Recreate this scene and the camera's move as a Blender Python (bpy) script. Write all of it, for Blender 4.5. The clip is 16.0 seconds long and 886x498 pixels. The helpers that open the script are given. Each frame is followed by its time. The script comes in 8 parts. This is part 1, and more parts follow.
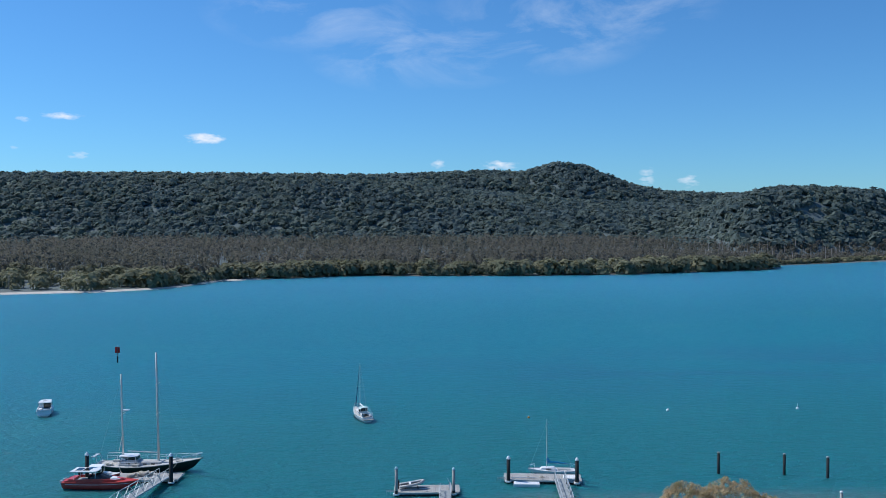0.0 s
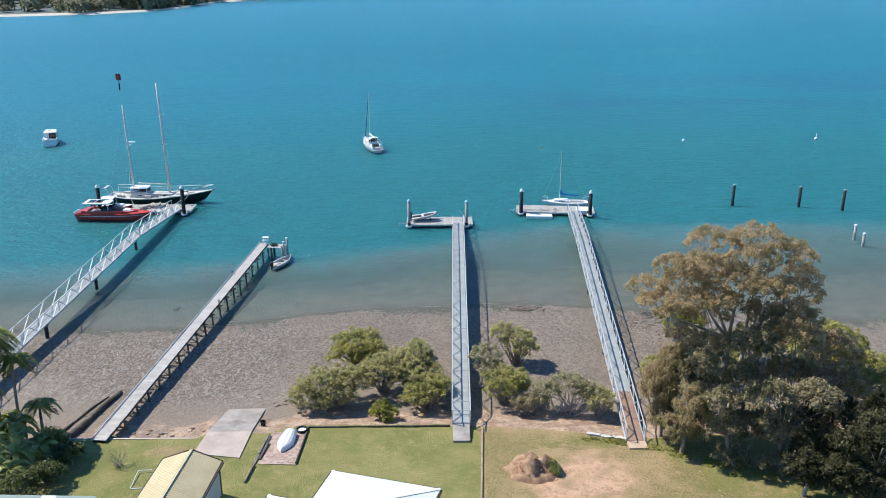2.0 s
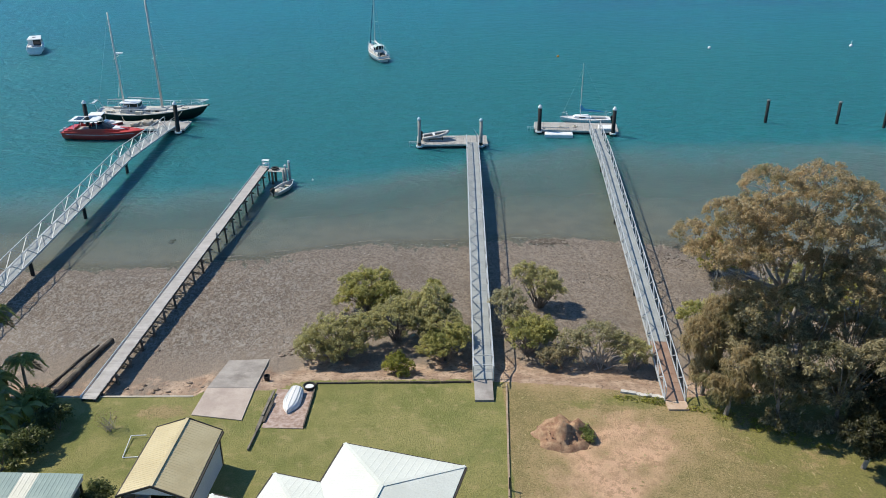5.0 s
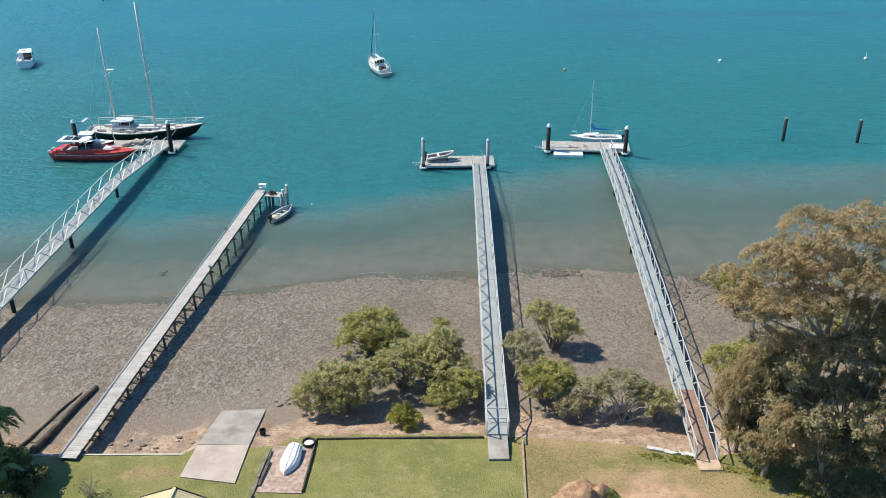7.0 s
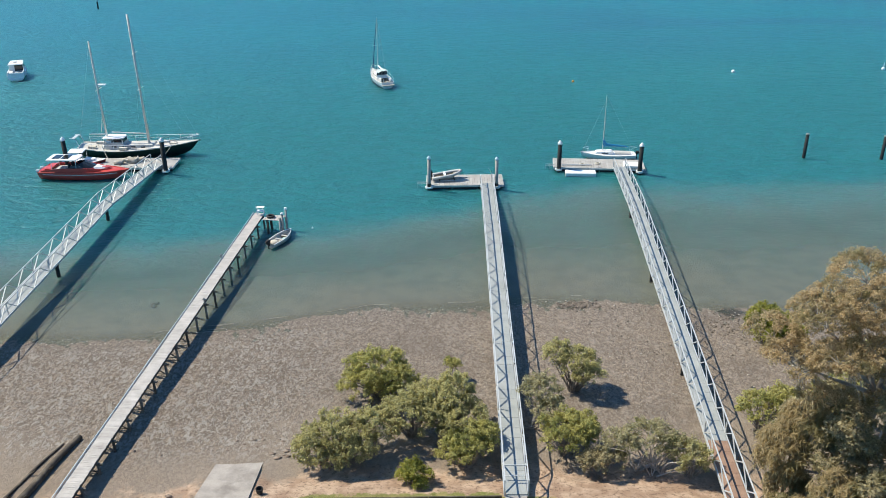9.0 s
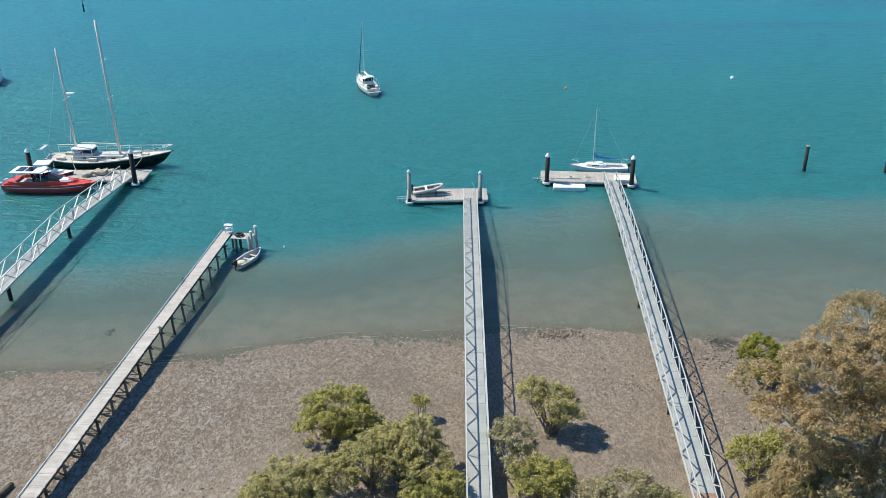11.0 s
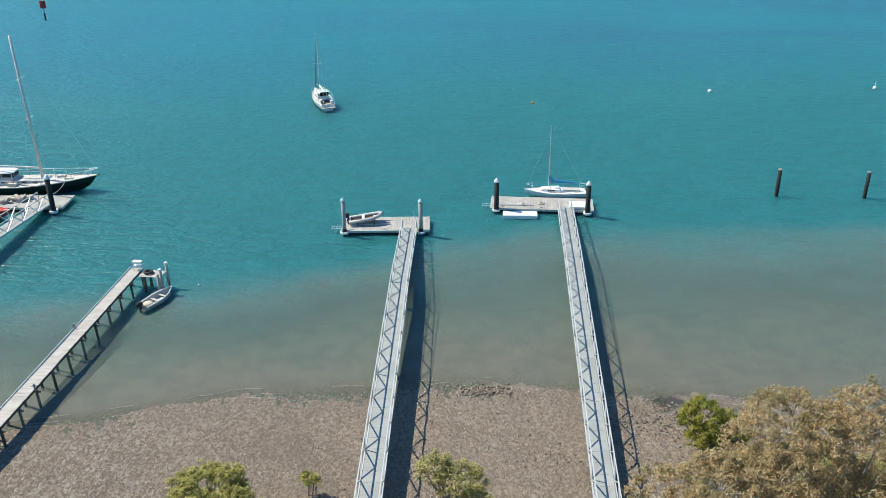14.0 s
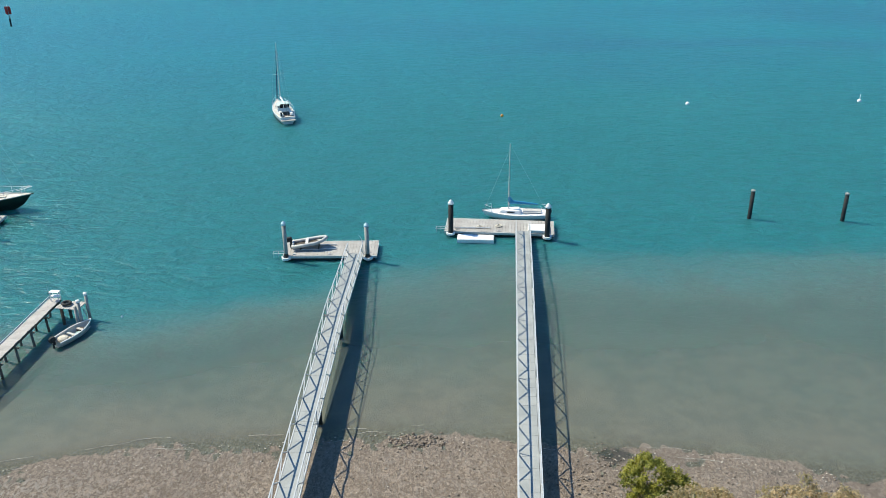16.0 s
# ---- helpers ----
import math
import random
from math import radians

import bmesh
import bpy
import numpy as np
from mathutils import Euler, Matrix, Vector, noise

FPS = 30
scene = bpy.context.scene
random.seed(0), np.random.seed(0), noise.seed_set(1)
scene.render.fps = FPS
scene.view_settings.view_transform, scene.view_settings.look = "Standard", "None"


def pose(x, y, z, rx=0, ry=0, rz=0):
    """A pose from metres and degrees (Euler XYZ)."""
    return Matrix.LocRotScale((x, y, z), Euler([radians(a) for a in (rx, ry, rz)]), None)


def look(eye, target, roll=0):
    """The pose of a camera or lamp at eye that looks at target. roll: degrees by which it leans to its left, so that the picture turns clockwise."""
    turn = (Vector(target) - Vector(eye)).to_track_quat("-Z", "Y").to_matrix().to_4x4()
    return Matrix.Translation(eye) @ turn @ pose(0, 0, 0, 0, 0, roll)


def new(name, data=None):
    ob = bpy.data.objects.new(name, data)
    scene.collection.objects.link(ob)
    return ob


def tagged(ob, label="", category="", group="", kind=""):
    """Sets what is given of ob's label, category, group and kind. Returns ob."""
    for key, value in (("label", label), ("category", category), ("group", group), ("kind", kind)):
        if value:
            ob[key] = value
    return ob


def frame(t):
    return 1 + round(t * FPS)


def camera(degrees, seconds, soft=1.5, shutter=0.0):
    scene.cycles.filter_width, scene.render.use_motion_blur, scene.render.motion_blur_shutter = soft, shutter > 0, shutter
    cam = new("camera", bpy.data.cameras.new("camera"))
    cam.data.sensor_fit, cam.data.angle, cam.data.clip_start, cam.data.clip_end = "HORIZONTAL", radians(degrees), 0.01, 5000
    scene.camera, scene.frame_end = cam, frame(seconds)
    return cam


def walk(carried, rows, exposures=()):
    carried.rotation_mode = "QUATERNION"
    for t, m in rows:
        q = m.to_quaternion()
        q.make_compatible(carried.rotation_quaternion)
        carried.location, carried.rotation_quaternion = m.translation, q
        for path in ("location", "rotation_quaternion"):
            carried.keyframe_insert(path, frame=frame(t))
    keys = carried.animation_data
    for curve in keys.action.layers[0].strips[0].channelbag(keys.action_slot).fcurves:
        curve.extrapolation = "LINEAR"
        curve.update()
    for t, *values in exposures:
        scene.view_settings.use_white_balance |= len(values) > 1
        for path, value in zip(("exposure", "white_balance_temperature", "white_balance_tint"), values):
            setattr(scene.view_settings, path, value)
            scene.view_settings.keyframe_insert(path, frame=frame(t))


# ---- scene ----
cam = camera(54.3, 16.0, 0.88)

PATH = [
    (0, (1.815, -34.494, 34.338), (1.837, -32.495, 34.282), -0.2),
    (0.5, (1.701, -33.407, 34.499), (1.718, -31.416, 34.316), -0.2),
    (1, (1.542, -32.363, 34.531), (1.553, -30.392, 34.192), -0.3),
    (1.5, (1.286, -31.287, 34.546), (1.293, -29.35, 34.046), -0.3),
    (2, (1.159, -30.181, 34.58), (1.161, -28.299, 33.904), -0.3),
    (2.5, (0.995, -29.131, 34.605), (0.991, -27.325, 33.745), -0.4),
    (3, (0.799, -27.892, 34.553), (0.793, -26.106, 33.653), -0.4),
    (3.5, (0.593, -26.693, 34.579), (0.586, -24.905, 33.684), -0.4),
    (4, (0.376, -25.515, 34.621), (0.369, -23.724, 33.729), -0.3),
    (6.5, (-0.5, -19.232, 34.824), (-0.504, -17.436, 33.944), -0.5),
    (7, (-0.703, -18.006, 34.907), (-0.706, -16.209, 34.029), -0.4),
    (7.5, (-0.874, -16.768, 35.0), (-0.878, -14.971, 34.122), -0.5),
    (8, (-1.05, -15.551, 35.129), (-1.055, -13.754, 34.252), -0.5),
    (8.5, (-1.326, -14.3, 35.075), (-1.33, -12.501, 34.2), -0.5),
    (9, (-1.429, -13.038, 34.913), (-1.432, -11.237, 34.042), -0.5),
    (11.5, (1.863, -6.992, 34.606), (1.849, -5.192, 33.735), -0.5),
    (12, (2.816, -5.766, 34.499), (2.8, -3.965, 33.629), -0.5),
    (12.5, (3.857, -4.522, 34.37), (3.839, -2.72, 33.502), -0.5),
    (13, (5.073, -3.253, 34.38), (5.052, -1.451, 33.513), -0.6),
    (13.5, (6.191, -2.002, 34.47), (6.167, -0.201, 33.601), -0.6),
    (14, (7.271, -0.586, 34.306), (7.248, 1.216, 33.44), -0.7),
    (14.5, (8.259, 0.75, 34.239), (8.237, 2.553, 33.374), -0.6),
    (15, (9.376, 2.186, 34.11), (9.355, 3.99, 33.248), -0.6),
    (15.5, (10.325, 3.497, 33.928), (10.307, 5.303, 33.069), -0.5),
    (16, (11.669, 4.963, 33.904), (11.65, 6.77, 33.045), -0.5),
]
EXPOSURES = [(0.0, -0.26, 6100, 10), (0.5, -0.33, 6150, 10), (0.9, -0.25, 6230, 10), (1.2, -0.12, 6380, 10), (1.6, 0.14, 6600, 10), (2.0, 0.36, 6780, 9), (2.5, 0.29, 6890, 8), (3.0, 0.16, 6980, 8), (3.6, 0.03, 7090, 8), (4.2, 0.03, 7140, 8), (6.3, 0.18, 7300, 6), (7.0, 0.36, 7350, 6), (9.0, 0.37, 7400, 6), (16.0, 0.4, 7500, 4)]
walk(cam, [(t, look(eye, target, roll)) for t, eye, target, roll in PATH], EXPOSURES)

# ---- light ----
SUN_FROM = Vector((-0.76, 0.30, 1.0)).normalized()
sun_data = bpy.data.lights.new("sun", "SUN")
sun_data.energy, sun_data.angle, sun_data.color = 5.0, radians(0.53), (1.0, 0.95, 0.87)
sun = new("sun", sun_data)
sun.matrix_world = look(tuple(SUN_FROM * 300), (0, 0, 0))

world = bpy.data.worlds.new("sky")
scene.world = world
world.use_nodes = True
wn, wl_ = world.node_tree.nodes, world.node_tree.links
wn.clear()
w_out = wn.new("ShaderNodeOutputWorld")
w_bg = wn.new("ShaderNodeBackground")
w_sky = wn.new("ShaderNodeTexSky")
w_sky.sky_type, w_sky.sun_disc = "NISHITA", False
w_sky.sun_elevation = math.asin(SUN_FROM.z)
w_sky.sun_rotation = math.atan2(SUN_FROM.x, SUN_FROM.y)
w_sky.air_density, w_sky.dust_density, w_sky.ozone_density = 1.0, 0.15, 3.0
w_bg.inputs["Strength"].default_value = 0.113
# thin cirrus high up and a few small fair-weather clouds low over the hills
w_co = wn.new("ShaderNodeTexCoord")


def w_math(op, a, b=None, clamp=False):
    n = wn.new("ShaderNodeMath")
    n.operation, n.use_clamp = op, clamp
    for i, v in enumerate((a, b)):
        if v is None:
            continue
        if isinstance(v, (int, float)):
            n.inputs[i].default_value = v
        else:
            wl_.new(v, n.inputs[i])
    return n.outputs[0]


w_sep = wn.new("ShaderNodeSeparateXYZ")
wl_.new(w_co.outputs["Generated"], w_sep.inputs[0])
az = w_math("ARCTAN2", w_sep.outputs["X"], w_sep.outputs["Y"])
el = w_math("ARCSINE", w_sep.outputs["Z"])
w_vec = wn.new("ShaderNodeCombineXYZ")
wl_.new(w_math("MULTIPLY", az, 1.0), w_vec.inputs[0])
wl_.new(w_math("MULTIPLY", el, 2.6), w_vec.inputs[1])
w_n1 = wn.new("ShaderNodeTexNoise")
wl_.new(w_vec.outputs[0], w_n1.inputs["Vector"])
w_n1.inputs["Scale"].default_value, w_n1.inputs["Detail"].default_value, w_n1.inputs["Roughness"].default_value = 7.0, 8.0, 0.62
w_n1.inputs["Distortion"].default_value = 0.5


def w_spot(a0, e0, ra, re):
    """A soft patch of sky at an azimuth and elevation, in radians."""
    da = w_math("DIVIDE", w_math("SUBTRACT", az, a0), ra)
    de = w_math("DIVIDE", w_math("SUBTRACT", el, e0), re)
    q = w_math("ADD", w_math("MULTIPLY", da, da), w_math("MULTIPLY", de, de))
    return w_math("SUBTRACT", 1.0, q, clamp=True)


cirrus = None
for a0, e0, ra, re in ((-0.1335, 0.2353, 0.1325, 0.0442), (-0.05, 0.2035, 0.106, 0.054), (0.0344, 0.1976, 0.0971, 0.0442), (0.1249, 0.224, 0.1413, 0.0589), (0.2258, 0.2384, 0.106, 0.0392), (0.75, 0.3, 0.3, 0.08), (-1.1, 0.35, 0.3, 0.08), (2.4, 0.3, 0.5, 0.1)):
    s = w_spot(a0, e0, ra, re)
    cirrus = s if cirrus is None else w_math("MAXIMUM", cirrus, s)
cirrus = w_math("MULTIPLY", cirrus, w_math("MULTIPLY", w_math("SUBTRACT", w_n1.outputs["Fac"], 0.45, clamp=True), 1.3), clamp=True)
w_n2 = wn.new("ShaderNodeTexNoise")
wl_.new(w_vec.outputs[0], w_n2.inputs["Vector"])
w_n2.inputs["Scale"].default_value, w_n2.inputs["Detail"].default_value = 75.0, 6.0
puff = None
for a0, e0, ra, re, thick in ((-0.2557, 0.0966, 0.0283, 0.0078, 1.0), (-0.4388, 0.1111, 0.0115, 0.0049, 0.6), (-0.4017, 0.1159, 0.0265, 0.0059, 0.72), (-0.4476, 0.0829, 0.0071, 0.0049, 0.6), (-0.3867, 0.0751, 0.015, 0.0059, 0.62), (0.0762, 0.0684, 0.0291, 0.0069, 0.75), (0.2425, 0.0528, 0.0124, 0.0147, 0.62), (0.2883, 0.0484, 0.0177, 0.0108, 0.62), (0.0045, 0.0704, 0.0141, 0.0078, 0.6)):
    s = w_math("MULTIPLY", w_spot(a0, e0, ra, re), thick)
    puff = s if puff is None else w_math("MAXIMUM", puff, s)
puff = w_math("MULTIPLY", w_math("SUBTRACT", w_math("ADD", w_math("MULTIPLY", puff, 1.3), w_math("MULTIPLY", w_math("SUBTRACT", w_n2.outputs["Fac"], 0.5), 2.6)), 0.42, clamp=True), w_math("MULTIPLY", puff, 1.5, clamp=True), clamp=True)
w_fac = w_math("MAXIMUM", cirrus, puff)
w_tint = wn.new("ShaderNodeMix")
w_tint.data_type, w_tint.blend_type = "RGBA", "MULTIPLY"
w_tint.inputs["Factor"].default_value = 1.0
wl_.new(w_sky.outputs[0], w_tint.inputs[6])
w_tint.inputs[7].default_value = (0.49, 0.895, 1.24, 1)
w_mix = wn.new("ShaderNodeMix")
w_mix.data_type = "RGBA"
wl_.new(w_fac, w_mix.inputs["Factor"])
wl_.new(w_tint.outputs[2], w_mix.inputs[6])
w_mix.inputs[7].default_value = (8.6, 9.2, 10.0, 1)
wl_.new(w_mix.outputs[2], w_bg.inputs["Color"])
wl_.new(w_bg.outputs[0], w_out.inputs["Surface"])


# ---- materials ----
class Nodes:
    """A node material in the making."""

    def __init__(self, name, rough=0.7, metal=0.0):
        self.mat = bpy.data.materials.new(name)
        self.mat.use_nodes = True
        self.n, self.l = self.mat.node_tree.nodes, self.mat.node_tree.links
        self.bsdf = self.n["Principled BSDF"]
        self.out = self.n["Material Output"]
        self.bsdf.inputs["Roughness"].default_value = rough
        self.bsdf.inputs["Metallic"].default_value = metal
        self.co = self.n.new("ShaderNodeTexCoord")
        self.geo = self.n.new("ShaderNodeNewGeometry")

    def link(self, v, socket):
        if isinstance(v, (int, float)):
            socket.default_value = v
        elif isinstance(v, tuple):
            socket.default_value = (*v, 1) if len(v) == 3 else v
        else:
            self.l.new(v, socket)

    def place(self, sx=1, sy=1, sz=1, world=True, turn=0.0):
        m = self.n.new("ShaderNodeMapping")
        m.inputs["Scale"].default_value = (sx, sy, sz)
        m.inputs["Rotation"].default_value = (0, 0, turn)
        self.l.new(self.geo.outputs["Position"] if world else self.co.outputs["Object"], m.inputs["Vector"])
        return m.outputs[0]

    def noise(self, scale, detail=4.0, rough=0.55, vec=None, dist=0.0):
        t = self.n.new("ShaderNodeTexNoise")
        t.inputs["Scale"].default_value, t.inputs["Detail"].default_value, t.inputs["Roughness"].default_value = scale, detail, rough
        t.inputs["Distortion"].default_value = dist
        self.l.new(vec if vec is not None else self.geo.outputs["Position"], t.inputs["Vector"])
        return t.outputs["Fac"]

    def voronoi(self, scale, vec=None, out="Distance"):
        t = self.n.new("ShaderNodeTexVoronoi")
        t.inputs["Scale"].default_value = scale
        self.l.new(vec if vec is not None else self.geo.outputs["Position"], t.inputs["Vector"])
        return t.outputs[out]

    def ramp(self, fac, lo, hi):
        t = self.n.new("ShaderNodeMapRange")
        t.interpolation_type = "SMOOTHSTEP"
        self.l.new(fac, t.inputs[0])
        t.inputs[1].default_value, t.inputs[2].default_value = lo, hi
        return t.outputs[0]

    def mix(self, fac, a, b, blend="MIX"):
        t = self.n.new("ShaderNodeMix")
        t.data_type, t.blend_type = "RGBA", blend
        self.link(fac, t.inputs["Factor"])
        self.link(a, t.inputs[6])
        self.link(b, t.inputs[7])
        return t.outputs[2]

    def math(self, op, a, b=0.0, clamp=False):
        t = self.n.new("ShaderNodeMath")
        t.operation, t.use_clamp = op, clamp
        self.link(a, t.inputs[0])
        self.link(b, t.inputs[1])
        return t.outputs[0]

    def attr(self, name):
        t = self.n.new("ShaderNodeAttribute")
        t.attribute_name = name
        return t.outputs["Fac"]

    def bump(self, height, strength=0.3, dist=0.05):
        t = self.n.new("ShaderNodeBump")
        t.inputs["Strength"].default_value, t.inputs["Distance"].default_value = strength, dist
        self.l.new(height, t.inputs["Height"])
        self.l.new(t.outputs[0], self.bsdf.inputs["Normal"])

    def colour(self, v):
        self.link(v, self.bsdf.inputs["Base Color"])
        return self

    def obrandom(self):
        return self.n.new("ShaderNodeObjectInfo").outputs["Random"]


def surf(name, c1, c2, scale=3.0, rough=0.7, metal=0.0, bump=0.2, fine=40.0, stain=None, island=0.0):
    """A weathered surface: two tones at one scale, grain at another, and stains."""
    m = Nodes(name, rough, metal)
    col = m.mix(m.ramp(m.noise(scale, 5, 0.6), 0.32, 0.68), c1, c2)
    g = m.noise(fine, 3, 0.6)
    col = m.mix(m.math("MULTIPLY", m.ramp(g, 0.3, 0.75), 0.35), col, tuple(v * 0.62 for v in c1))
    if stain:
        col = m.mix(m.math("MULTIPLY", m.ramp(m.noise(scale * 0.35, 6, 0.7), 0.52, 0.7), 0.8), col, stain)
    if island:
        r = m.math("ADD", m.math("MULTIPLY", m.geo.outputs["Random Per Island"], island), 1.0 - island / 2)
        hsv = m.n.new("ShaderNodeHueSaturation")
        m.link(r, hsv.inputs["Value"])
        m.l.new(col, hsv.inputs["Color"])
        col = hsv.outputs[0]
    m.colour(col)
    m.bump(g, bump, 0.02)
    return m.mat


def foliage(name, c1, c2, c3, clump=0.6, rough=0.45, glow=0.52):
    """Leaves: each leaf its own tone, clumps that differ, some light through them."""
    m = Nodes(name, rough)
    col = m.mix(m.geo.outputs["Random Per Island"], c1, c2)
    col = m.mix(m.ramp(m.noise(clump, 3, 0.6), 0.46, 0.66), col, c3)
    m.colour(col)
    tr = m.n.new("ShaderNodeBsdfTranslucent")
    m.l.new(col, tr.inputs["Color"])
    mx = m.n.new("ShaderNodeMixShader")
    mx.inputs[0].default_value = glow
    m.l.new(m.bsdf.outputs[0], mx.inputs[1])
    m.l.new(tr.outputs[0], mx.inputs[2])
    m.l.new(mx.outputs[0], m.out.inputs["Surface"])
    m.bsdf.inputs["Specular IOR Level"].default_value = 0.4
    return m.mat


M_GALV = surf("galvanised_steel", (0.50, 0.53, 0.54), (0.62, 0.65, 0.66), 2.0, 0.42, 0.25, 0.1, 30)
M_DECK = surf("grating_deck", (0.26, 0.285, 0.29), (0.33, 0.355, 0.36), 0.7, 0.7, 0.0, 0.3, 25, island=0.12)
M_DECK_BROWN = surf("brown_deck", (0.24, 0.15, 0.11), (0.30, 0.20, 0.15), 1.2, 0.8, 0.0, 0.3, 25, island=0.2)
M_PLANK = surf("grey_timber", (0.385, 0.37, 0.355), (0.475, 0.46, 0.445), 1.3, 0.85, 0, 0.4, 30, stain=(0.31, 0.29, 0.275), island=0.16)
M_BRACE = surf("silvered_brace_timber", (0.13, 0.115, 0.095), (0.25, 0.225, 0.19), 2.0, 0.9, 0, 0.5, 25, stain=(0.08, 0.07, 0.06))
def board_material():
    """Grey boards, each of its own tone."""
    m = Nodes("weathered_board", 0.85)
    col = m.mix(m.ramp(m.noise(1.3, 5, 0.6), 0.35, 0.65), (0.33, 0.33, 0.32), (0.43, 0.43, 0.42))
    col = m.mix(m.math("MULTIPLY", m.obrandom(), 0.45), col, (0.27, 0.255, 0.24))
    g = m.noise(30, 3, 0.6)
    col = m.mix(m.math("MULTIPLY", m.ramp(g, 0.4, 0.75), 0.3), col, (0.2, 0.18, 0.16))
    m.colour(col)
    m.bump(g, 0.35, 0.02)
    return m.mat


M_BOARD = board_material()
M_TIMBER = surf("dark_timber", (0.055, 0.045, 0.035), (0.12, 0.10, 0.08), 2.0, 0.9, 0, 0.5, 25, stain=(0.19, 0.17, 0.13))
M_PILE_B = surf("black_pile_sleeve", (0.010, 0.012, 0.014), (0.024, 0.028, 0.03), 3, 0.85, 0, 0.15, 30, stain=(0.04, 0.045, 0.04))
M_PILE_G = surf("grey_pile", (0.25, 0.26, 0.25), (0.38, 0.39, 0.37), 2.2, 0.65, 0.1, 0.2, 30, stain=(0.15, 0.13, 0.10))
M_CAP = surf("white_cap", (0.72, 0.76, 0.78), (0.82, 0.84, 0.84), 4, 0.5, 0, 0.05, 40)
M_CAP_BLUE = surf("pale_blue_cap", (0.42, 0.60, 0.68), (0.50, 0.68, 0.74), 4, 0.5, 0, 0.05, 40)
M_FLOAT = surf("pontoon_concrete", (0.50, 0.50, 0.48), (0.62, 0.61, 0.58), 1.5, 0.8, 0, 0.25, 20, stain=(0.33, 0.32, 0.29))
M_RUBBER = surf("black_rubber", (0.012, 0.012, 0.013), (0.03, 0.03, 0.03), 5, 0.75, 0, 0.2, 40)
M_PALECONC = surf("pale_concrete", (0.50, 0.48, 0.45), (0.64, 0.62, 0.58), 1.1, 0.85, 0, 0.3, 18, stain=(0.34, 0.31, 0.28))
M_CONC = surf("weathered_concrete", (0.30, 0.28, 0.265), (0.43, 0.40, 0.375), 0.7, 0.88, 0, 0.3, 18, stain=(0.21, 0.185, 0.17))
M_WHITE = surf("white_gelcoat", (0.78, 0.79, 0.79), (0.84, 0.84, 0.83), 1.5, 0.28, 0, 0.03, 25)
M_CREAM = surf("cream_deck", (0.46, 0.455, 0.43), (0.57, 0.56, 0.52), 1.2, 0.6, 0, 0.1, 25, stain=(0.42, 0.39, 0.33))
M_TEAK = surf("silvered_teak", (0.34, 0.32, 0.29), (0.45, 0.43, 0.39), 1.6, 0.75, 0, 0.3, 30)
M_HULL_DK = surf("dark_green_hull", (0.006, 0.016, 0.012), (0.012, 0.028, 0.022), 0.9, 0.3, 0, 0.04, 20, stain=(0.03, 0.04, 0.035))
M_HULL_RED = surf("red_hull", (0.52, 0.048, 0.040), (0.62, 0.085, 0.07), 0.9, 0.3, 0, 0.03, 20, stain=(0.44, 0.07, 0.06))
M_GLASS_DK = surf("tinted_glass", (0.012, 0.016, 0.02), (0.03, 0.035, 0.04), 1.5, 0.08, 0, 0.0, 10)
M_SPAR = surf("mast_alloy", (0.60, 0.575, 0.53), (0.70, 0.68, 0.64), 1.0, 0.5, 0.0, 0.05, 20)
M_WIRE = surf("rigging_wire", (0.30, 0.31, 0.32), (0.42, 0.43, 0.43), 2, 0.4, 0.6, 0.02, 20)
M_SAIL_BL = surf("blue_sail_cover", (0.012, 0.22, 0.42), (0.025, 0.30, 0.52), 3, 0.8, 0, 0.3, 20)
M_SAIL_NV = surf("navy_sail_cover", (0.02, 0.05, 0.12), (0.035, 0.08, 0.16), 3, 0.8, 0, 0.3, 20)
M_INFL = surf("grey_inflatable", (0.38, 0.39, 0.39), (0.50, 0.51, 0.51), 2.2, 0.6, 0, 0.1, 25)
M_ORANGE = surf("orange_float", (0.72, 0.24, 0.03), (0.80, 0.32, 0.06), 6, 0.5, 0, 0.05, 30)
M_REDSIGN = surf("red_daymark", (0.55, 0.02, 0.02), (0.65, 0.05, 0.04), 2, 0.6, 0, 0.05, 20)
M_ROPE = surf("pale_rope", (0.5, 0.47, 0.40), (0.62, 0.58, 0.5), 8, 0.9, 0, 0.4, 60)
M_BARK = surf("grey_bark", (0.17, 0.14, 0.115), (0.34, 0.30, 0.26), 2.5, 0.9, 0, 0.6, 18, stain=(0.12, 0.09, 0.07))
M_BARK_W = surf("pale_gum_bark", (0.34, 0.30, 0.26), (0.54, 0.49, 0.44), 1.4, 0.85, 0, 0.4, 18, stain=(0.2, 0.15, 0.12))
M_L_MANG = foliage("mangrove_leaf", (0.32, 0.31, 0.10), (0.62, 0.58, 0.235), (0.27, 0.285, 0.095), 0.7, 0.45, 0.56)
M_L_MANG2 = foliage("olive_mangrove_leaf", (0.34, 0.325, 0.145), (0.63, 0.585, 0.295), (0.31, 0.30, 0.14), 0.7, 0.45, 0.56)
M_L_BRIGHT = foliage("bright_leaf", (0.20, 0.215, 0.035), (0.46, 0.44, 0.10), (0.15, 0.175, 0.035), 0.8)
M_L_GUM = foliage("gum_leaf", (0.33, 0.265, 0.15), (0.76, 0.605, 0.395), (0.35, 0.31, 0.17), 0.6, 0.4, 0.68)
M_L_GUMLOW = foliage("dark_gum_leaf", (0.22, 0.20, 0.115), (0.56, 0.49, 0.31), (0.22, 0.215, 0.12), 0.4, 0.45, 0.55)
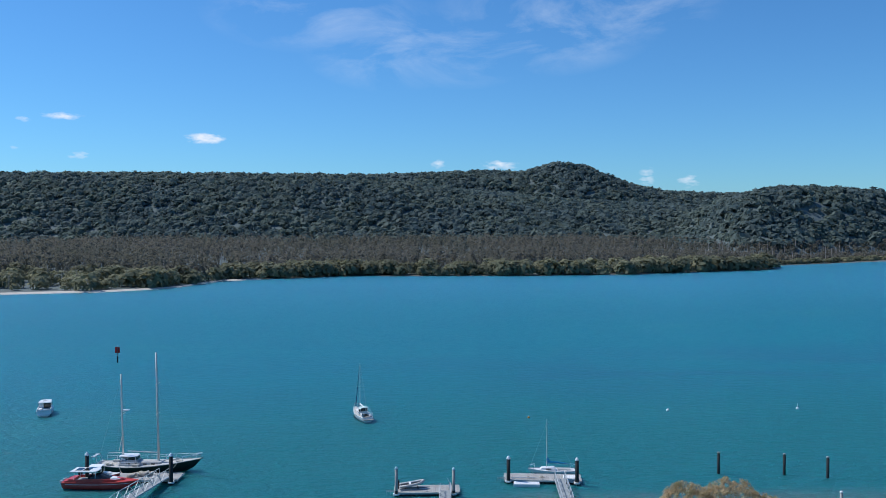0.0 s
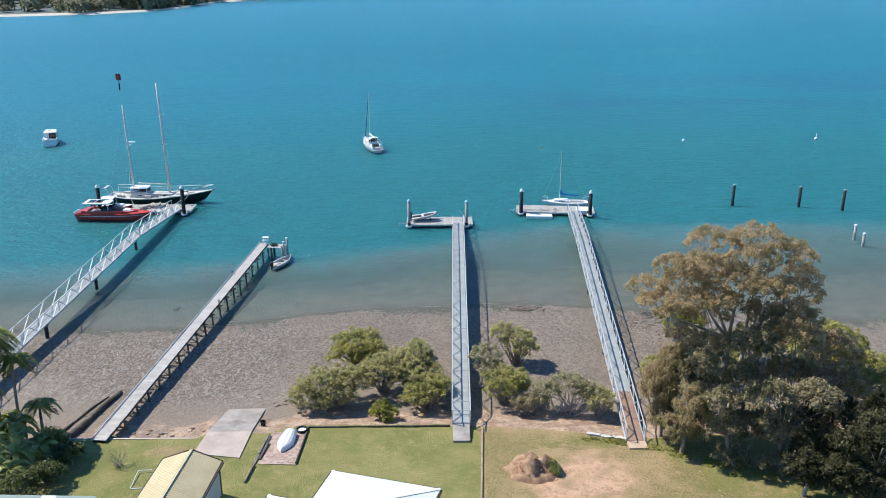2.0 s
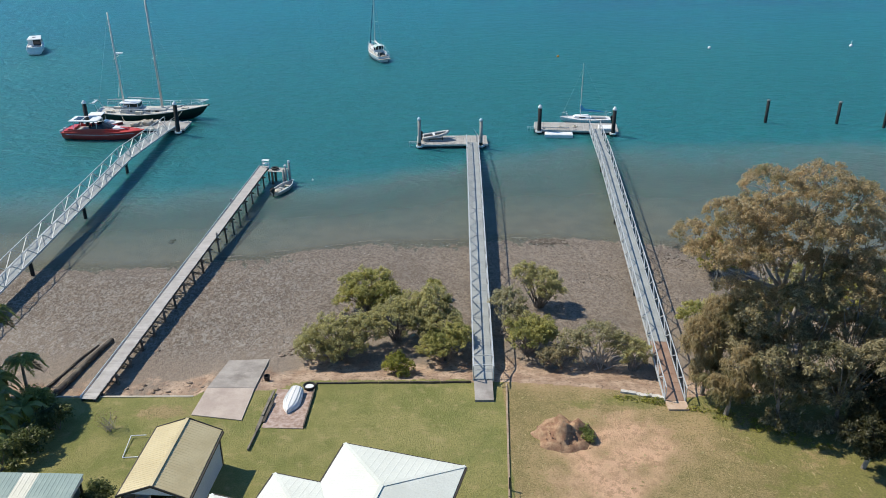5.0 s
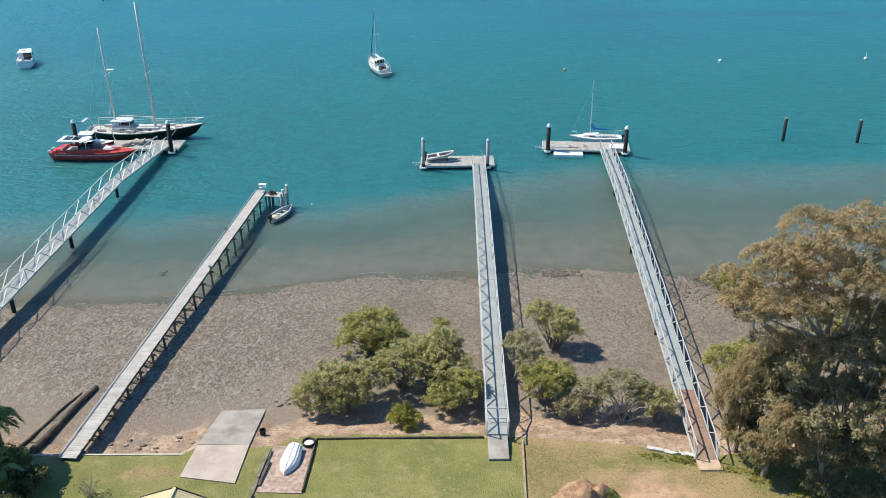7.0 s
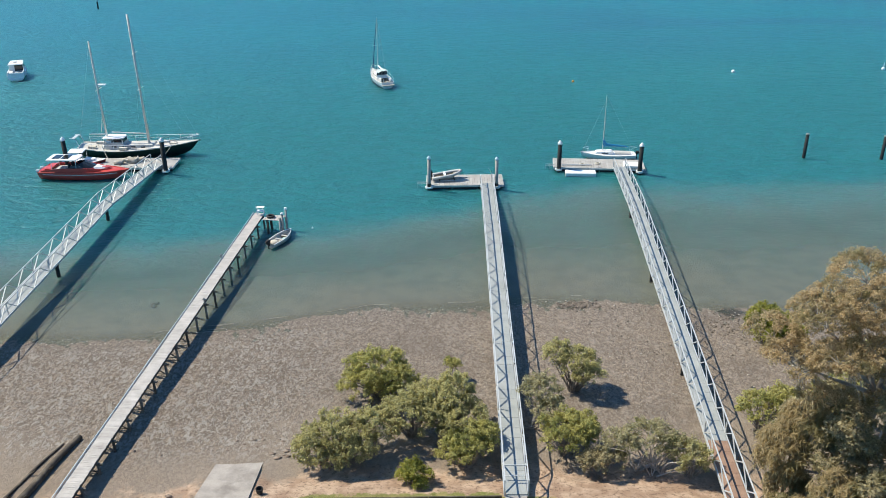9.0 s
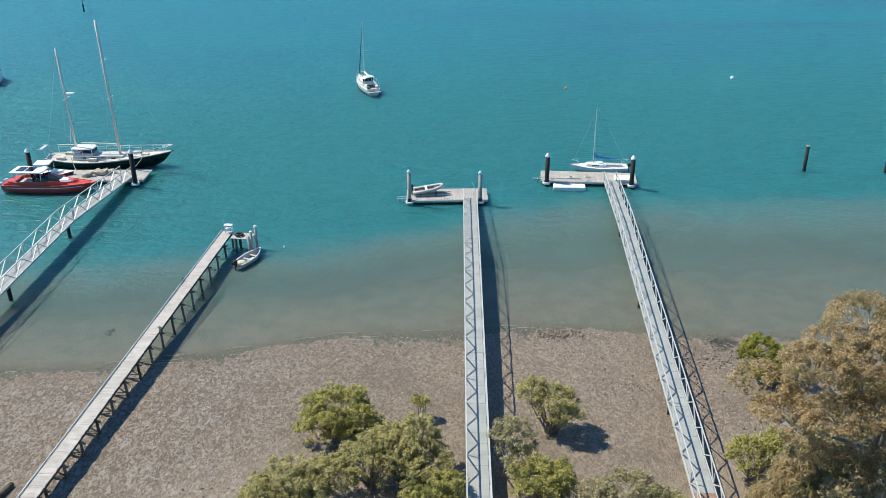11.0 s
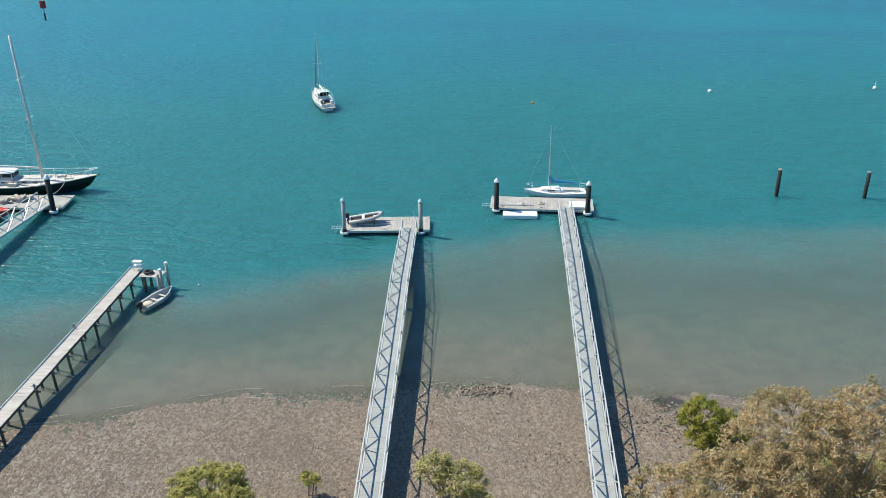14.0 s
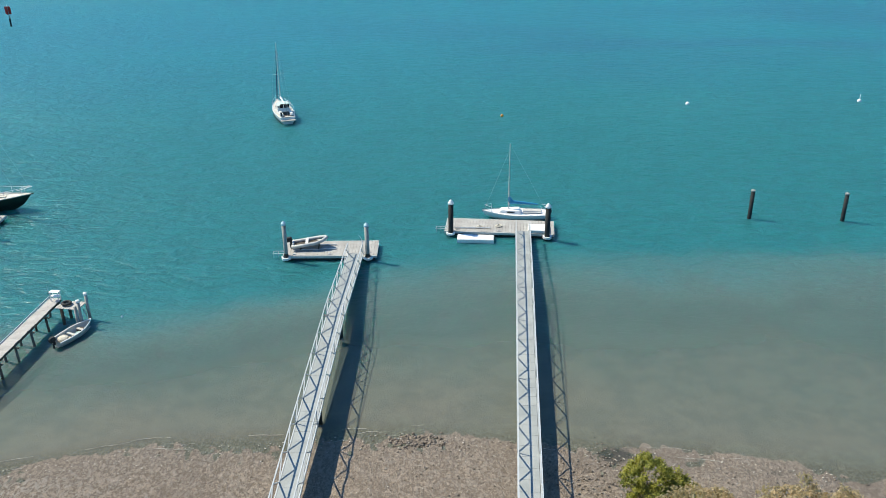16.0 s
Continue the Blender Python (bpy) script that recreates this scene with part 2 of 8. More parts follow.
M_L_GARDEN = foliage("garden_leaf", (0.065, 0.09, 0.03), (0.18, 0.21, 0.08), (0.06, 0.085, 0.03), 0.8)
# leaf colour darkened to carry the deep shade at the thicket's edge
M_L_SHADE = foliage("shaded_thicket_leaf", (0.05, 0.054, 0.025), (0.14, 0.135, 0.068), (0.045, 0.05, 0.022), 0.5)
M_L_CAS = foliage("she_oak_needle", (0.30, 0.235, 0.125), (0.48, 0.385, 0.215), (0.25, 0.225, 0.11), 0.5)
M_L_PALM = foliage("palm_leaf", (0.20, 0.245, 0.06), (0.52, 0.54, 0.20), (0.18, 0.22, 0.07), 1.2, 0.3)
M_L_DEAD = foliage("dry_palm_leaf", (0.20, 0.15, 0.08), (0.32, 0.25, 0.15), (0.16, 0.12, 0.07), 1.2)
M_L_GREY = foliage("thin_grey_leaf", (0.30, 0.28, 0.16), (0.52, 0.48, 0.30), (0.28, 0.27, 0.13), 0.8)


# ---- mesh helpers ----
class Geo:
    """Vertices and faces of one part."""

    def __init__(self):
        self.v, self.f = [], []

    def add(self, verts, faces, m=None):
        o = len(self.v)
        self.v += [tuple(m @ Vector(p)) for p in verts] if m is not None else [tuple(p) for p in verts]
        self.f += [tuple(i + o for i in f) for f in faces]
        return self

    def box(self, c, s, m=None):
        x, y, z = (d / 2 for d in s)
        vs = [(c[0] + a * x, c[1] + b * y, c[2] + d * z) for a in (-1, 1) for b in (-1, 1) for d in (-1, 1)]
        return self.add(vs, [(0, 1, 3, 2), (4, 6, 7, 5), (0, 4, 5, 1), (2, 3, 7, 6), (0, 2, 6, 4), (1, 5, 7, 3)], m)

    def bar(self, a, b, w, h=None):
        """A square bar from a to b."""
        a, b, h = Vector(a), Vector(b), h or w
        d = b - a
        m = Matrix.Translation((a + b) / 2) @ d.to_track_quat("Y", "Z").to_matrix().to_4x4()
        return self.box((0, 0, 0), (w, d.length, h), m)

    def rod(self, a, b, r0, r1=None, n=8, cap=True):
        r1 = r0 if r1 is None else r1
        a, b = Vector(a), Vector(b)
        q = (b - a).to_track_quat("Z", "Y").to_matrix()
        vs = []
        for p, r in ((a, r0), (b, r1)):
            vs += [p + q @ Vector((r * math.cos(k * math.tau / n), r * math.sin(k * math.tau / n), 0)) for k in range(n)]
        fs = [(k, (k + 1) % n, n + (k + 1) % n, n + k) for k in range(n)]
        if cap:
            fs += [tuple(range(n - 1, -1, -1)), tuple(range(n, 2 * n))]
        return self.add(vs, fs)

    def path(self, pts, r0, r1=None, n=6):
        """A tapered tube along points."""
        r1 = r0 if r1 is None else r1
        pts = [Vector(p) for p in pts]
        vs, k = [], len(pts)
        for i, p in enumerate(pts):
            d = pts[min(i + 1, k - 1)] - pts[max(i - 1, 0)]
            q = d.to_track_quat("Z", "Y").to_matrix()
            r = r0 + (r1 - r0) * i / (k - 1)
            vs += [p + q @ Vector((r * math.cos(a * math.tau / n), r * math.sin(a * math.tau / n), 0)) for a in range(n)]
        fs = [(i * n + a, i * n + (a + 1) % n, (i + 1) * n + (a + 1) % n, (i + 1) * n + a) for i in range(k - 1) for a in range(n)]
        fs += [tuple(range(n - 1, -1, -1)), tuple(range((k - 1) * n, k * n))]
        return self.add(vs, fs)

    def loft(self, rings, close=True, ends=True):
        """Skin over rings of equal length."""
        n = len(rings[0])
        vs = [p for r in rings for p in r]
        fs = []
        for i in range(len(rings) - 1):
            for a in range(n if close else n - 1):
                b = (a + 1) % n
                fs.append((i * n + a, i * n + b, (i + 1) * n + b, (i + 1) * n + a))
        if ends:
            fs += [tuple(range(n - 1, -1, -1)), tuple(range((len(rings) - 1) * n, len(rings) * n))]
        return self.add(vs, fs)

    def ball(self, c, r, n=10, m=6, squash=1.0):
        rings = []
        for j in range(1, m):
            t = math.pi * j / m
            rings.append([(c[0] + r * math.sin(t) * math.cos(a * math.tau / n), c[1] + r * math.sin(t) * math.sin(a * math.tau / n), c[2] - r * squash * math.cos(t)) for a in range(n)])
        return self.loft(rings)

    def slab(self, poly, z0, z1):
        """A prism over a polygon of (x, y); z1 may be a list, one height a corner."""
        n = len(poly)
        tops = z1 if isinstance(z1, (list, tuple)) else [z1] * n
        lows = z0 if isinstance(z0, (list, tuple)) else [z0] * n
        vs = [(x, y, z) for (x, y), z in zip(poly, lows)] + [(x, y, z) for (x, y), z in zip(poly, tops)]
        fs = [tuple(range(n - 1, -1, -1)), tuple(range(n, 2 * n))]
        fs += [(k, (k + 1) % n, n + (k + 1) % n, n + k) for k in range(n)]
        return self.add(vs, fs)

    def mesh(self, name, mat, smooth=False):
        me = bpy.data.meshes.new(name)
        me.from_pydata(self.v, [], self.f)
        if mat:
            me.materials.append(mat)
        if smooth:
            me.polygons.foreach_set("use_smooth", [True] * len(me.polygons))
        me.update()
        return me


def part(name, geo, mat, parent=None, label="", smooth=False):
    """Links a mesh as one object, under a thing or a part."""
    ob = new(name, geo.mesh(name, mat, smooth) if isinstance(geo, Geo) else geo)
    if parent:
        ob.parent = parent
    return tagged(ob, label)


def thing(name, at, label, category, group="", yaw=0.0):
    ob = new(name)
    ob.empty_display_size = 0.3
    ob.matrix_world = pose(*at, 0, 0, yaw)
    return tagged(ob, label, category, group)


def piece(name, mesh, parent, m):
    """One of many alike pieces that share a mesh."""
    ob = new(name, mesh)
    ob.parent = parent
    ob.matrix_local = m
    return ob


def quads(name, P, mat, smooth=False):
    """A mesh of loose four-cornered leaves; P has shape (n, 4, 3)."""
    n = len(P)
    me = bpy.data.meshes.new(name)
    me.vertices.add(n * 4)
    me.vertices.foreach_set("co", P.astype(np.float32).ravel())
    me.loops.add(n * 4)
    me.loops.foreach_set("vertex_index", np.arange(n * 4, dtype=np.int32))
    me.polygons.add(n)
    me.polygons.foreach_set("loop_start", np.arange(0, n * 4, 4, dtype=np.int32))
    me.materials.append(mat)
    me.update(calc_edges=True)
    return me


def between(x, pts):
    return np.interp(x, [p[0] for p in pts], [p[1] for p in pts])


def step(a, b, x):
    t = np.clip((x - a) / (b - a), 0, 1)
    return t * t * (3 - 2 * t)


# ---- the lie of the land ----
WATERLINE = ((-60, 41), (-36, 43.8), (-27, 43.1), (-17.5, 45.0), (-13, 46.2), (-7, 47.8), (1, 48.1), (8, 49.1), (15, 48.2), (21, 47.5), (28, 46.7), (31, 45.9), (37, 45), (60, 44))
CHANNEL = ((-60, 58), (-36, 60), (-27, 61), (-14, 63.5), (-7, 64.8), (0, 68), (6, 71.8), (16, 74), (31, 74), (50, 74), (80, 75))
BANK = ((-60, 23.05), (-16.6, 23.05), (-16.0, 23.6), (-12.6, 23.6), (-8.6, 24.4), (1.7, 24.5), (4.0, 24.6), (9, 24.0), (12.3, 23.4), (15, 22.6), (18, 23.2), (60, 23.2))
FAR_SHORE = ((-1500, 250), (-400, 365), (-225, 400), (-172, 413), (-141, 440), (-130, 500), (-63, 546), (53, 541), (133, 550), (262, 611), (275, 660), (291, 672), (409, 738), (700, 850), (1600, 1150))
RIDGE_NEAR = ((-1500, 102), (-450, 102), (-100, 98.5), (20, 80), (150, 66), (300, 58), (450, 50), (900, 40))
RIDGE_FAR = ((-400, 109), (-100, 117), (80, 123.5), (160, 122), (190, 130), (222, 139), (262, 134), (355, 99), (420, 86), (560, 81), (1200, 78))
HILL_EAST = ((250, 10), (290, 16), (315, 48), (340, 62), (390, 71), (460, 71), (600, 70), (1000, 64))


def hills(x, y):
    fs = between(x, FAR_SHORE)
    base = 0.5 + step(0, 300, y - fs) * 7.0
    a = between(x, RIDGE_NEAR) * step(850, 1150, y) * (1 - 0.4 * step(1150, 1500, y))
    b = between(x, RIDGE_FAR) * step(1180, 1500, y)
    c = between(x, HILL_EAST) * step(fs + 40, np.maximum(fs + 190, 880), y) * (1 - 0.75 * step(930, 1250, y))
    return np.maximum(np.maximum(a, b), np.maximum(c, base * step(-4, 8, y - fs)))


def lawn_z(y):
    return 1.25 + np.clip(23.0 - y, 0, 16) * 0.055


def ground_z(x, y):
    """Height of the land, smooth, without the small relief."""
    wl = between(x, WATERLINE)
    ch = between(x, CHANNEL)
    bk = between(x, BANK)
    fs = between(x, FAR_SHORE)
    sea = np.where(y < ch, -(y - wl) / (ch - wl), -1.0 - (y - ch) * 0.12)
    sea = np.maximum(sea, -7.0)
    mud = np.clip((wl - y) / (wl - bk - 3.0), 0, 1) * 0.5
    apron = (1.18 - (y - 24.0) * 0.185) * step(-17.4, -15.9, x) * step(-10.6, -12.4, x) * (y < 29.4)
    bank = step(3.2, 0.1, y - bk) * 0.55 * step(-18, -13, x) + step(3.0, 0.3, y - bk) * 0.12
    near = np.where(y < bk, lawn_z(y), np.maximum(mud + bank, apron))
    z = np.where(y < wl, near, sea)
    z = np.where(y > fs - 12, np.maximum(-7 * step(0, -12, y - fs), -7) + 0, z)
    return np.where(y > fs, hills(x, y), z)


# ---- ground ----
def axis(*runs):
    """Coordinates from stretches of (start, end, step)."""
    out = []
    for a, b, s in runs:
        out += list(np.arange(a, b - s * 0.01, s))
    return np.array(out + [runs[-1][1]])


gx = axis((-4000, -1000, 500), (-1000, -400, 40), (-400, -100, 20), (-100, -44, 4), (-44, 44, 0.26), (44, 100, 4), (100, 400, 20), (400, 1000, 40), (1000, 4000, 500))
gy = axis((-4000, -400, 600), (-400, -60, 40), (-60, -6, 3), (-6, 22, 0.5), (22, 25.5, 0.14), (25.5, 52, 0.26), (52, 80, 2), (80, 400, 20), (400, 800, 12), (800, 1600, 25), (1600, 4000, 400))
GX, GY = np.meshgrid(gx, gy)
GZ = ground_z(GX, GY)
GWL, GBK = between(GX, WATERLINE), between(GX, BANK)
relief = np.zeros_like(GZ)
near_mask = (np.abs(GX) < 45) & (GY > -6) & (GY < 53)
for j, i in zip(*np.nonzero(near_mask)):
    x, y = GX[j, i], GY[j, i]
    if y > GBK[j, i]:
        # lumps and hollows of the tidal mud, flatter towards the bank and at the water's edge
        k = 0.35 + 0.65 * float(step(28, 34, y))
        edge = float(step(1.5, -3.0, y - GWL[j, i]))
        n1 = noise.noise((x * 1.9 + y * 0.7, y * 1.35, 3.1))
        n2 = noise.noise((x * 3.1, y * 2.6, 7.7))
        n3 = noise.noise((x * 0.22, y * 0.22, 1.7))
        relief[j, i] = (0.08 * n1 + 0.035 * n2) * k * (0.25 + 0.75 * edge) + 0.05 * n3
    else:
        relief[j, i] = 0.03 * noise.noise((x * 0.5, y * 0.5, 0)) + 0.012 * noise.noise((x * 2.2, y * 2.2, 5))
GZ = GZ + relief
ny, nx = GX.shape
gv = np.stack([GX, GY, GZ], -1).reshape(-1, 3)
idx = np.arange(ny * nx).reshape(ny, nx)
gf = np.stack([idx[:-1, :-1], idx[:-1, 1:], idx[1:, 1:], idx[1:, :-1]], -1).reshape(-1, 4)


def grid_mesh(name, v, f, mat):
    me = bpy.data.meshes.new(name)
    me.vertices.add(len(v))
    me.vertices.foreach_set("co", v.astype(np.float32).ravel())
    me.loops.add(len(f) * 4)
    me.loops.foreach_set("vertex_index", f.astype(np.int32).ravel())
    me.polygons.add(len(f))
    me.polygons.foreach_set("loop_start", np.arange(0, len(f) * 4, 4, dtype=np.int32))
    me.polygons.foreach_set("use_smooth", np.ones(len(f), dtype=bool))
    me.materials.append(mat)
    me.update(calc_edges=True)
    return me


def mark(me, name, values):
    a = me.attributes.new(name, "FLOAT", "POINT")
    a.data.foreach_set("value", values.astype(np.float32).ravel())


def make_ground_material():
    m = Nodes("ground", 0.9)
    # tidal mud: grey-brown, lighter on crests, darker in hollows, pebbly patches
    lump = m.noise(4.6, 5, 0.70, m.place(1.0, 0.8, 1.0, turn=0.5), 0.5)
    fine = m.noise(15.0, 5, 0.72)
    rough = m.attr("rough")
    grade = m.math("ADD", m.math("MULTIPLY", m.ramp(lump, 0.445, 0.555), rough), m.math("MULTIPLY", m.math("SUBTRACT", 1.0, rough), 0.72))
    mud = m.mix(grade, (0.160, 0.126, 0.097), (0.350, 0.286, 0.229))
    mud = m.mix(m.math("MULTIPLY", m.ramp(fine, 0.50, 0.54), m.math("ADD", 0.20, m.math("MULTIPLY", rough, 0.32))), mud, (0.122, 0.094, 0.074))
    mud = m.mix(m.math("MULTIPLY", m.ramp(m.noise(24.0, 4, 0.7), 0.52, 0.57), 0.45), mud, (0.33, 0.28, 0.24))
    mud = m.mix(m.math("MULTIPLY", m.ramp(m.noise(0.16, 4, 0.6), 0.5, 0.62), 0.5), mud, (0.17, 0.135, 0.108))
    # crawled and pitted pattern on the left
    pit = m.ramp(m.noise(2.9, 5, 0.66, m.place(1.0, 0.62, 1.0, turn=0.6), 1.8), 0.515, 0.545)
    mud = m.mix(m.math("MULTIPLY", m.math("MULTIPLY", pit, m.attr("pitted")), 0.85), mud, (0.40, 0.365, 0.325))
    # smooth silt under the water
    mud = m.mix(m.attr("bed"), mud, m.mix(m.ramp(m.noise(0.5, 6, 0.7), 0.4, 0.62), (0.318, 0.308, 0.270), (0.250, 0.250, 0.222)))
    # wet fringe
    mud = m.mix(m.math("MULTIPLY", m.attr("wet"), 0.12), mud, (0.135, 0.113, 0.092))
    mud = m.mix(m.ramp(m.math("ADD", m.attr("weed"), m.math("MULTIPLY", m.math("SUBTRACT", m.noise(1.6, 6, 0.75), 0.5), 1.5)), 0.42, 0.8), mud, (0.062, 0.060, 0.052))
    # red-brown sand along the bank
    sand = m.mix(m.ramp(m.noise(0.9, 5, 0.6), 0.35, 0.66), (0.36, 0.240, 0.170), (0.56, 0.415, 0.310))
    sand = m.mix(m.math("MULTIPLY", m.ramp(m.noise(4.5, 5, 0.7), 0.5, 0.64), 0.7), sand, (0.13, 0.085, 0.058))
    col = m.mix(m.ramp(m.math("ADD", m.attr("sand"), m.math("MULTIPLY", m.math("SUBTRACT", m.noise(0.55, 6, 0.7), 0.5), 1.9)), 0.36, 0.80), mud, sand)
    # mown lawn and the dry vacant block
    lawn = m.mix(m.ramp(m.noise(0.35, 5, 0.6), 0.35, 0.65), (0.181, 0.200, 0.052), (0.299, 0.275, 0.099))
    lawn = m.mix(m.math("MULTIPLY", m.ramp(m.noise(12, 3, 0.7), 0.42, 0.66), 0.65), lawn, (0.122, 0.135, 0.035))
    lawn = m.mix(m.math("MULTIPLY", m.ramp(m.noise(1.1, 5, 0.7), 0.52, 0.70), 0.7), lawn, (0.363, 0.300, 0.139))
    lawn = m.mix(m.math("MULTIPLY", m.ramp(m.noise(28, 3, 0.7), 0.52, 0.62), 0.45), lawn, (0.392, 0.360, 0.151))
    dry = m.mix(m.ramp(m.noise(0.28, 6, 0.62), 0.36, 0.6), (0.210, 0.178, 0.066), (0.378, 0.275, 0.139))
    dry = m.mix(m.math("MULTIPLY", m.ramp(m.noise(8, 5, 0.72), 0.48, 0.58), 0.7), dry, (0.116, 0.108, 0.034))
    dry = m.mix(m.math("MULTIPLY", m.ramp(m.noise(1.6, 6, 0.75), 0.54, 0.64), 0.45), dry, (0.131, 0.122, 0.038))
    dry = m.mix(m.math("MULTIPLY", m.ramp(m.noise(2.4, 5, 0.7), 0.56, 0.7), 0.8), dry, (0.419, 0.310, 0.164))
    dry = m.mix(m.math("MULTIPLY", m.ramp(m.noise(16, 4, 0.7), 0.52, 0.58), 0.7), dry, (0.461, 0.360, 0.185))
    dry = m.mix(m.math("MULTIPLY", m.ramp(m.math("ADD", m.attr("green"), m.math("MULTIPLY", m.math("SUBTRACT", m.noise(0.5, 6, 0.72), 0.5), 1.8)), 0.45, 0.75), 0.75), dry, m.mix(m.ramp(m.noise(9, 4, 0.7), 0.42, 0.6), (0.226, 0.225, 0.059), (0.131, 0.148, 0.038)))
    dry = m.mix(m.math("MULTIPLY", m.ramp(m.noise(2.6, 6, 0.78, m.place(2.0, 0.55, 1, turn=0.45), 0.6), 0.60, 0.68), 0.75), dry, (0.577, 0.455, 0.252))
    dry = m.mix(m.ramp(m.math("ADD", m.attr("bare"), m.math("MULTIPLY", m.math("SUBTRACT", m.noise(0.55, 9, 0.72), 0.5), 2.4)), 0.25, 1.25), dry, m.mix(m.ramp(m.noise(2.2, 8, 0.78), 0.44, 0.60), (0.70, 0.445, 0.30), (0.42, 0.27, 0.165)))
    grass = m.mix(m.ramp(m.math("ADD", m.attr("dry"), m.math("MULTIPLY", m.math("SUBTRACT", m.noise(1.4, 4, 0.6), 0.5), 0.5)), 0.42, 0.58), lawn, dry)
    col = m.mix(m.ramp(m.math("ADD", m.attr("grass"), m.math("MULTIPLY", m.math("SUBTRACT", m.noise(2.4, 5, 0.65), 0.5), 0.55)), 0.45, 0.55), col, grass)
    # forest floor over the water, blued in step with the hazed canopy
    far = m.mix(m.noise(0.05, 5, 0.6), (0.085, 0.115, 0.118), (0.11, 0.145, 0.145))
    far = m.mix(m.attr("beach"), far, (0.17, 0.155, 0.13))
    col = m.mix(m.attr("far"), col, far)
    m.colour(col)
    m.link(m.math("SUBTRACT", 0.92, m.math("MULTIPLY", m.attr("wet"), 0.2)), m.bsdf.inputs["Roughness"])
    m.bump(m.math("ADD", m.math("ADD", m.math("MULTIPLY", grade, 0.55), m.math("MULTIPLY", m.math("MULTIPLY", pit, m.attr("pitted")), 0.5)), m.math("MULTIPLY", m.noise(12, 5, 0.74), 1.3)), 1.0, 0.085)
    return m.mat


ground_me = grid_mesh("ground", gv, gf, make_ground_material())
FS = between(GX, FAR_SHORE)
mark(ground_me, "far", (GY > 200).astype(float))
mark(ground_me, "beach", step(14, 3, GY - FS) * (GY > FS - 6))
mark(ground_me, "wet", step(-4.5, -0.3, GY - GWL) * (GY < 200))
mark(ground_me, "rough", (0.3 + 0.7 * np.clip(step(28.5, 35, GY + 2.5 * np.sin(GX * 0.23)), 0, 1)) * (1 - 0.75 * step(0.0, 2.5, GY - GWL)) * (1 - 0.2 * step(-6, 4, GX)))
mark(ground_me, "weed", np.clip(0.95 * np.exp(-(((GX - 21.6) / 1.5) ** 2 + ((GY - 47.0) / 1.0) ** 2)) + 0.5 * np.exp(-(((GX - 30) / 6) ** 2 + ((GY - 45.4) / 0.9) ** 2)), 0, 1))
mark(ground_me, "bed", step(0.2, 2.2, GY - GWL) * (GY < 200))
mark(ground_me, "pitted", step(-7, -15, GX) * step(27, 31, GY) * step(0, -2, GY - GWL) + 0.35 * step(27, 31, GY) * step(-15, -7, GX))
mark(ground_me, "sand", np.clip(step(6.5, 1.4, GY - GBK) * (0.62 + 0.38 * step(-13, -9, GX)), 0, 1) * (GY > GBK - 0.05))
grass_m = np.where(GY < GBK + 0.02, 1.0, 0.0)
# rough grass strip in front of the edging
grass_m = np.maximum(grass_m, 0.6 * step(1.8, 0.2, GY - GBK) * step(-12, -10, GX) * step(3.5, 1.0, GX))
mark(ground_me, "grass", grass_m * (GY < 60))
mark(ground_me, "dry", np.clip(step(3.3, 4.2, GX) + 0.62 * np.exp(-(((GX + 18) / 3.4) ** 2 + ((GY - 21.3) / 1.7) ** 2)) + 0.45 * np.exp(-(((GX + 6) / 4.5) ** 2 + ((GY - 23.6) / 1.0) ** 2)), 0, 1))
mark(ground_me, "green", np.clip(step(13, 21, GX + 0.3 * (GY - 14)) * 0.75 + 0.7 * np.exp(-(((GX - 11) / 5.5) ** 2 + ((GY - 22.3) / 1.2) ** 2)) + 0.5 * np.exp(-(((GX - 5.5) / 1.6) ** 2 + ((GY - 16) / 6) ** 2)), 0, 1))
bare = 0.95 * np.exp(-(((GX - 8.6) / 3.6) ** 2 + ((GY - 13.8) / 5.2) ** 2)) + 0.9 * np.exp(-(((GX - 11.6) / 3.6) ** 2 + ((GY - 18.2) / 3.2) ** 2)) + 0.45 * np.exp(-(((GX - 18) / 4.5) ** 2 + ((GY - 9.5) / 2.2) ** 2)) + 0.5 * np.exp(-(((GX - 10) / 6) ** 2 + ((GY - 24.2) / 1.2) ** 2))
mark(ground_me, "bare", np.clip(bare, 0, 1))
ground = tagged(new("ground", ground_me), "tidal mud flat, sandy bank, lawns and far wooded shore", "ground", kind="structure")


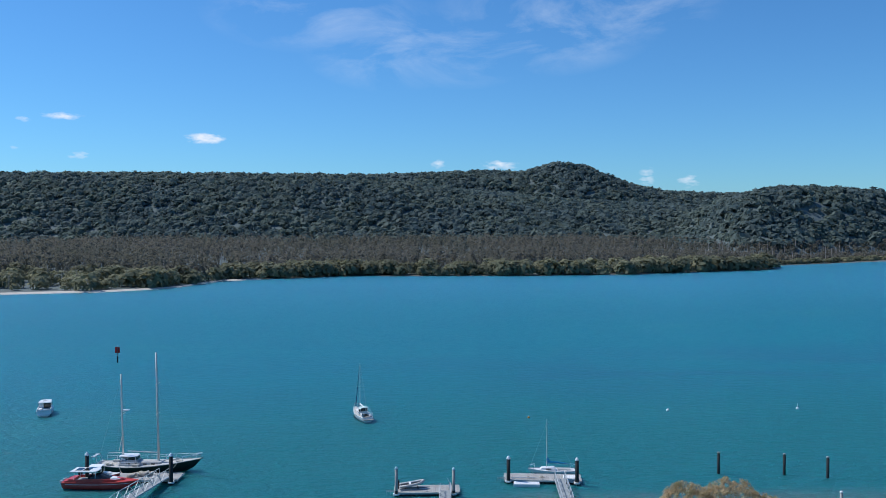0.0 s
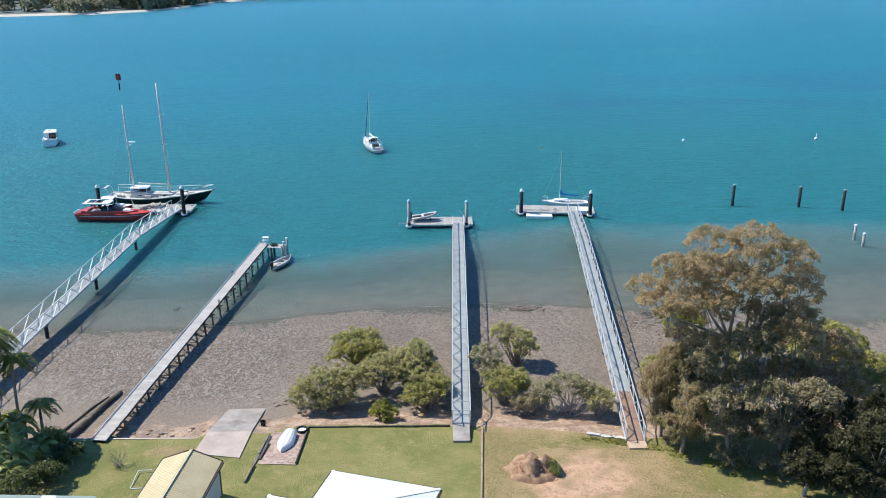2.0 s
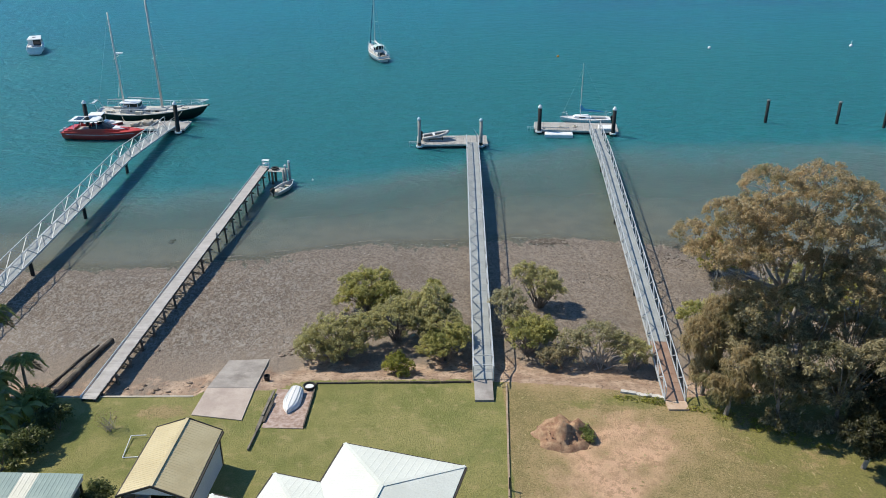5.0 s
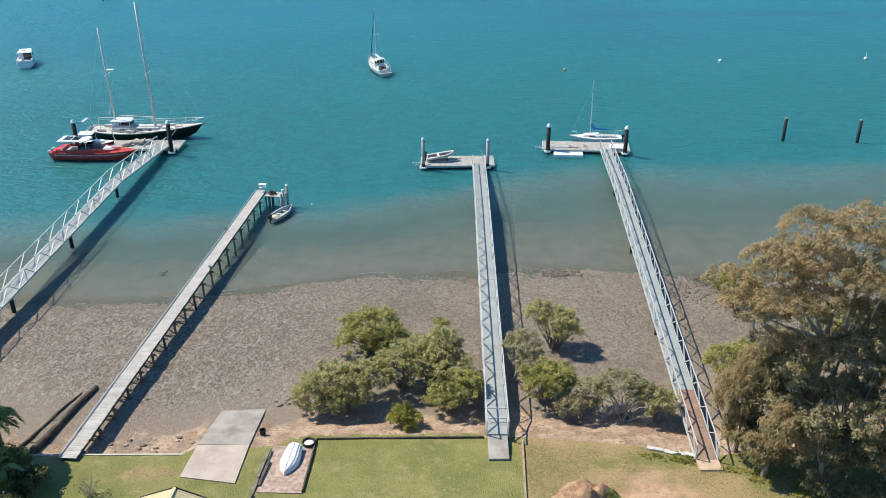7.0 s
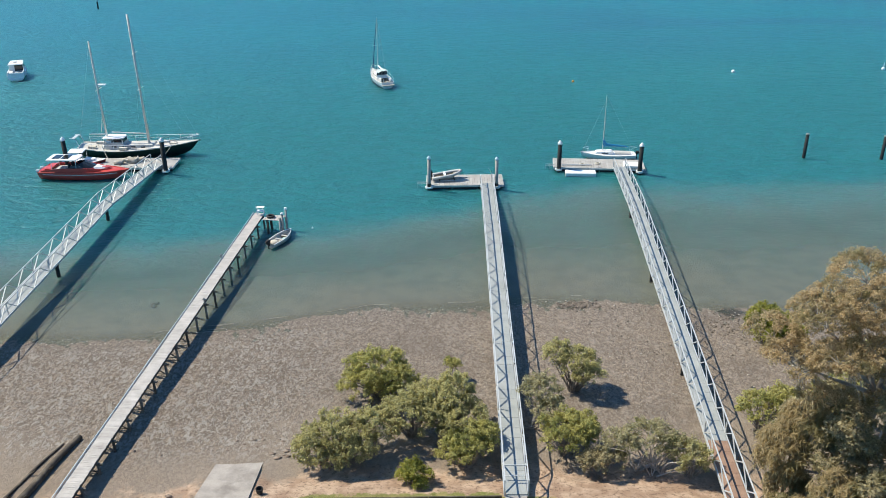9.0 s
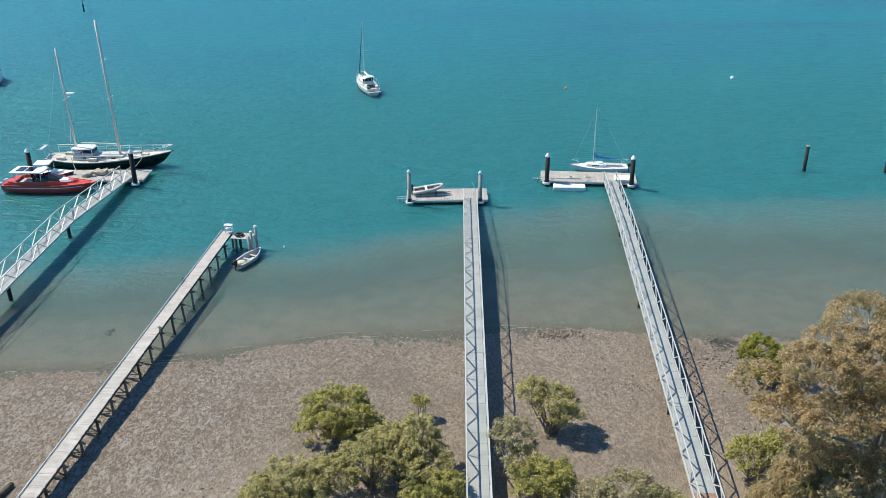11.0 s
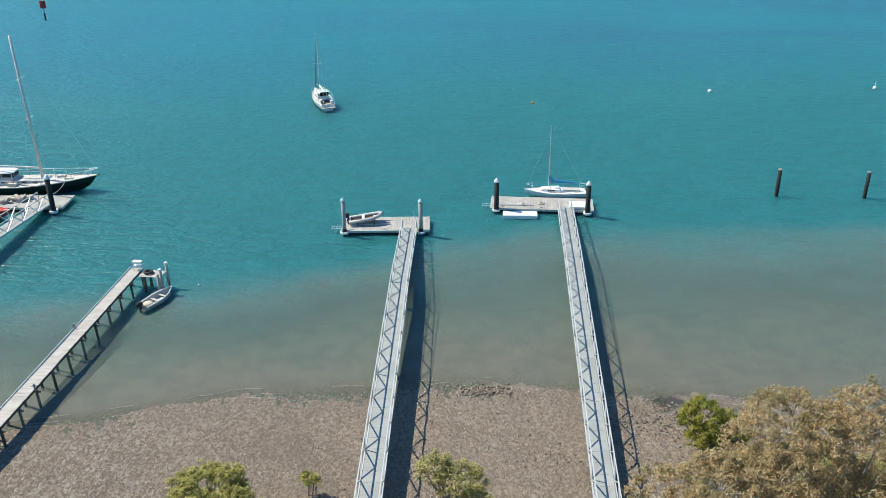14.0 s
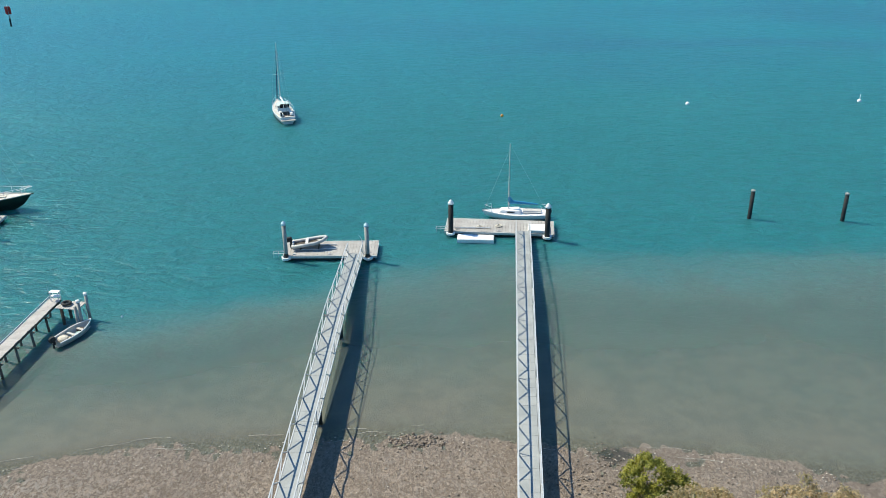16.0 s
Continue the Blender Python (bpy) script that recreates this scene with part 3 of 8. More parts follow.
# ---- water ----
def make_water_material():
    m = Nodes("tidal_water", 0.36)
    d = m.math("ADD", m.attr("depth"), m.math("MULTIPLY", m.math("SUBTRACT", m.noise(0.09, 4, 0.55), 0.5), 0.45))
    silt = m.mix(m.ramp(m.noise(0.25, 5, 0.6), 0.35, 0.65), (0.168, 0.163, 0.136), (0.146, 0.155, 0.134))
    weed = m.math("MULTIPLY", m.ramp(m.noise(0.35, 5, 0.7, m.place(0.8, 1.4, 1)), 0.60, 0.74), 0.5)
    silt = m.mix(weed, silt, (0.100, 0.102, 0.080))
    silt = m.mix(m.math("MULTIPLY", m.ramp(m.noise(0.42, 7, 0.72, m.place(0.8, 1.1, 1, turn=0.3)), 0.52, 0.68), 0.5), silt, (0.112, 0.104, 0.080))
    silt = m.mix(m.ramp(d, 0.20, -0.05), silt, (0.185, 0.166, 0.136))
    col = m.mix(m.ramp(d, 0.08, 0.60), silt, (0.086, 0.145, 0.136))
    col = m.mix(m.ramp(d, 0.74, 1.18), col, (0.013, 0.136, 0.150))
    col = m.mix(m.ramp(d, 2.0, 7.0), col, (0.011, 0.154, 0.204))
    # paler blue far out stands in for sky mirrored at a low angle
    col = m.mix(m.ramp(d, 9.0, 22.0), col, (0.030, 0.190, 0.278))
    # darker current lanes further out
    lane = m.math("MULTIPLY", m.ramp(m.noise(0.018, 5, 0.6, m.place(0.4, 1.3, 1, turn=0.12), 0.6), 0.44, 0.60), m.math("ADD", 0.12, m.attr("lane")))
    col = m.mix(m.math("MULTIPLY", m.math("MULTIPLY", lane, m.ramp(d, 3.0, 5.5)), 0.75, True), col, (0.020, 0.105, 0.175))
    pale = m.math("MULTIPLY", m.ramp(m.noise(0.022, 4, 0.6, m.place(0.45, 1.5, 1, turn=0.3), 0.5), 0.56, 0.68), m.ramp(d, 2.5, 4.0))
    col = m.mix(m.math("MULTIPLY", pale, 0.22), col, (0.045, 0.215, 0.215))
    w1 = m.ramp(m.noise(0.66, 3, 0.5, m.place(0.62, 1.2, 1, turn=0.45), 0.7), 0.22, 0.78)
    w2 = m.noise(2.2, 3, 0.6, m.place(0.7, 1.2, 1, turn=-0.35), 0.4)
    # ripple light and dark put into the colour: crests up, troughs down
    ripple_shade = m.math("ADD", m.math("MULTIPLY", m.ramp(w1, 0.62, 0.34), 0.5), m.math("MULTIPLY", m.ramp(w2, 0.56, 0.40), 0.5))
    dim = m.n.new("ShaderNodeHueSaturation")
    m.link(m.math("SUBTRACT", 1.07, m.math("MULTIPLY", m.math("MULTIPLY", ripple_shade, m.ramp(d, 0.4, 1.3)), 0.26)), dim.inputs["Value"])
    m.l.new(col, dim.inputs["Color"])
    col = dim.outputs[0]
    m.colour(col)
    m.bsdf.inputs["IOR"].default_value = 1.33
    m.bsdf.inputs["Specular IOR Level"].default_value = 0.5
    m.link(m.ramp(d, 0.2, 0.8), m.bsdf.inputs["Subsurface Weight"])
    m.bsdf.inputs["Subsurface Radius"].default_value = (0.35, 1.0, 0.8)
    m.link(m.math("ADD", 2.8, m.math("MULTIPLY", m.ramp(d, 0.95, 2.2), 6.0)), m.bsdf.inputs["Subsurface Scale"])
    w3 = m.noise(0.10, 3, 0.5, m.place(0.6, 1.6, 1, turn=0.15))
    calm = m.ramp(d, 0.25, 1.5)
    h = m.math("ADD", m.math("MULTIPLY", w1, 0.5), m.math("MULTIPLY", w2, 0.62))
    h = m.math("MULTIPLY", h, m.math("ADD", 0.15, m.math("MULTIPLY", calm, m.math("ADD", 0.45, m.math("MULTIPLY", w3, 0.8)))))
    m.bump(h, 1.0, 0.17)
    # shallow water lets the bed through, tinted by the silt in it
    clear = m.n.new("ShaderNodeBsdfTransparent")
    clear.inputs["Color"].default_value = (0.77, 0.87, 0.86, 1)
    mx = m.n.new("ShaderNodeMixShader")
    edge = m.math("ADD", m.attr("depth"), m.math("MULTIPLY", m.math("SUBTRACT", m.noise(0.5, 4, 0.6), 0.5), 0.09))
    murk = m.math("ADD", m.math("MULTIPLY", m.ramp(edge, -0.01, 0.09), 0.36), m.math("MULTIPLY", m.ramp(d, 0.35, 1.0), 0.56))
    m.link(m.math("ADD", 0.08, murk, True), mx.inputs[0])
    m.l.new(clear.outputs[0], mx.inputs[1])
    m.l.new(m.bsdf.outputs[0], mx.inputs[2])
    m.l.new(mx.outputs[0], m.out.inputs["Surface"])
    return m.mat


wx = axis((-4000, -400, 400), (-400, -80, 20), (-80, 80, 1), (80, 400, 20), (400, 4000, 400))
wy = axis((30, 80, 0.5), (80, 140, 4), (140, 400, 20), (400, 1200, 40))
WX, WY = np.meshgrid(wx, wy)
wz = np.zeros_like(WX)
wi = np.arange(WX.size).reshape(WX.shape)
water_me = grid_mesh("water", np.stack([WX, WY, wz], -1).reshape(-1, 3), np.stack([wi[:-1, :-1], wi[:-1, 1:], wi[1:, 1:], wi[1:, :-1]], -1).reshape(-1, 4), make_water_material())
wwl, wch = between(WX, WATERLINE), between(WX, CHANNEL)
mark(water_me, "depth", np.where(WY < wch, (WY - wwl) / (wch - wwl), 1.0 + (WY - wch) * 0.05))
# dark current lane over the deep channel to the east
mark(water_me, "lane", np.exp(-(((WX - 75) / 70) ** 2 + ((WY - 165 - 0.12 * (WX - 75)) / 32) ** 2)) * 0.9)
water = tagged(new("water", water_me), "rippled turquoise tidal water, silty brown in the shallows", "water", kind="structure")


# ---- far woods ----
def ico(sub):
    bm = bmesh.new()
    bmesh.ops.create_icosphere(bm, subdivisions=sub, radius=1.0)
    v = np.array([tuple(p.co) for p in bm.verts])
    f = np.array([[q.index for q in p.verts] for p in bm.faces])
    bm.free()
    return v, f


def lumps(name, spots, mat, sub=2, rough=0.3, variants=9, cut=-0.55):
    """Many crowns in one mesh. spots: rows of x, y, z, rx, ry, rz (centre and half sizes)."""
    v, f = ico(sub)
    f = f[(v[f][:, :, 2] > cut).any(1)]
    shapes = []
    for k in range(variants):
        d = np.array([noise.noise(Vector(p) * 1.7 + Vector((k * 7.3, 0, 0))) * 1.0 + 0.7 * noise.noise(Vector(p) * 4.0 + Vector((0, k * 5.1, 0))) for p in v])
        shapes.append(v * (1 + rough * d)[:, None])
    spots = np.asarray(spots)
    V = np.empty((len(spots), len(v), 3), np.float32)
    pick = np.random.randint(0, variants, len(spots))
    turn = np.random.rand(len(spots)) * math.tau
    for k in range(variants):
        w = np.nonzero(pick == k)[0]
        c, s = np.cos(turn[w])[:, None], np.sin(turn[w])[:, None]
        p = shapes[k]
        V[w, :, 0] = (p[:, 0] * c - p[:, 1] * s) * spots[w, 3:4] + spots[w, 0:1]
        V[w, :, 1] = (p[:, 0] * s + p[:, 1] * c) * spots[w, 4:5] + spots[w, 1:2]
        V[w, :, 2] = np.maximum(p[:, 2], cut) * spots[w, 5:6] + spots[w, 2:3]
    F = (f[None] + (np.arange(len(spots)) * len(v))[:, None, None]).reshape(-1, 3)
    me = bpy.data.meshes.new(name)
    me.vertices.add(V.shape[0] * V.shape[1])
    me.vertices.foreach_set("co", V.ravel())
    me.loops.add(F.size)
    me.loops.foreach_set("vertex_index", F.astype(np.int32).ravel())
    me.polygons.add(len(F))
    me.polygons.foreach_set("loop_start", np.arange(0, F.size, 3, dtype=np.int32))
    me.polygons.foreach_set("use_smooth", np.ones(len(F), dtype=bool))
    me.materials.append(mat)
    me.update(calc_edges=True)
    return me


def clumps(name, spots, per, size, mat, upright=0.0, low=-0.15, dome=0.9, loose=0.22):
    """Far crowns, each a dome of leaf clumps. spots: rows of x, y, z, rx, ry, rz."""
    rg = np.random.default_rng(len(spots))
    S = np.repeat(np.asarray(spots, float), per, axis=0)
    n = len(S)
    d = rg.normal(size=(n, 3))
    d /= np.linalg.norm(d, axis=1)[:, None]
    d[:, 2] = np.where(d[:, 2] < low, -d[:, 2], d[:, 2])
    k = rg.uniform(0.7, 1.08, n)[:, None]
    P = S[:, :3] + d * S[:, 3:6] * k
    N = d * dome + rg.normal(size=(n, 3)) * loose + np.array((0, 0, 1.35 - dome))
    N /= np.linalg.norm(N, axis=1)[:, None]
    A = rg.normal(size=(n, 3)) * (1 - upright) + np.array((0, 0, 1.0)) * upright * 3
    A -= N * (A * N).sum(1)[:, None]
    A /= np.linalg.norm(A, axis=1)[:, None] + 1e-6
    B = np.cross(N, A)
    w = (size * S[:, 3] * rg.uniform(0.6, 1.3, n))[:, None]
    h = w * (1 + 1.2 * upright)
    j = 1 + 0.35 * rg.normal(size=(4, n, 1))
    Q = np.stack([P - A * h * j[0], P + B * w * j[1], P + A * h * j[2], P - B * w * j[3]], 1)
    return quads(name, Q, mat)


def canopy_material(name, c1, c2, c3, scale=0.9):
    m = Nodes(name, 0.75)
    col = m.mix(m.geo.outputs["Random Per Island"], c1, c2)
    col = m.mix(m.math("MULTIPLY", m.ramp(m.noise(0.012, 5, 0.6), 0.46, 0.58), 0.8), col, c3)
    col = m.mix(m.math("MULTIPLY", m.ramp(m.noise(scale * 0.16, 3, 0.6), 0.40, 0.62), 0.45), col, tuple(v * 0.55 for v in c1))
    m.colour(col)
    m.bsdf.inputs["Specular IOR Level"].default_value = 0.2
    tr = m.n.new("ShaderNodeBsdfTranslucent")
    m.l.new(col, tr.inputs["Color"])
    mx = m.n.new("ShaderNodeMixShader")
    mx.inputs[0].default_value = 0.5
    m.l.new(m.bsdf.outputs[0], mx.inputs[1])
    m.l.new(tr.outputs[0], mx.inputs[2])
    m.l.new(mx.outputs[0], m.out.inputs["Surface"])
    return m.mat


# gum forest on the hills
rng = np.random.default_rng(5)
X, Y = [], []
for _ in range(9):
    X.append(rng.uniform(-820, 900, 4200))
    Y.append(rng.uniform(760, 1560, 4200))
X, Y = np.concatenate(X), np.concatenate(Y)
fsx = between(X, FAR_SHORE)
Z = hills(X, Y)
keep = (Z > 11) & (np.abs(X) < 0.60 * (Y + 34) + 30) & (Y > fsx + 60)
# ground that faces away behind a ridge stays bare of trees
keep &= (hills(X, Y + 25) > Z - 2.5)
keep &= rng.random(len(X)) < np.where(Y < 1250, 0.98, 0.66)
X, Y, Z = X[keep], Y[keep], Z[keep]
R = rng.uniform(2.8, 6.6, len(X)) * np.where(Y > 1250, 1.2, 1.0)
# leaf colours greyed and blued to stand in for distance haze
M_HILL = canopy_material("hazed_hill_canopy", (0.145, 0.196, 0.178), (0.208, 0.258, 0.222), (0.134, 0.188, 0.192), 0.45)
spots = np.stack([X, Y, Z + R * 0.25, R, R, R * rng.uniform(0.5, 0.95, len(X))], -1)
tagged(new("hill_forest", clumps("hill_forest", spots, 25, 0.42, M_HILL, 0.0, -0.2, 1.05, 0.32)), "dense dark green eucalypt forest over the far hills, blued for haze", "forest", kind="stuff")

# brown-grey swamp trees on the flat between shore and hills
X = rng.uniform(-420, 620, 22000)
Y = rng.uniform(420, 960, 22000)
fsx = between(X, FAR_SHORE)
back = np.clip(Y - fsx, 0, 400)
Z = hills(X, Y)
lead = 22 + 75 * step(-120, -230, X) + 25 * step(80, 20, np.abs(X - 120))
keep = (back > lead) & (Z < 14) & (np.abs(X) < 0.58 * (Y + 34) + 25) & (rng.random(len(X)) < np.where(back < lead + 90, 0.75, 0.4))
X, Y, Z = X[keep], Y[keep], Z[keep]
h = rng.uniform(9.5, 16, len(X)) * (1 - 0.55 * step(150, 330, X))
r = rng.uniform(1.8, 3.6, len(X))
swamp = clumps("swamp_forest", np.stack([X, Y, Z + h * 0.5, r * 0.8, r * 0.8, h * 0.5], -1), 30, 0.24, canopy_material("swamp_canopy", (0.160, 0.154, 0.126), (0.218, 0.207, 0.170), (0.142, 0.146, 0.114), 0.5), 0.8, -0.75)
tagged(new("swamp_forest", swamp), "thin brown-grey swamp oak forest behind the mangroves", "forest", kind="stuff")

# bare pale trunks that stand out of it
stick = Geo()
for _ in range(620):
    x = random.uniform(-300, 520)
    y = float(between(x, FAR_SHORE)) + random.uniform(25, 190)
    if random.random() > 0.25 + 0.75 * float(step(60, 260, x)):
        continue
    z = float(hills(x, y))
    if z > 9:
        continue
    hh = random.uniform(6, 13)
    stick.rod((x, y, z), (x + random.uniform(-0.6, 0.6), y, z + hh), 0.32, 0.1, 4, False)
tagged(part("dead_trunks", stick, M_BARK_W), "bare pale dead trunks standing in the swamp", "tree trunks", kind="stuff")

# mangrove fringe along the far shore
spots = []
for _ in range(430):
    x = random.uniform(-330, 275)
    fs0 = float(between(x, FAR_SHORE))
    deep = 30 + 70 * float(step(-120, -230, x))
    y = fs0 + 3 + 6 * float(step(-105, -140, x)) + random.random() ** 1.3 * deep
    r = random.uniform(2.4, 7.4)
    if x > 262 and random.random() < 0.5:
        continue
    spots.append((x, y, float(hills(x, y)) + r * 0.62, r * 1.05, r, r * random.uniform(0.7, 0.95)))
for _ in range(170):
    x = random.uniform(270, 560)
    y = float(between(x, FAR_SHORE)) + random.uniform(5, 24)
    r = random.uniform(1.8, 3.6)
    spots.append((x, y, float(hills(x, y)) + r * 0.55, r * 1.3, r, r * 0.7))
fringe = clumps("mangrove_fringe", spots, 140, 0.18, canopy_material("mangrove_canopy", (0.18, 0.195, 0.125), (0.37, 0.365, 0.235), (0.22, 0.225, 0.145), 0.8), 0.0, -0.6)
tagged(new("mangrove_fringe", fringe), "grey-green mangroves lining the far water's edge", "mangroves", kind="stuff")

# pale sand strip along the far shore
g = Geo()
for i in range(60):
    rows4 = []
    for x in (-420 + i * 5.2, -420 + (i + 1) * 5.2):
        fs0 = float(between(x, FAR_SHORE))
        wid = (3.0 + 4.0 * float(step(-110, -170, x))) * (0.7 + 0.6 * noise.noise((x * 0.03, 0, 4)))
        rows4.append([(x, fs0 - 3.5, -0.3), (x, fs0 + wid, 0.75), (x, fs0 + wid + 1.5, 0.2)])
    g.loft(rows4, False, False)
tagged(part("far_beach", g, surf("pale_sand", (0.46, 0.43, 0.38), (0.56, 0.53, 0.47), 0.3, 0.95, 0, 0.2, 3)), "thin white sand strip under the far mangroves", "beach", kind="structure")

# broken foam lines left by the tide
foam = Geo()
rng = np.random.default_rng(21)
for _ in range(26):
    x0 = rng.uniform(-32, 30) if _ > 7 else rng.uniform(-27, -20)
    off = rng.choice([-0.15, 0.35, 1.0]) + rng.normal() * 0.12
    n = int(rng.integers(5, 17))
    side = []
    for k in range(n):
        x = x0 + k * 0.22
        y = float(between(x, WATERLINE)) + off + 0.22 * noise.noise((x * 0.7, off * 3, 2)) + 0.05 * noise.noise((x * 4, off, 7))
        w = 0.012 + 0.018 * max(0, noise.noise((x * 2.3, off, 9)) + 0.3)
        z = max(0.014, float(ground_z(np.array(x), np.array(y))) + 0.03)
        side.append([(x, y - w, z), (x, y, z + 0.012), (x, y + w, z)])
    foam.loft(side, False, False)
tagged(part("foam_lines", foam, surf("pale_foam", (0.33, 0.32, 0.285), (0.48, 0.47, 0.43), 3, 0.7, 0, 0.2, 30)), "thin broken foam lines along the water's edge", "foam", kind="stuff")


# ---- jetties ----
def frame_of(a, b):
    """A section's own axes: y along it, x level across it."""
    a, b = Vector(a), Vector(b)
    y = (b - a).normalized()
    x = y.cross(Vector((0, 0, 1))).normalized()
    z = x.cross(y)
    m = Matrix((x, y, z)).transposed().to_4x4()
    m.translation = a
    return m, (b - a).length


def pile(at, top, r, mat, cap_mat, label, cap_h=0.28, group="", collar=None):
    """A mooring pile that stands in the bed, with its cap."""
    x, y, z = at
    p = thing("mooring_pile", (x, y, z), label, "pile", group)
    g = Geo()
    g.path([(0, 0, 0), (0, 0, (top - z) * 0.5), (0, 0, top - z)], r, r, 14)
    part("shaft", g, mat, p, smooth=True)
    c = Geo()
    t = top - z
    c.loft([[(q * math.cos(k * math.tau / 14), q * math.sin(k * math.tau / 14), h) for k in range(14)] for q, h in ((r + 0.03, t - 0.10), (r + 0.035, t + 0.03), (r * 0.55, t + cap_h * 0.7), (0.03, t + cap_h))])
    part("cap", c, cap_mat, p, "cone-shaped cap")
    if collar:
        k = Geo()
        k.loft([[(q * math.cos(a * math.tau / 14), q * math.sin(a * math.tau / 14), h) for a in range(14)] for q, h in ((r + 0.01, -z - 0.3), (r + 0.012, -z + collar), (r, -z + collar + 0.02))])
        part("growth_band", k, M_RUBBER, p, "dark band of marine growth")
    return p


def gangway(at, stops, width, label, high=1.0, panel=1.3, brown=0.0, bay=8.0):
    """A trussed steel gangway along stops (world points on its deck's middle line)."""
    o = Vector(at)
    g = thing("gangway", at, label, "gangway", "jetty gangways")
    down = Matrix.Translation(-o)
    first = True
    for a, b in zip(stops, stops[1:]):
        m, length = frame_of(a, b)
        m = down @ m
        n = max(2, round(length / panel))
        n += n % 2
        step_y = length / n
        w = width / 2
        # deck of grating panels with narrow joints, on cross bearers
        k = max(1, round(length / 1.0))
        panel_me = Geo().box((0, 0, 0), (width - 0.12, length / k - 0.014, 0.045)).mesh("deck_panel", M_DECK)
        brown_me = Geo().box((0, 0, 0), (width - 0.12, length / k - 0.014, 0.045)).mesh("deck_panel", M_DECK_BROWN)
        for i in range(k):
            y0 = length * (i + 0.5) / k
            piece("deck_panel", brown_me if first and y0 < brown else panel_me, g, m @ Matrix.Translation((0, y0, 0)))
        bear = Geo().box((0, 0, -0.10), (width - 0.09, 0.06, 0.10)).mesh("bearer", M_GALV)
        for i in range(n + 1):
            piece("bearer", bear, g, m @ Matrix.Translation((0, step_y * i, 0)))
        for side in (-1, 1):
            x = side * w
            chord, rail = Geo(), Geo()
            chord.box((x, length / 2, -0.06), (0.07, length, 0.17), m)
            rail.box((x, length / 2, high), (0.065, length, 0.065), m)
            part("bottom_chord", chord, M_GALV, g)
            part("top_rail", rail, M_GALV, g)
            up, dn, post = Geo(), Geo(), Geo()
            up.bar((0, 0, 0.0), (0, step_y, high - 0.03), 0.06, 0.06)
            dn.bar((0, 0, high - 0.03), (0, step_y, 0.0), 0.06, 0.06)
            post.box((0, 0, high / 2), (0.06, 0.06, high))
            up, dn, post = up.mesh("brace", M_GALV), dn.mesh("brace", M_GALV), post.mesh("post", M_GALV)
            for i in range(n):
                piece("brace", up if i % 2 == 0 else dn, g, m @ Matrix.Translation((x, step_y * i, 0)))
            for i in range(0, n + 1, max(2, round(bay / step_y))):
                piece("post", post, g, m @ Matrix.Translation((x, step_y * i, 0)))
            piece("post", post, g, m @ Matrix.Translation((x, length, 0)))
        first = False
    return g


def pier(x, y, deck_z, label="dark steel pier carrying a gangway", span=0.5, r=0.14, legs=(-1, 1)):
    """Piles and a headstock that carry a gangway."""
    z = float(ground_z(np.array(x), np.array(y))) - 0.6
    p = thing("gangway_pier", (x, y, z), label, "pier", "gangway piers")
    for s in [k * span for k in legs]:
        g = Geo()
        g.rod((s, 0, 0), (s, 0, deck_z - z - 0.2), r, r, 10)
        part("pier_pile", g, M_PILE_B, p, smooth=True)
    h = Geo()
    h.box((0.06, 0, deck_z - z - 0.28), (span * 2 * max(abs(k) for k in legs) + 0.42, 0.2, 0.16))
    part("headstock", h, M_PILE_B, p)
    return p


A_STOPS = [(-35.9, 22.4, 1.75), (-35.15, 66.5, 1.75), (-34.4, 80.9, 0.72)]
C_STOPS = [(2.47, 24.2, 1.72), (3.0, 61.0, 1.78), (3.2, 73.9, 0.72)]
D_STOPS = [(14.62, 22.1, 1.45), (17.5, 66.0, 1.5), (18.35, 78.6, 0.72)]
gangway(A_STOPS[0], A_STOPS, 1.35, "long pale galvanised steel gangway with zigzag truss rails", 1.1, 1.5)
gangway(C_STOPS[0], C_STOPS, 1.32, "galvanised steel gangway with zigzag trusses and grey deck", 1.0, 1.3)
gangway(D_STOPS[0], D_STOPS, 1.28, "galvanised steel gangway, its shore end decked red-brown", 1.0, 1.3, brown=7.0)
for x, y in ((-35.35, 42.3), (-35.25, 54.2), (-35.15, 66.4), (-35.6, 31)):
    pier(x, y, 1.7, "single dark pile carrying the long gangway", 0.45, 0.17, (0,))
for x, y in ((2.85, 50.3), (3.0, 60.9), (2.65, 38.5)):
    pier(x, y, 1.8, span=0.36)
for x, y in ((15.6, 38), (16.6, 52.5), (17.5, 66)):
    pier(x, y, 1.6, span=0.3)

# landings at the shore ends
g = Geo()
g.slab([(1.86, 22.3), (3.06, 22.3), (3.06, 24.3), (1.86, 24.3)], 1.0, [1.44, 1.44, 1.66, 1.66])
tagged(part("concrete_landing", g, M_CONC), "sloping grey concrete landing at the gangway's foot", "landing")
g = Geo()
g.slab([(14.0, 21.2), (15.3, 21.2), (15.3, 22.1), (14.0, 22.1)], 1.0, 1.46)
tagged(part("timber_landing", g, surf("pale_boards", (0.46, 0.33, 0.24), (0.55, 0.42, 0.32), 2, 0.85, 0, 0.3, 30)), "pale timber step at the gangway's foot", "landing")
# gate of two crossed bars at the shore end
gate = thing("gangway_gate", (2.47, 25.4, 1.78), "low galvanised gate rail across the gangway", "gate")
for zz in (0.25, 1.0):
    g = Geo()
    g.bar((-0.62, 0, zz), (0.62, 0, zz), 0.05)
    part("gate_bar", g, M_GALV, gate)


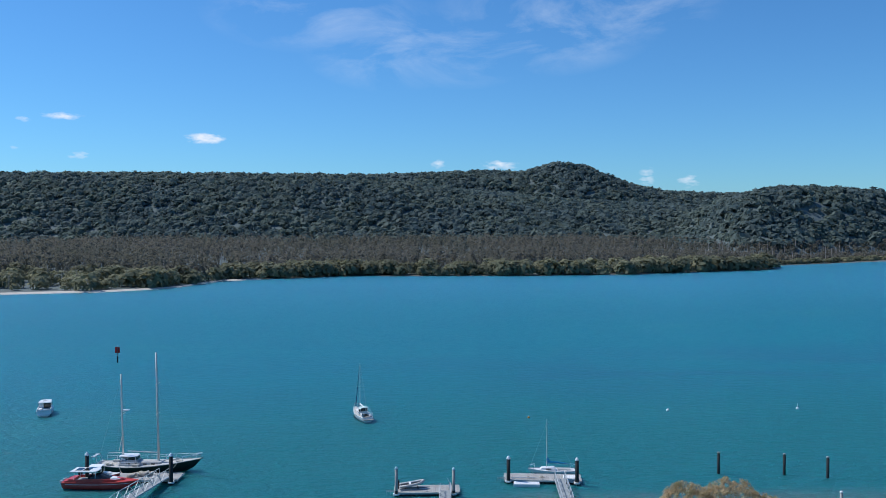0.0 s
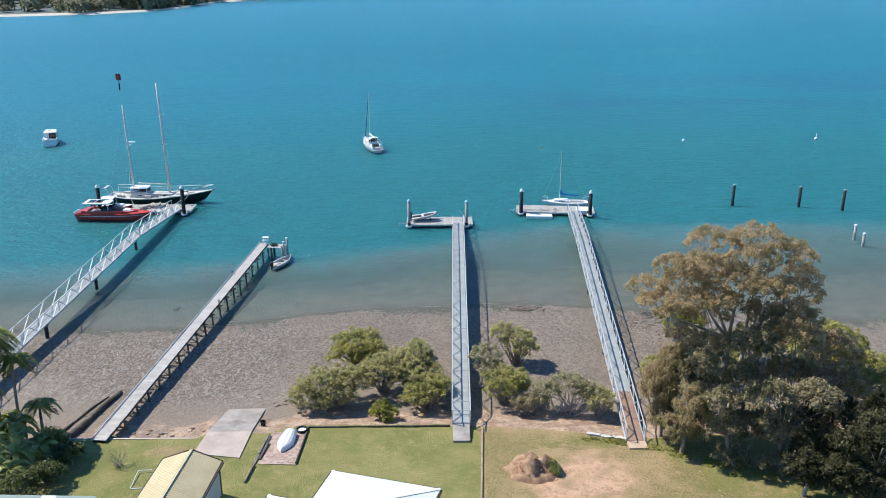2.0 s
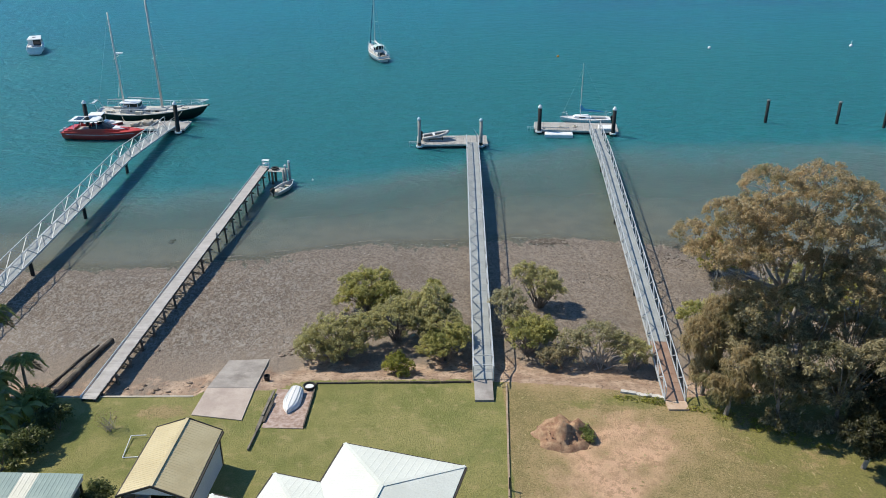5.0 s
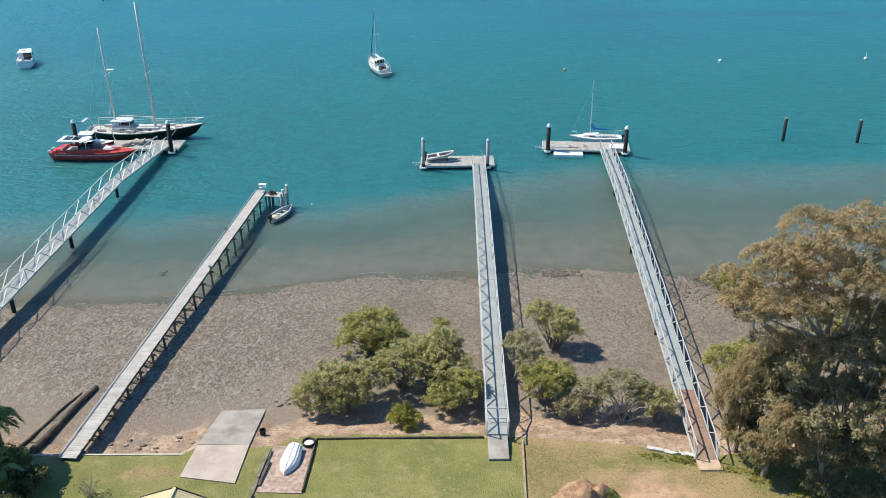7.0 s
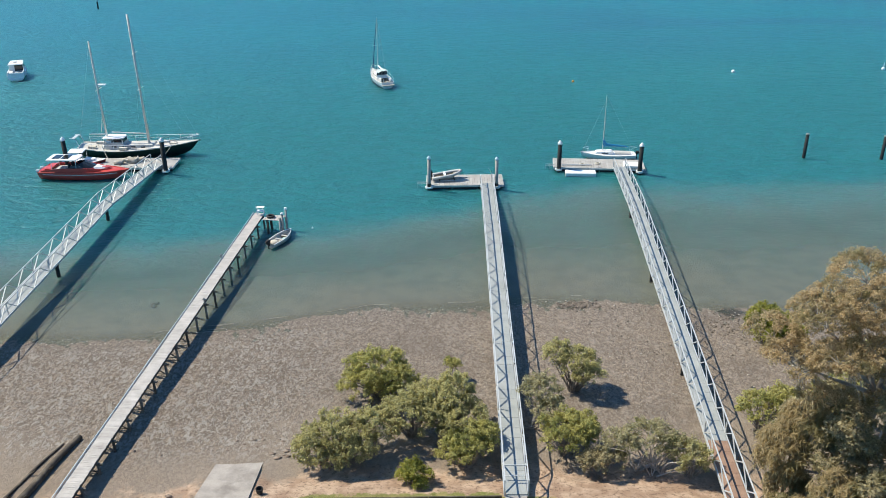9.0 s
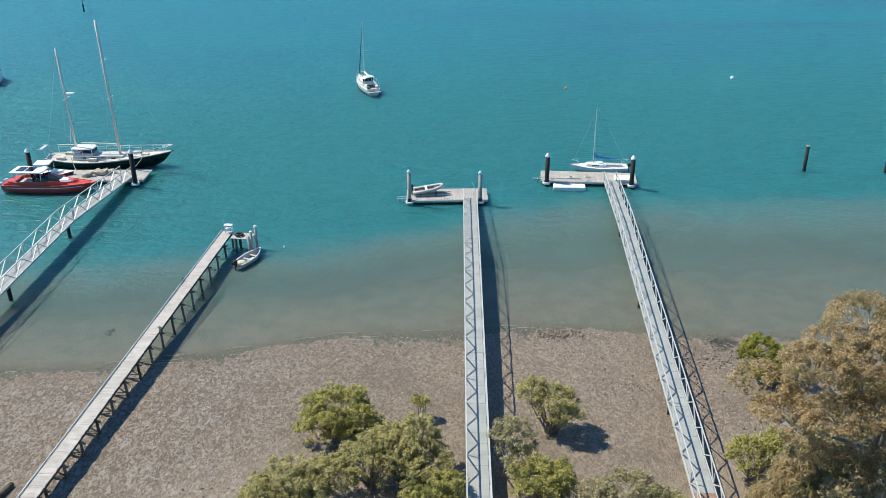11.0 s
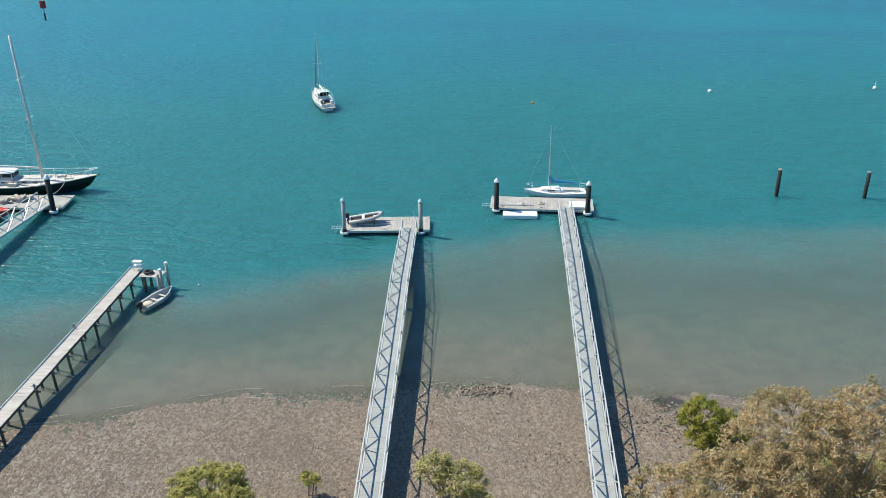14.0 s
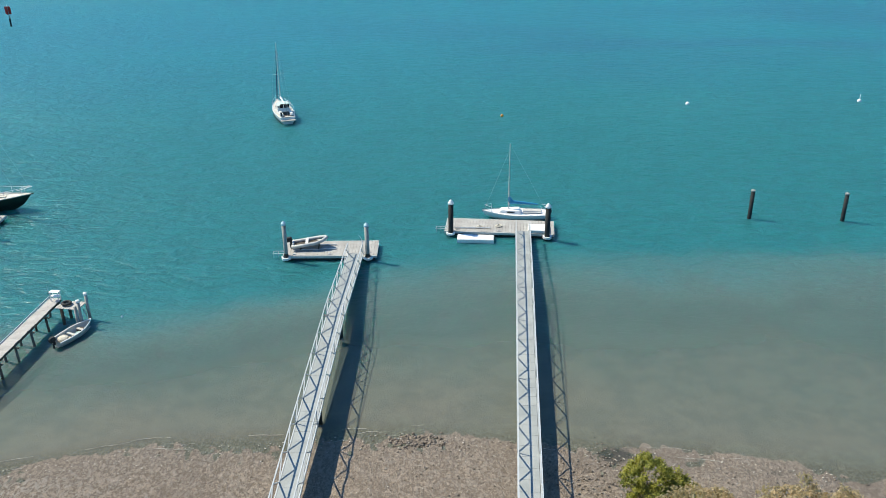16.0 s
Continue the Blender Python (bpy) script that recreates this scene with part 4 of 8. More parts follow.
def pontoon(at, yaw, length, deep, label, mat=M_FLOAT):
    """A floating pontoon: floats, rubbing strip, plank deck and edge beams."""
    p = thing("pontoon", at, label, "pontoon", "floating pontoons", yaw)
    g = Geo()
    k = max(3, round(length / 2.4))
    for i in range(k):
        x = -length / 2 + length * (i + 0.5) / k
        part("float", Geo().box((x, 0, -0.02), (length / k - 0.25, deep - 0.2, 0.56)), M_RUBBER, p, "black plastic float")
    for s in (-1, 1):
        g = Geo()
        g.box((0, s * deep / 2, 0.36), (length, 0.10, 0.22))
        part("edge_beam", g, mat, p)
    for s in (-1, 1):
        g = Geo()
        g.box((s * length / 2, 0, 0.36), (0.10, deep + 0.1, 0.22))
        part("edge_beam", g, mat, p)
    n = round(length / 0.28)
    board = Geo().box((0, 0, 0.475), (length / n - 0.014, deep - 0.1, 0.04)).mesh("deck_board", M_BOARD)
    for i in range(n):
        piece("deck_board", board, p, Matrix.Translation((-length / 2 + length * (i + 0.5) / n, 0, random.uniform(-0.004, 0.004))))
    for sx in (-0.38, 0.0, 0.38):
        g = Geo()
        g.box((sx * length, -deep / 2 + 0.22, 0.55), (0.30, 0.05, 0.05))
        g.box((sx * length, -deep / 2 + 0.22, 0.52), (0.08, 0.08, 0.08))
        part("cleat", g, M_GALV, p)
    return p


def pile_guide(p, x, y, r=0.36):
    """The white bracket that ties a pontoon to its pile."""
    g = Geo()
    n = 14
    rings = []
    for q, h in ((r + 0.06, 0.2), (r + 0.06, 0.40), (r - 0.08, 0.40), (r - 0.08, 0.2)):
        rings.append([(x + q * math.cos(k * math.tau / n), y + q * math.sin(k * math.tau / n), h) for k in range(n)])
    rings.append(rings[0])
    g.loft(rings, True, False)
    g.box((x, y + 0.45, 0.3), (0.5, 0.3, 0.2))
    part("pile_guide", g, M_CAP, p, "white pile bracket")


pc = pontoon((0.85, 75.55, 0), 0.5, 8.3, 3.1, "grey plank-decked floating pontoon held by two piles")
pile_guide(pc, -3.87, -1.55)
pile_guide(pc, 3.4, -1.62)
pd = pontoon((16.3, 80.35, 0), -5.5, 10.2, 3.0, "grey plank-decked floating pontoon with two black piles")
pile_guide(pd, -4.55, -1.6)
pile_guide(pd, 4.5, -1.75)
pa = pontoon((-37.3, 81.85, 0), -0.5, 9.6, 3.2, "weathered plank-decked pontoon with gear piled on it")
pile_guide(pa, 4.2, -2.2, 0.38)
for x, y, top in ((-3.0, 74.0, 3.6), (4.25, 73.95, 3.45)):
    pile((x, y, -2.2), top, 0.19, M_PILE_G, M_CAP_BLUE, "pale grey steel mooring pile with a blue-white cap", 0.25, "pontoon piles", 0.7)
for x, y, top in ((11.65, 79.2, 3.35), (20.6, 78.2, 3.35)):
    pile((x, y, -2.2), top, 0.24, M_PILE_B, M_CAP, "black sleeved mooring pile with a white cone cap", 0.35, "pontoon piles")
for x, y, top in ((-33.1, 79.6, 3.9), (-44.3, 79.9, 4.0)):
    pile((x, y, -3), top, 0.25, M_PILE_B, M_CAP, "black sleeved mooring pile with a white cone cap", 0.35, "pontoon piles")
for x, y, top in ((40.9, 83.0, 2.95), (49.7, 82.3, 2.85), (54.9, 80.6, 2.85)):
    pile((x, y, -3), top, 0.19, M_PILE_B, M_PILE_G, "lone black mooring pile standing in open water", 0.12, "lone piles")
for x, y, top in ((51.0, 68.5, 1.9), (51.0, 66.2, 1.6)):
    pile((x, y, -2), top, 0.17, M_PILE_G, M_CAP, "short grey post with a white top in the shallows", 0.16, "short posts")

# side finger frames at the pontoons' ends
for ox, oy, yaw in ((-3.3, 74.6, 0.5), (11.2, 79.9, -5.5)):
    f = thing("boarding_frame", (ox, oy, 0.4), "thin galvanised frame reaching out from the pontoon's end", "frame", "boarding frames", yaw)
    for y in (-0.25, 0.25):
        g = Geo()
        g.bar((0.1, y, 0.12), (-1.0, y, 0.12), 0.05)
        part("frame_bar", g, M_GALV, f)
    for x in (-0.95, -0.5):
        g = Geo()
        g.bar((x, -0.25, 0.12), (x, 0.25, 0.12), 0.04)
        g.bar((x, 0, -0.4), (x, 0, 0.2), 0.05)
        part("frame_strut", g, M_GALV, f)


def float_dock(at, yaw, sx, sy, h, label):
    """A white plastic drive-on float with ribs."""
    d = thing("float_dock", at, label, "float dock", yaw=yaw)
    g = Geo()
    g.loft([[(x * (sx / 2 - q), y * (sy / 2 - q), z) for x, y in ((-1, -1), (1, -1), (1, 1), (-1, 1))] for q, z in ((0.08, -h * 0.6), (0.0, -h * 0.3), (0.0, h * 0.3), (0.06, h * 0.4))])
    part("hull", g, M_WHITE, d)
    g = Geo()
    for i in range(6):
        g.box((-sx / 2 + sx * (i + 0.5) / 6, 0, h * 0.42), (0.09, sy * 0.8, 0.03))
    part("tread", g, M_CAP, d)
    return d


float_dock((13.95, 78.05, 0.18), -4, 3.4, 1.15, 0.55, "white plastic float moored against the pontoon")
float_dock((19.9, 79.3, 0.66), -6, 1.9, 1.5, 0.36, "white plastic float lying on the pontoon deck")

# gear on the pontoons
M_TARP = surf("grey_tarpaulin", (0.34, 0.31, 0.26), (0.52, 0.48, 0.41), 3, 0.85, 0, 0.6, 14)
for x, y, s in ((-37.6, 81.9, 1.0), (-39.0, 81.4, 0.8), (-36.9, 82.4, 0.7), (-38.5, 82.4, 0.75)):
    c = thing("gear_pile", (x, y, 0.5), "heap of pale tarpaulin, crates and rope", "gear", "gear on the pontoon")
    me = lumps("tarpaulin", [(0, 0, 0.2 * s, 0.55 * s, 0.45 * s, 0.38 * s), (0.4 * s, 0.15, 0.3 * s, 0.32 * s, 0.3 * s, 0.34 * s)], M_TARP, 2, 0.7, 5, -0.5)
    part("tarpaulin", me, None, c)
    part("crate", Geo().box((-0.45 * s, 0.25 * s, 0.2 * s), (0.5 * s, 0.36 * s, 0.4 * s), pose(0, 0, 0, 0, 0, 24 * s)), M_CREAM, c, "pale plastic crate")
    part("board", Geo().bar((0.1 * s, -0.3 * s, 0.1), (0.75 * s, 0.1 * s, 0.75 * s), 0.3 * s, 0.05), M_PLANK, c, "leaning board")
    g = Geo()
    g.path([(0.5 * s * math.cos(a * 0.7), 0.4 * s * math.sin(a * 0.7), 0.05 + 0.01 * a) for a in range(12)], 0.035, 0.035, 5)
    part("rope", g, M_ROPE, c)
for x, y in ((16.2, 80.2), (14.4, 80.0)):
    c = thing("rope_coil", (x, y, 0.5), "coil of pale rope on the deck boards", "rope", "rope coils")
    g = Geo()
    g.path([((0.34 - 0.008 * a) * math.cos(a * 0.6), (0.34 - 0.008 * a) * math.sin(a * 0.6), 0.04 + 0.004 * a) for a in range(28)], 0.035, 0.035, 5)
    part("coil", g, M_ROPE, c)
l = thing("deck_pole", (13.6, 79.7, 0.5), "long alloy pole lying along the pontoon deck", "pole", yaw=-4)
g = Geo()
g.rod((-1.6, 0, 0.08), (1.8, 0.1, 0.08), 0.05, 0.05, 8)
part("pole", g, M_GALV, l)
l = thing("deck_crane", (3.75, 74.9, 0.5), "thin pale davit post on the pontoon", "davit")
g = Geo()
g.path([(0, 0, 0), (0, 0, 0.9), (-0.15, 0.1, 1.25), (-0.35, 0.2, 1.5)], 0.035, 0.03, 6)
part("davit_post", g, M_GALV, l)

# timber jetty
BJ0, BJ1 = Vector((-23.05, 22.5, 1.5)), Vector((-19.45, 64.4, 1.5))
jm, jl = frame_of(BJ0, BJ1)
jm = Matrix.Translation(-BJ0) @ jm
jetty = thing("timber_jetty", tuple(BJ0), "old grey plank jetty on braced timber piles", "jetty")
g = Geo()
n = round(jl / 0.165)
for i in range(n):
    w = 1.0 + random.uniform(-0.03, 0.03)
    g.box((random.uniform(-0.02, 0.02), jl * (i + 0.5) / n, random.uniform(-0.006, 0.006)), (w, jl / n - 0.009, 0.045), jm)
tagged(part("deck_planks", g, M_PLANK, jetty), kind="stuff")
for s in (-0.42, 0.42):
    g = Geo()
    g.box((s, jl / 2, -0.13), (0.10, jl, 0.2), jm)
    part("stringer", g, M_TIMBER, jetty)
g = Geo()
g.path([jm @ Vector((-0.54, jl * k / 20, 0.08 + 0.02 * math.sin(k))) for k in range(21)], 0.045, 0.045, 6)
part("water_pipe", g, M_GALV, jetty, "grey pipe clipped along the edge")
bents = 20
for i in range(bents):
    y = 0.9 + (jl - 1.3) * i / (bents - 1)
    spot = jm @ Vector((0, y, 0)) + BJ0
    bed = float(ground_z(np.array(spot.x), np.array(spot.y))) - 0.5 - BJ0.z
    lean = random.uniform(-0.05, 0.05)
    for s in (-0.48, 0.48):
        g = Geo()
        g.rod(jm @ Vector((s * 1.12 + lean, y, bed)), jm @ Vector((s, y, -0.2)), 0.10, 0.09, 8)
        part("support_post", g, M_BRACE if i % 3 else M_TIMBER, jetty, smooth=True)
    g = Geo()
    g.box((0, y, -0.28), (1.55, 0.12, 0.14), jm)
    part("crosshead", g, M_BRACE, jetty)
    if i < 10:
        low = max(bed + 0.62, -1.15)
        g = Geo()
        g.bar(jm @ Vector((-0.5, y + 0.08, low)), jm @ Vector((0.66, y + 0.08, low + random.uniform(-0.02, 0.1))), 0.09, 0.06)
        part("brace", g, M_BRACE, jetty)
        g = Geo()
        g.bar(jm @ Vector((0.54, y - 0.08, low + 0.05)), jm @ Vector((-0.48, y - 0.08, -0.36)), 0.07, 0.05)
        part("brace", g, M_BRACE, jetty)
# small landing at the end, with tall fender piles
land = thing("jetty_landing", (-17.75, 63.35, 1.45), "small timber landing beside the jetty's end", "landing", yaw=-8)
g = Geo()
for i in range(8):
    g.box((-0.95 + i * 0.24, 0, 0), (0.215, 1.25, 0.05))
part("deck_planks", g, M_PLANK, land)
for x, y, t in ((0.9, -0.5, 0.65), (0.95, 0.55, 0.75), (-0.6, -0.5, -0.05), (0.72, -0.72, 0.35), (-0.6, 0.5, -0.05)):
    g = Geo()
    g.rod((x, y, -3.0), (x, y, t), 0.13, 0.12, 9)
    post = part("fender_pile", g, M_PILE_G if t > 0 else M_TIMBER, land, smooth=True)
    if t > 0.5:
        g = Geo()
        g.loft([[(x + q * math.cos(k * math.tau / 10), y + q * math.sin(k * math.tau / 10), h) for k in range(10)] for q, h in ((0.15, t - 0.05), (0.15, t + 0.12), (0.05, t + 0.18))])
        part("pile_cap", g, M_CAP, post, "white cap")
tyre = thing("old_tyre", (-18.15, 63.4, 1.5), "old black tyre and rope lying on the landing", "tyre")
g = Geo()
ring = []
for k in range(13):
    a = k * math.tau / 12
    ring.append([((0.30 + 0.11 * math.cos(b * math.tau / 8)) * math.cos(a), (0.30 + 0.11 * math.cos(b * math.tau / 8)) * math.sin(a), 0.12 + 0.11 * math.sin(b * math.tau / 8)) for b in range(8)])
g.loft(ring, True, False)
part("tread", g, M_RUBBER, tyre, smooth=True)
table = thing("fish_table", (-19.2, 64.0, 1.52), "white fish-cleaning table with a raised top shelf", "table", yaw=-5)
table.scale = (0.72, 0.72, 0.78)
for x in (-0.42, 0.42):
    for y in (-0.22, 0.22):
        g = Geo()
        g.box((x, y, 0.5), (0.06, 0.06, 1.0))
        part("leg", g, M_WHITE, table)
g = Geo()
g.box((0, 0, 0.55), (0.95, 0.55, 0.05))
part("bench", g, M_WHITE, table)
g = Geo()
g.box((0, 0, 1.02), (1.05, 0.6, 0.05))
part("top", g, M_CAP, table)
g = Geo()
g.rod((-0.5, -0.2, 0), (-0.62, -0.2, 1.7), 0.02, 0.012, 6)
part("tap_post", g, M_GALV, table)
for y, s in ((54.5, -0.55), (46.8, 0.55)):
    q = jm @ Vector((s, y - 22.5, 0)) + BJ0
    b = thing("jetty_bollard", (q.x, q.y, q.z), "small pale mooring post on the jetty's edge", "bollard", "jetty bollards")
    g = Geo()
    g.rod((0, 0, -0.1), (0, 0, 0.45), 0.07, 0.06, 8)
    g.box((0, 0, 0.30), (0.30, 0.06, 0.06))
    part("post", g, M_PILE_G, b)


# ---- boats ----
def hull(L, B, fb, draft, rise, stern=0.82, fine=2.0, n=16, k=5, flare=0.75, stern_rise=0.0, rake=0.035):
    """A hull along x, bow forward: skin, deck at the sheer, and the sheer as a function of 0..1."""
    def half(s):
        if s < 0.45:
            return B / 2 * (stern + (1 - stern) * math.sin(s / 0.45 * math.pi / 2))
        return B / 2 * max(0.012, (1 - ((s - 0.45) / 0.55) ** fine))

    def sheer(s):
        return fb + rise * max(0, s - 0.25) ** 2 * 1.8 + stern_rise * max(0, 0.3 - s) ** 2 * 8

    def keel(s):
        return -draft * (1 - max(0, (s - 0.55) / 0.45) ** 2.6 * (1 + fb / draft * 0.55)) * (0.65 + 0.35 * min(1, s / 0.3))

    rings, deck, edge = [], [], []
    for i in range(n + 1):
        s = i / n
        x, w, zs, zk = -L / 2 + L * s, half(s), sheer(s), keel(s)
        x_top = x + L * rake * s ** 3
        prof = []
        for j in range(k + 1):
            u = j / k
            wy = w * (flare * min(1, u * 1.6) ** 0.6 + (1 - flare) * u) if u < 1 else w
            prof.append((x + (x_top - x) * u, wy, zk + (zs - zk) * u ** 1.15))
        ring = [(p[0], -p[1], p[2]) for p in reversed(prof)] + prof[1:]
        rings.append(ring)
        deck.append([(x_top, -w * 0.96, zs - 0.03), (x_top, 0, zs + 0.03 * B), (x_top, w * 0.96, zs - 0.03)])
        edge.append((x_top, w, zs))
    skin = Geo().loft(rings, False, False)
    skin.add(rings[0], [tuple(range(len(rings[0]) - 1, -1, -1))])
    top = Geo().loft(deck, False, False)
    return skin, top, edge


def rub_rail(edge, r):
    g = Geo()
    for s in (-1, 1):
        g.path([(x, s * w, z) for x, w, z in edge], r, r, 5)
    return g


def stays(parent, lines, r=0.012):
    for a, b in lines:
        g = Geo()
        g.rod(a, b, r, r, 4, False)
        part("stay", g, M_WIRE, parent)


def house_block(x0, x1, w0, w1, z0, z1, slope=0.12, taper=0.88):
    """A cabin with leaning sides: a loft from foot to roof."""
    g = Geo()
    a = [(x0, -w0, z0), (x1, -w1, z0), (x1, w1, z0), (x0, w0, z0)]
    b = [(x0 + slope, -w0 * taper, z1), (x1 - slope * 2.2, -w1 * taper, z1), (x1 - slope * 2.2, w1 * taper, z1), (x0 + slope, w0 * taper, z1)]
    c = [(x0 + slope * 1.6, -w0 * taper * 0.8, z1 + 0.05), (x1 - slope * 3.2, -w1 * taper * 0.8, z1 + 0.05), (x1 - slope * 3.2, w1 * taper * 0.8, z1 + 0.05), (x0 + slope * 1.6, w0 * taper * 0.8, z1 + 0.05)]
    return g.loft([a, b, c])


def outboard(parent, x, z, s=1.0, mat=M_RUBBER):
    """An outboard motor on a transom."""
    m = part("outboard_motor", Geo().box((x - 0.12 * s, 0, z + 0.05 * s), (0.16 * s, 0.14 * s, 0.3 * s)), mat, parent)
    g = Geo()
    g.loft([[(x - 0.22 * s + a * 0.24 * s * q, b * 0.16 * s * q, z + h * s) for a, b in ((-1, -0.7), (-0.5, -1), (0.7, -1), (1, -0.6), (1, 0.6), (0.7, 1), (-0.5, 1), (-1, 0.7))] for q, h in ((0.8, 0.18), (1.0, 0.28), (1.0, 0.48), (0.7, 0.58))])
    part("cowl", g, mat, m)
    g = Geo()
    g.box((x - 0.2 * s, 0, z - 0.35 * s), (0.12 * s, 0.07 * s, 0.7 * s))
    part("leg", g, mat, m)


# black-hulled ketch
ketch = thing("ketch", (-38.6, 86.35, 0), "large dark green two-masted ketch with bare wooden decks", "yacht", yaw=-1.5)
sk, dk, ed = hull(13.3, 3.7, 0.88, 0.9, 0.85, 0.62, 1.9, 20, 6, 0.7, 0.35, 0.085)
part("hull", sk, M_HULL_DK, ketch, smooth=True)
part("deck", dk, M_CREAM, ketch)
part("rub_rail", rub_rail(ed, 0.07), M_CREAM, ketch)
cab = part("cabin_trunk", house_block(-3.2, 2.6, 1.05, 0.85, 0.92, 1.36), M_CREAM, ketch)
for s in (-1, 1):
    for i in range(4):
        g = Geo()
        g.box((-2.2 + i * 1.15, s * 0.94, 1.18), (0.5, 0.04, 0.16))
        part("port_light", g, M_GLASS_DK, cab)
pil = part("wheelhouse", house_block(-3.5, -0.9, 1.0, 0.9, 0.95, 1.62, 0.12), M_CREAM, ketch, "low cream wheelhouse coaming")
part("roof", Geo().loft([[(-2.3 + a * q, b * q, z) for a, b in ((-1.35, -0.6), (-1.1, -0.9), (1.0, -0.85), (1.3, -0.5), (1.3, 0.5), (1.0, 0.85), (-1.1, 0.9), (-1.35, 0.6))] for q, z in ((0.97, 2.12), (1.0, 2.16), (0.94, 2.24))]), M_WHITE, pil, "white hard canopy")
for x in (-3.4, -2.3, -1.2):
    for y in (-0.8, 0.8):
        part("canopy_post", Geo().rod((x, y, 1.55), (x, y, 2.14), 0.04, 0.04, 6), M_CAP, pil)
part("wheel_well", Geo().box((-2.4, 0, 1.68), (1.9, 1.3, 0.05)), M_TIMBER, pil, "dark open wheel well")
part("windscreen", Geo().box((-1.15, 0, 1.87), (0.05, 1.3, 0.4)), M_GLASS_DK, pil)
for y in (-0.5, 0.5):
    part("bench", Geo().box((-3.0, y, 1.76), (0.7, 0.35, 0.16)), M_CAP, pil)
for x, h, r, name in ((1.75, 16.6, 0.16, "main_mast"), (-3.25, 13.6, 0.13, "mizzen_mast")):
    g = Geo()
    g.rod((x, 0, 0.9), (x - h * 0.012, 0, h), r, r * 0.7, 10)
    mast = part(name, g, M_SPAR, ketch, smooth=True)
    for q in (0.45, 0.72) if h > 15 else (0.55,):
        g = Geo()
        z = 1.1 + (h - 1.1) * q
        g.bar((x, -0.95, z), (x, 0.95, z), 0.07, 0.04)
        part("spreader", g, M_SPAR, mast)
    zs = 1.5
    stays(ketch, [((x - 0.5, s * 1.75, zs), (x, s * 0.95, 1.1 + (h - 1.1) * 0.55)) for s in (-1, 1)])
    stays(ketch, [((x, s * 0.95, 1.1 + (h - 1.1) * 0.55), (x - h * 0.012, 0, h - 0.3)) for s in (-1, 1)])
g = Geo()
g.rod((1.6, 0, 2.55), (-2.6, 0.0, 2.75), 0.08, 0.07, 8)
part("main_boom", g, M_SPAR, ketch)
g = Geo()
g.rod((-3.4, 0, 2.5), (-5.4, 0.05, 2.45), 0.06, 0.05, 8)
part("mizzen_boom", g, M_SPAR, ketch)
g = Geo()
g.rod((-3.3, 0, 5.2), (-3.9, 0.2, 2.7), 0.05, 0.05, 6)
part("gaff_pole", g, M_SPAR, ketch)
g = Geo()
g.box((-2.9, 0.3, 8.45), (0.9, 0.5, 0.10))
g.rod((-3.25, 0, 8.3), (-2.6, 0.3, 8.5), 0.04, 0.04, 6)
part("radar_bracket", g, M_WHITE, ketch)
g = Geo()
g.rod((6.9, 0, 1.6), (8.0, 0, 1.78), 0.10, 0.07, 8)
part("bowsprit", g, M_TIMBER, ketch)
stays(ketch, [((8.0, 0, 1.85), (1.6, 0, 16.2)), ((6.4, 0, 1.7), (1.65, 0, 12.2)), ((-3.4, 0, 13.4), (-6.7, 0, 1.5))], 0.012)
for s in (-1, 1):
    for zz in (0.45, 0.75):
        g = Geo()
        g.path([(x, s * (w + 0.0), z + zz) for x, w, z in ed[1:]], 0.018, 0.018, 4)
        part("guard_rail", g, M_WIRE if zz < 0.6 else M_CAP, ketch)
    for i in range(1, 20, 2):
        g = Geo()
        x, w, z = ed[i]
        g.rod((x, s * w, z), (x, s * w, z + 0.78), 0.022, 0.022, 5)
        part("stanchion", g, M_CAP, ketch)
g = Geo()
g.path([(6.6, -0.5, 2.2), (7.6, -0.3, 2.45), (8.0, 0, 2.5), (7.6, 0.3, 2.45), (6.6, 0.5, 2.2)], 0.03, 0.03, 5)
part("pulpit", g, M_CAP, ketch)
for s in (-1, 1):
    g = Geo()
    g.path([(-6.5, s * 0.8, 1.1), (-6.8, s * 0.8, 2.0), (-7.5, s * 0.8, 2.2)], 0.05, 0.04, 6)
    part("davit", g, M_CAP, ketch)
g = Geo()
g.box((-7.1, 0, 2.16), (0.4, 1.7, 0.06))
part("solar_panel", g, M_GALV, ketch)
for x, y in ((-1.0, -1.35), (3.6, 0.5), (-4.6, 0.9), (4.8, -0.3), (-4.9, -0.8)):
    g = Geo()
    g.box((x, y, 1.12 + (0.28 if x > 3 else 0)), (0.9, 0.45, 0.28))
    part("deck_locker", g, M_CREAM if y > 0 else M_ROPE, ketch)
# dark rub of the ropes to the pontoon
for x0, x1 in ((-3.5, -2.5), (4.6, 3.2)):
    r = thing("mooring_line", (-38.45 + x1, 83.3, 0.55), "pale mooring line from the ketch to the pontoon", "rope", "mooring lines")
    g = Geo()
    a, b = Vector((0, 0, 0)), Vector((x0 - x1, 1.55, 0.9))
    g.path([a.lerp(b, t) + Vector((0, 0, -0.35 * math.sin(math.pi * t))) for t in [i / 8 for i in range(9)]], 0.03, 0.03, 5)
    part("line", g, M_ROPE, r)

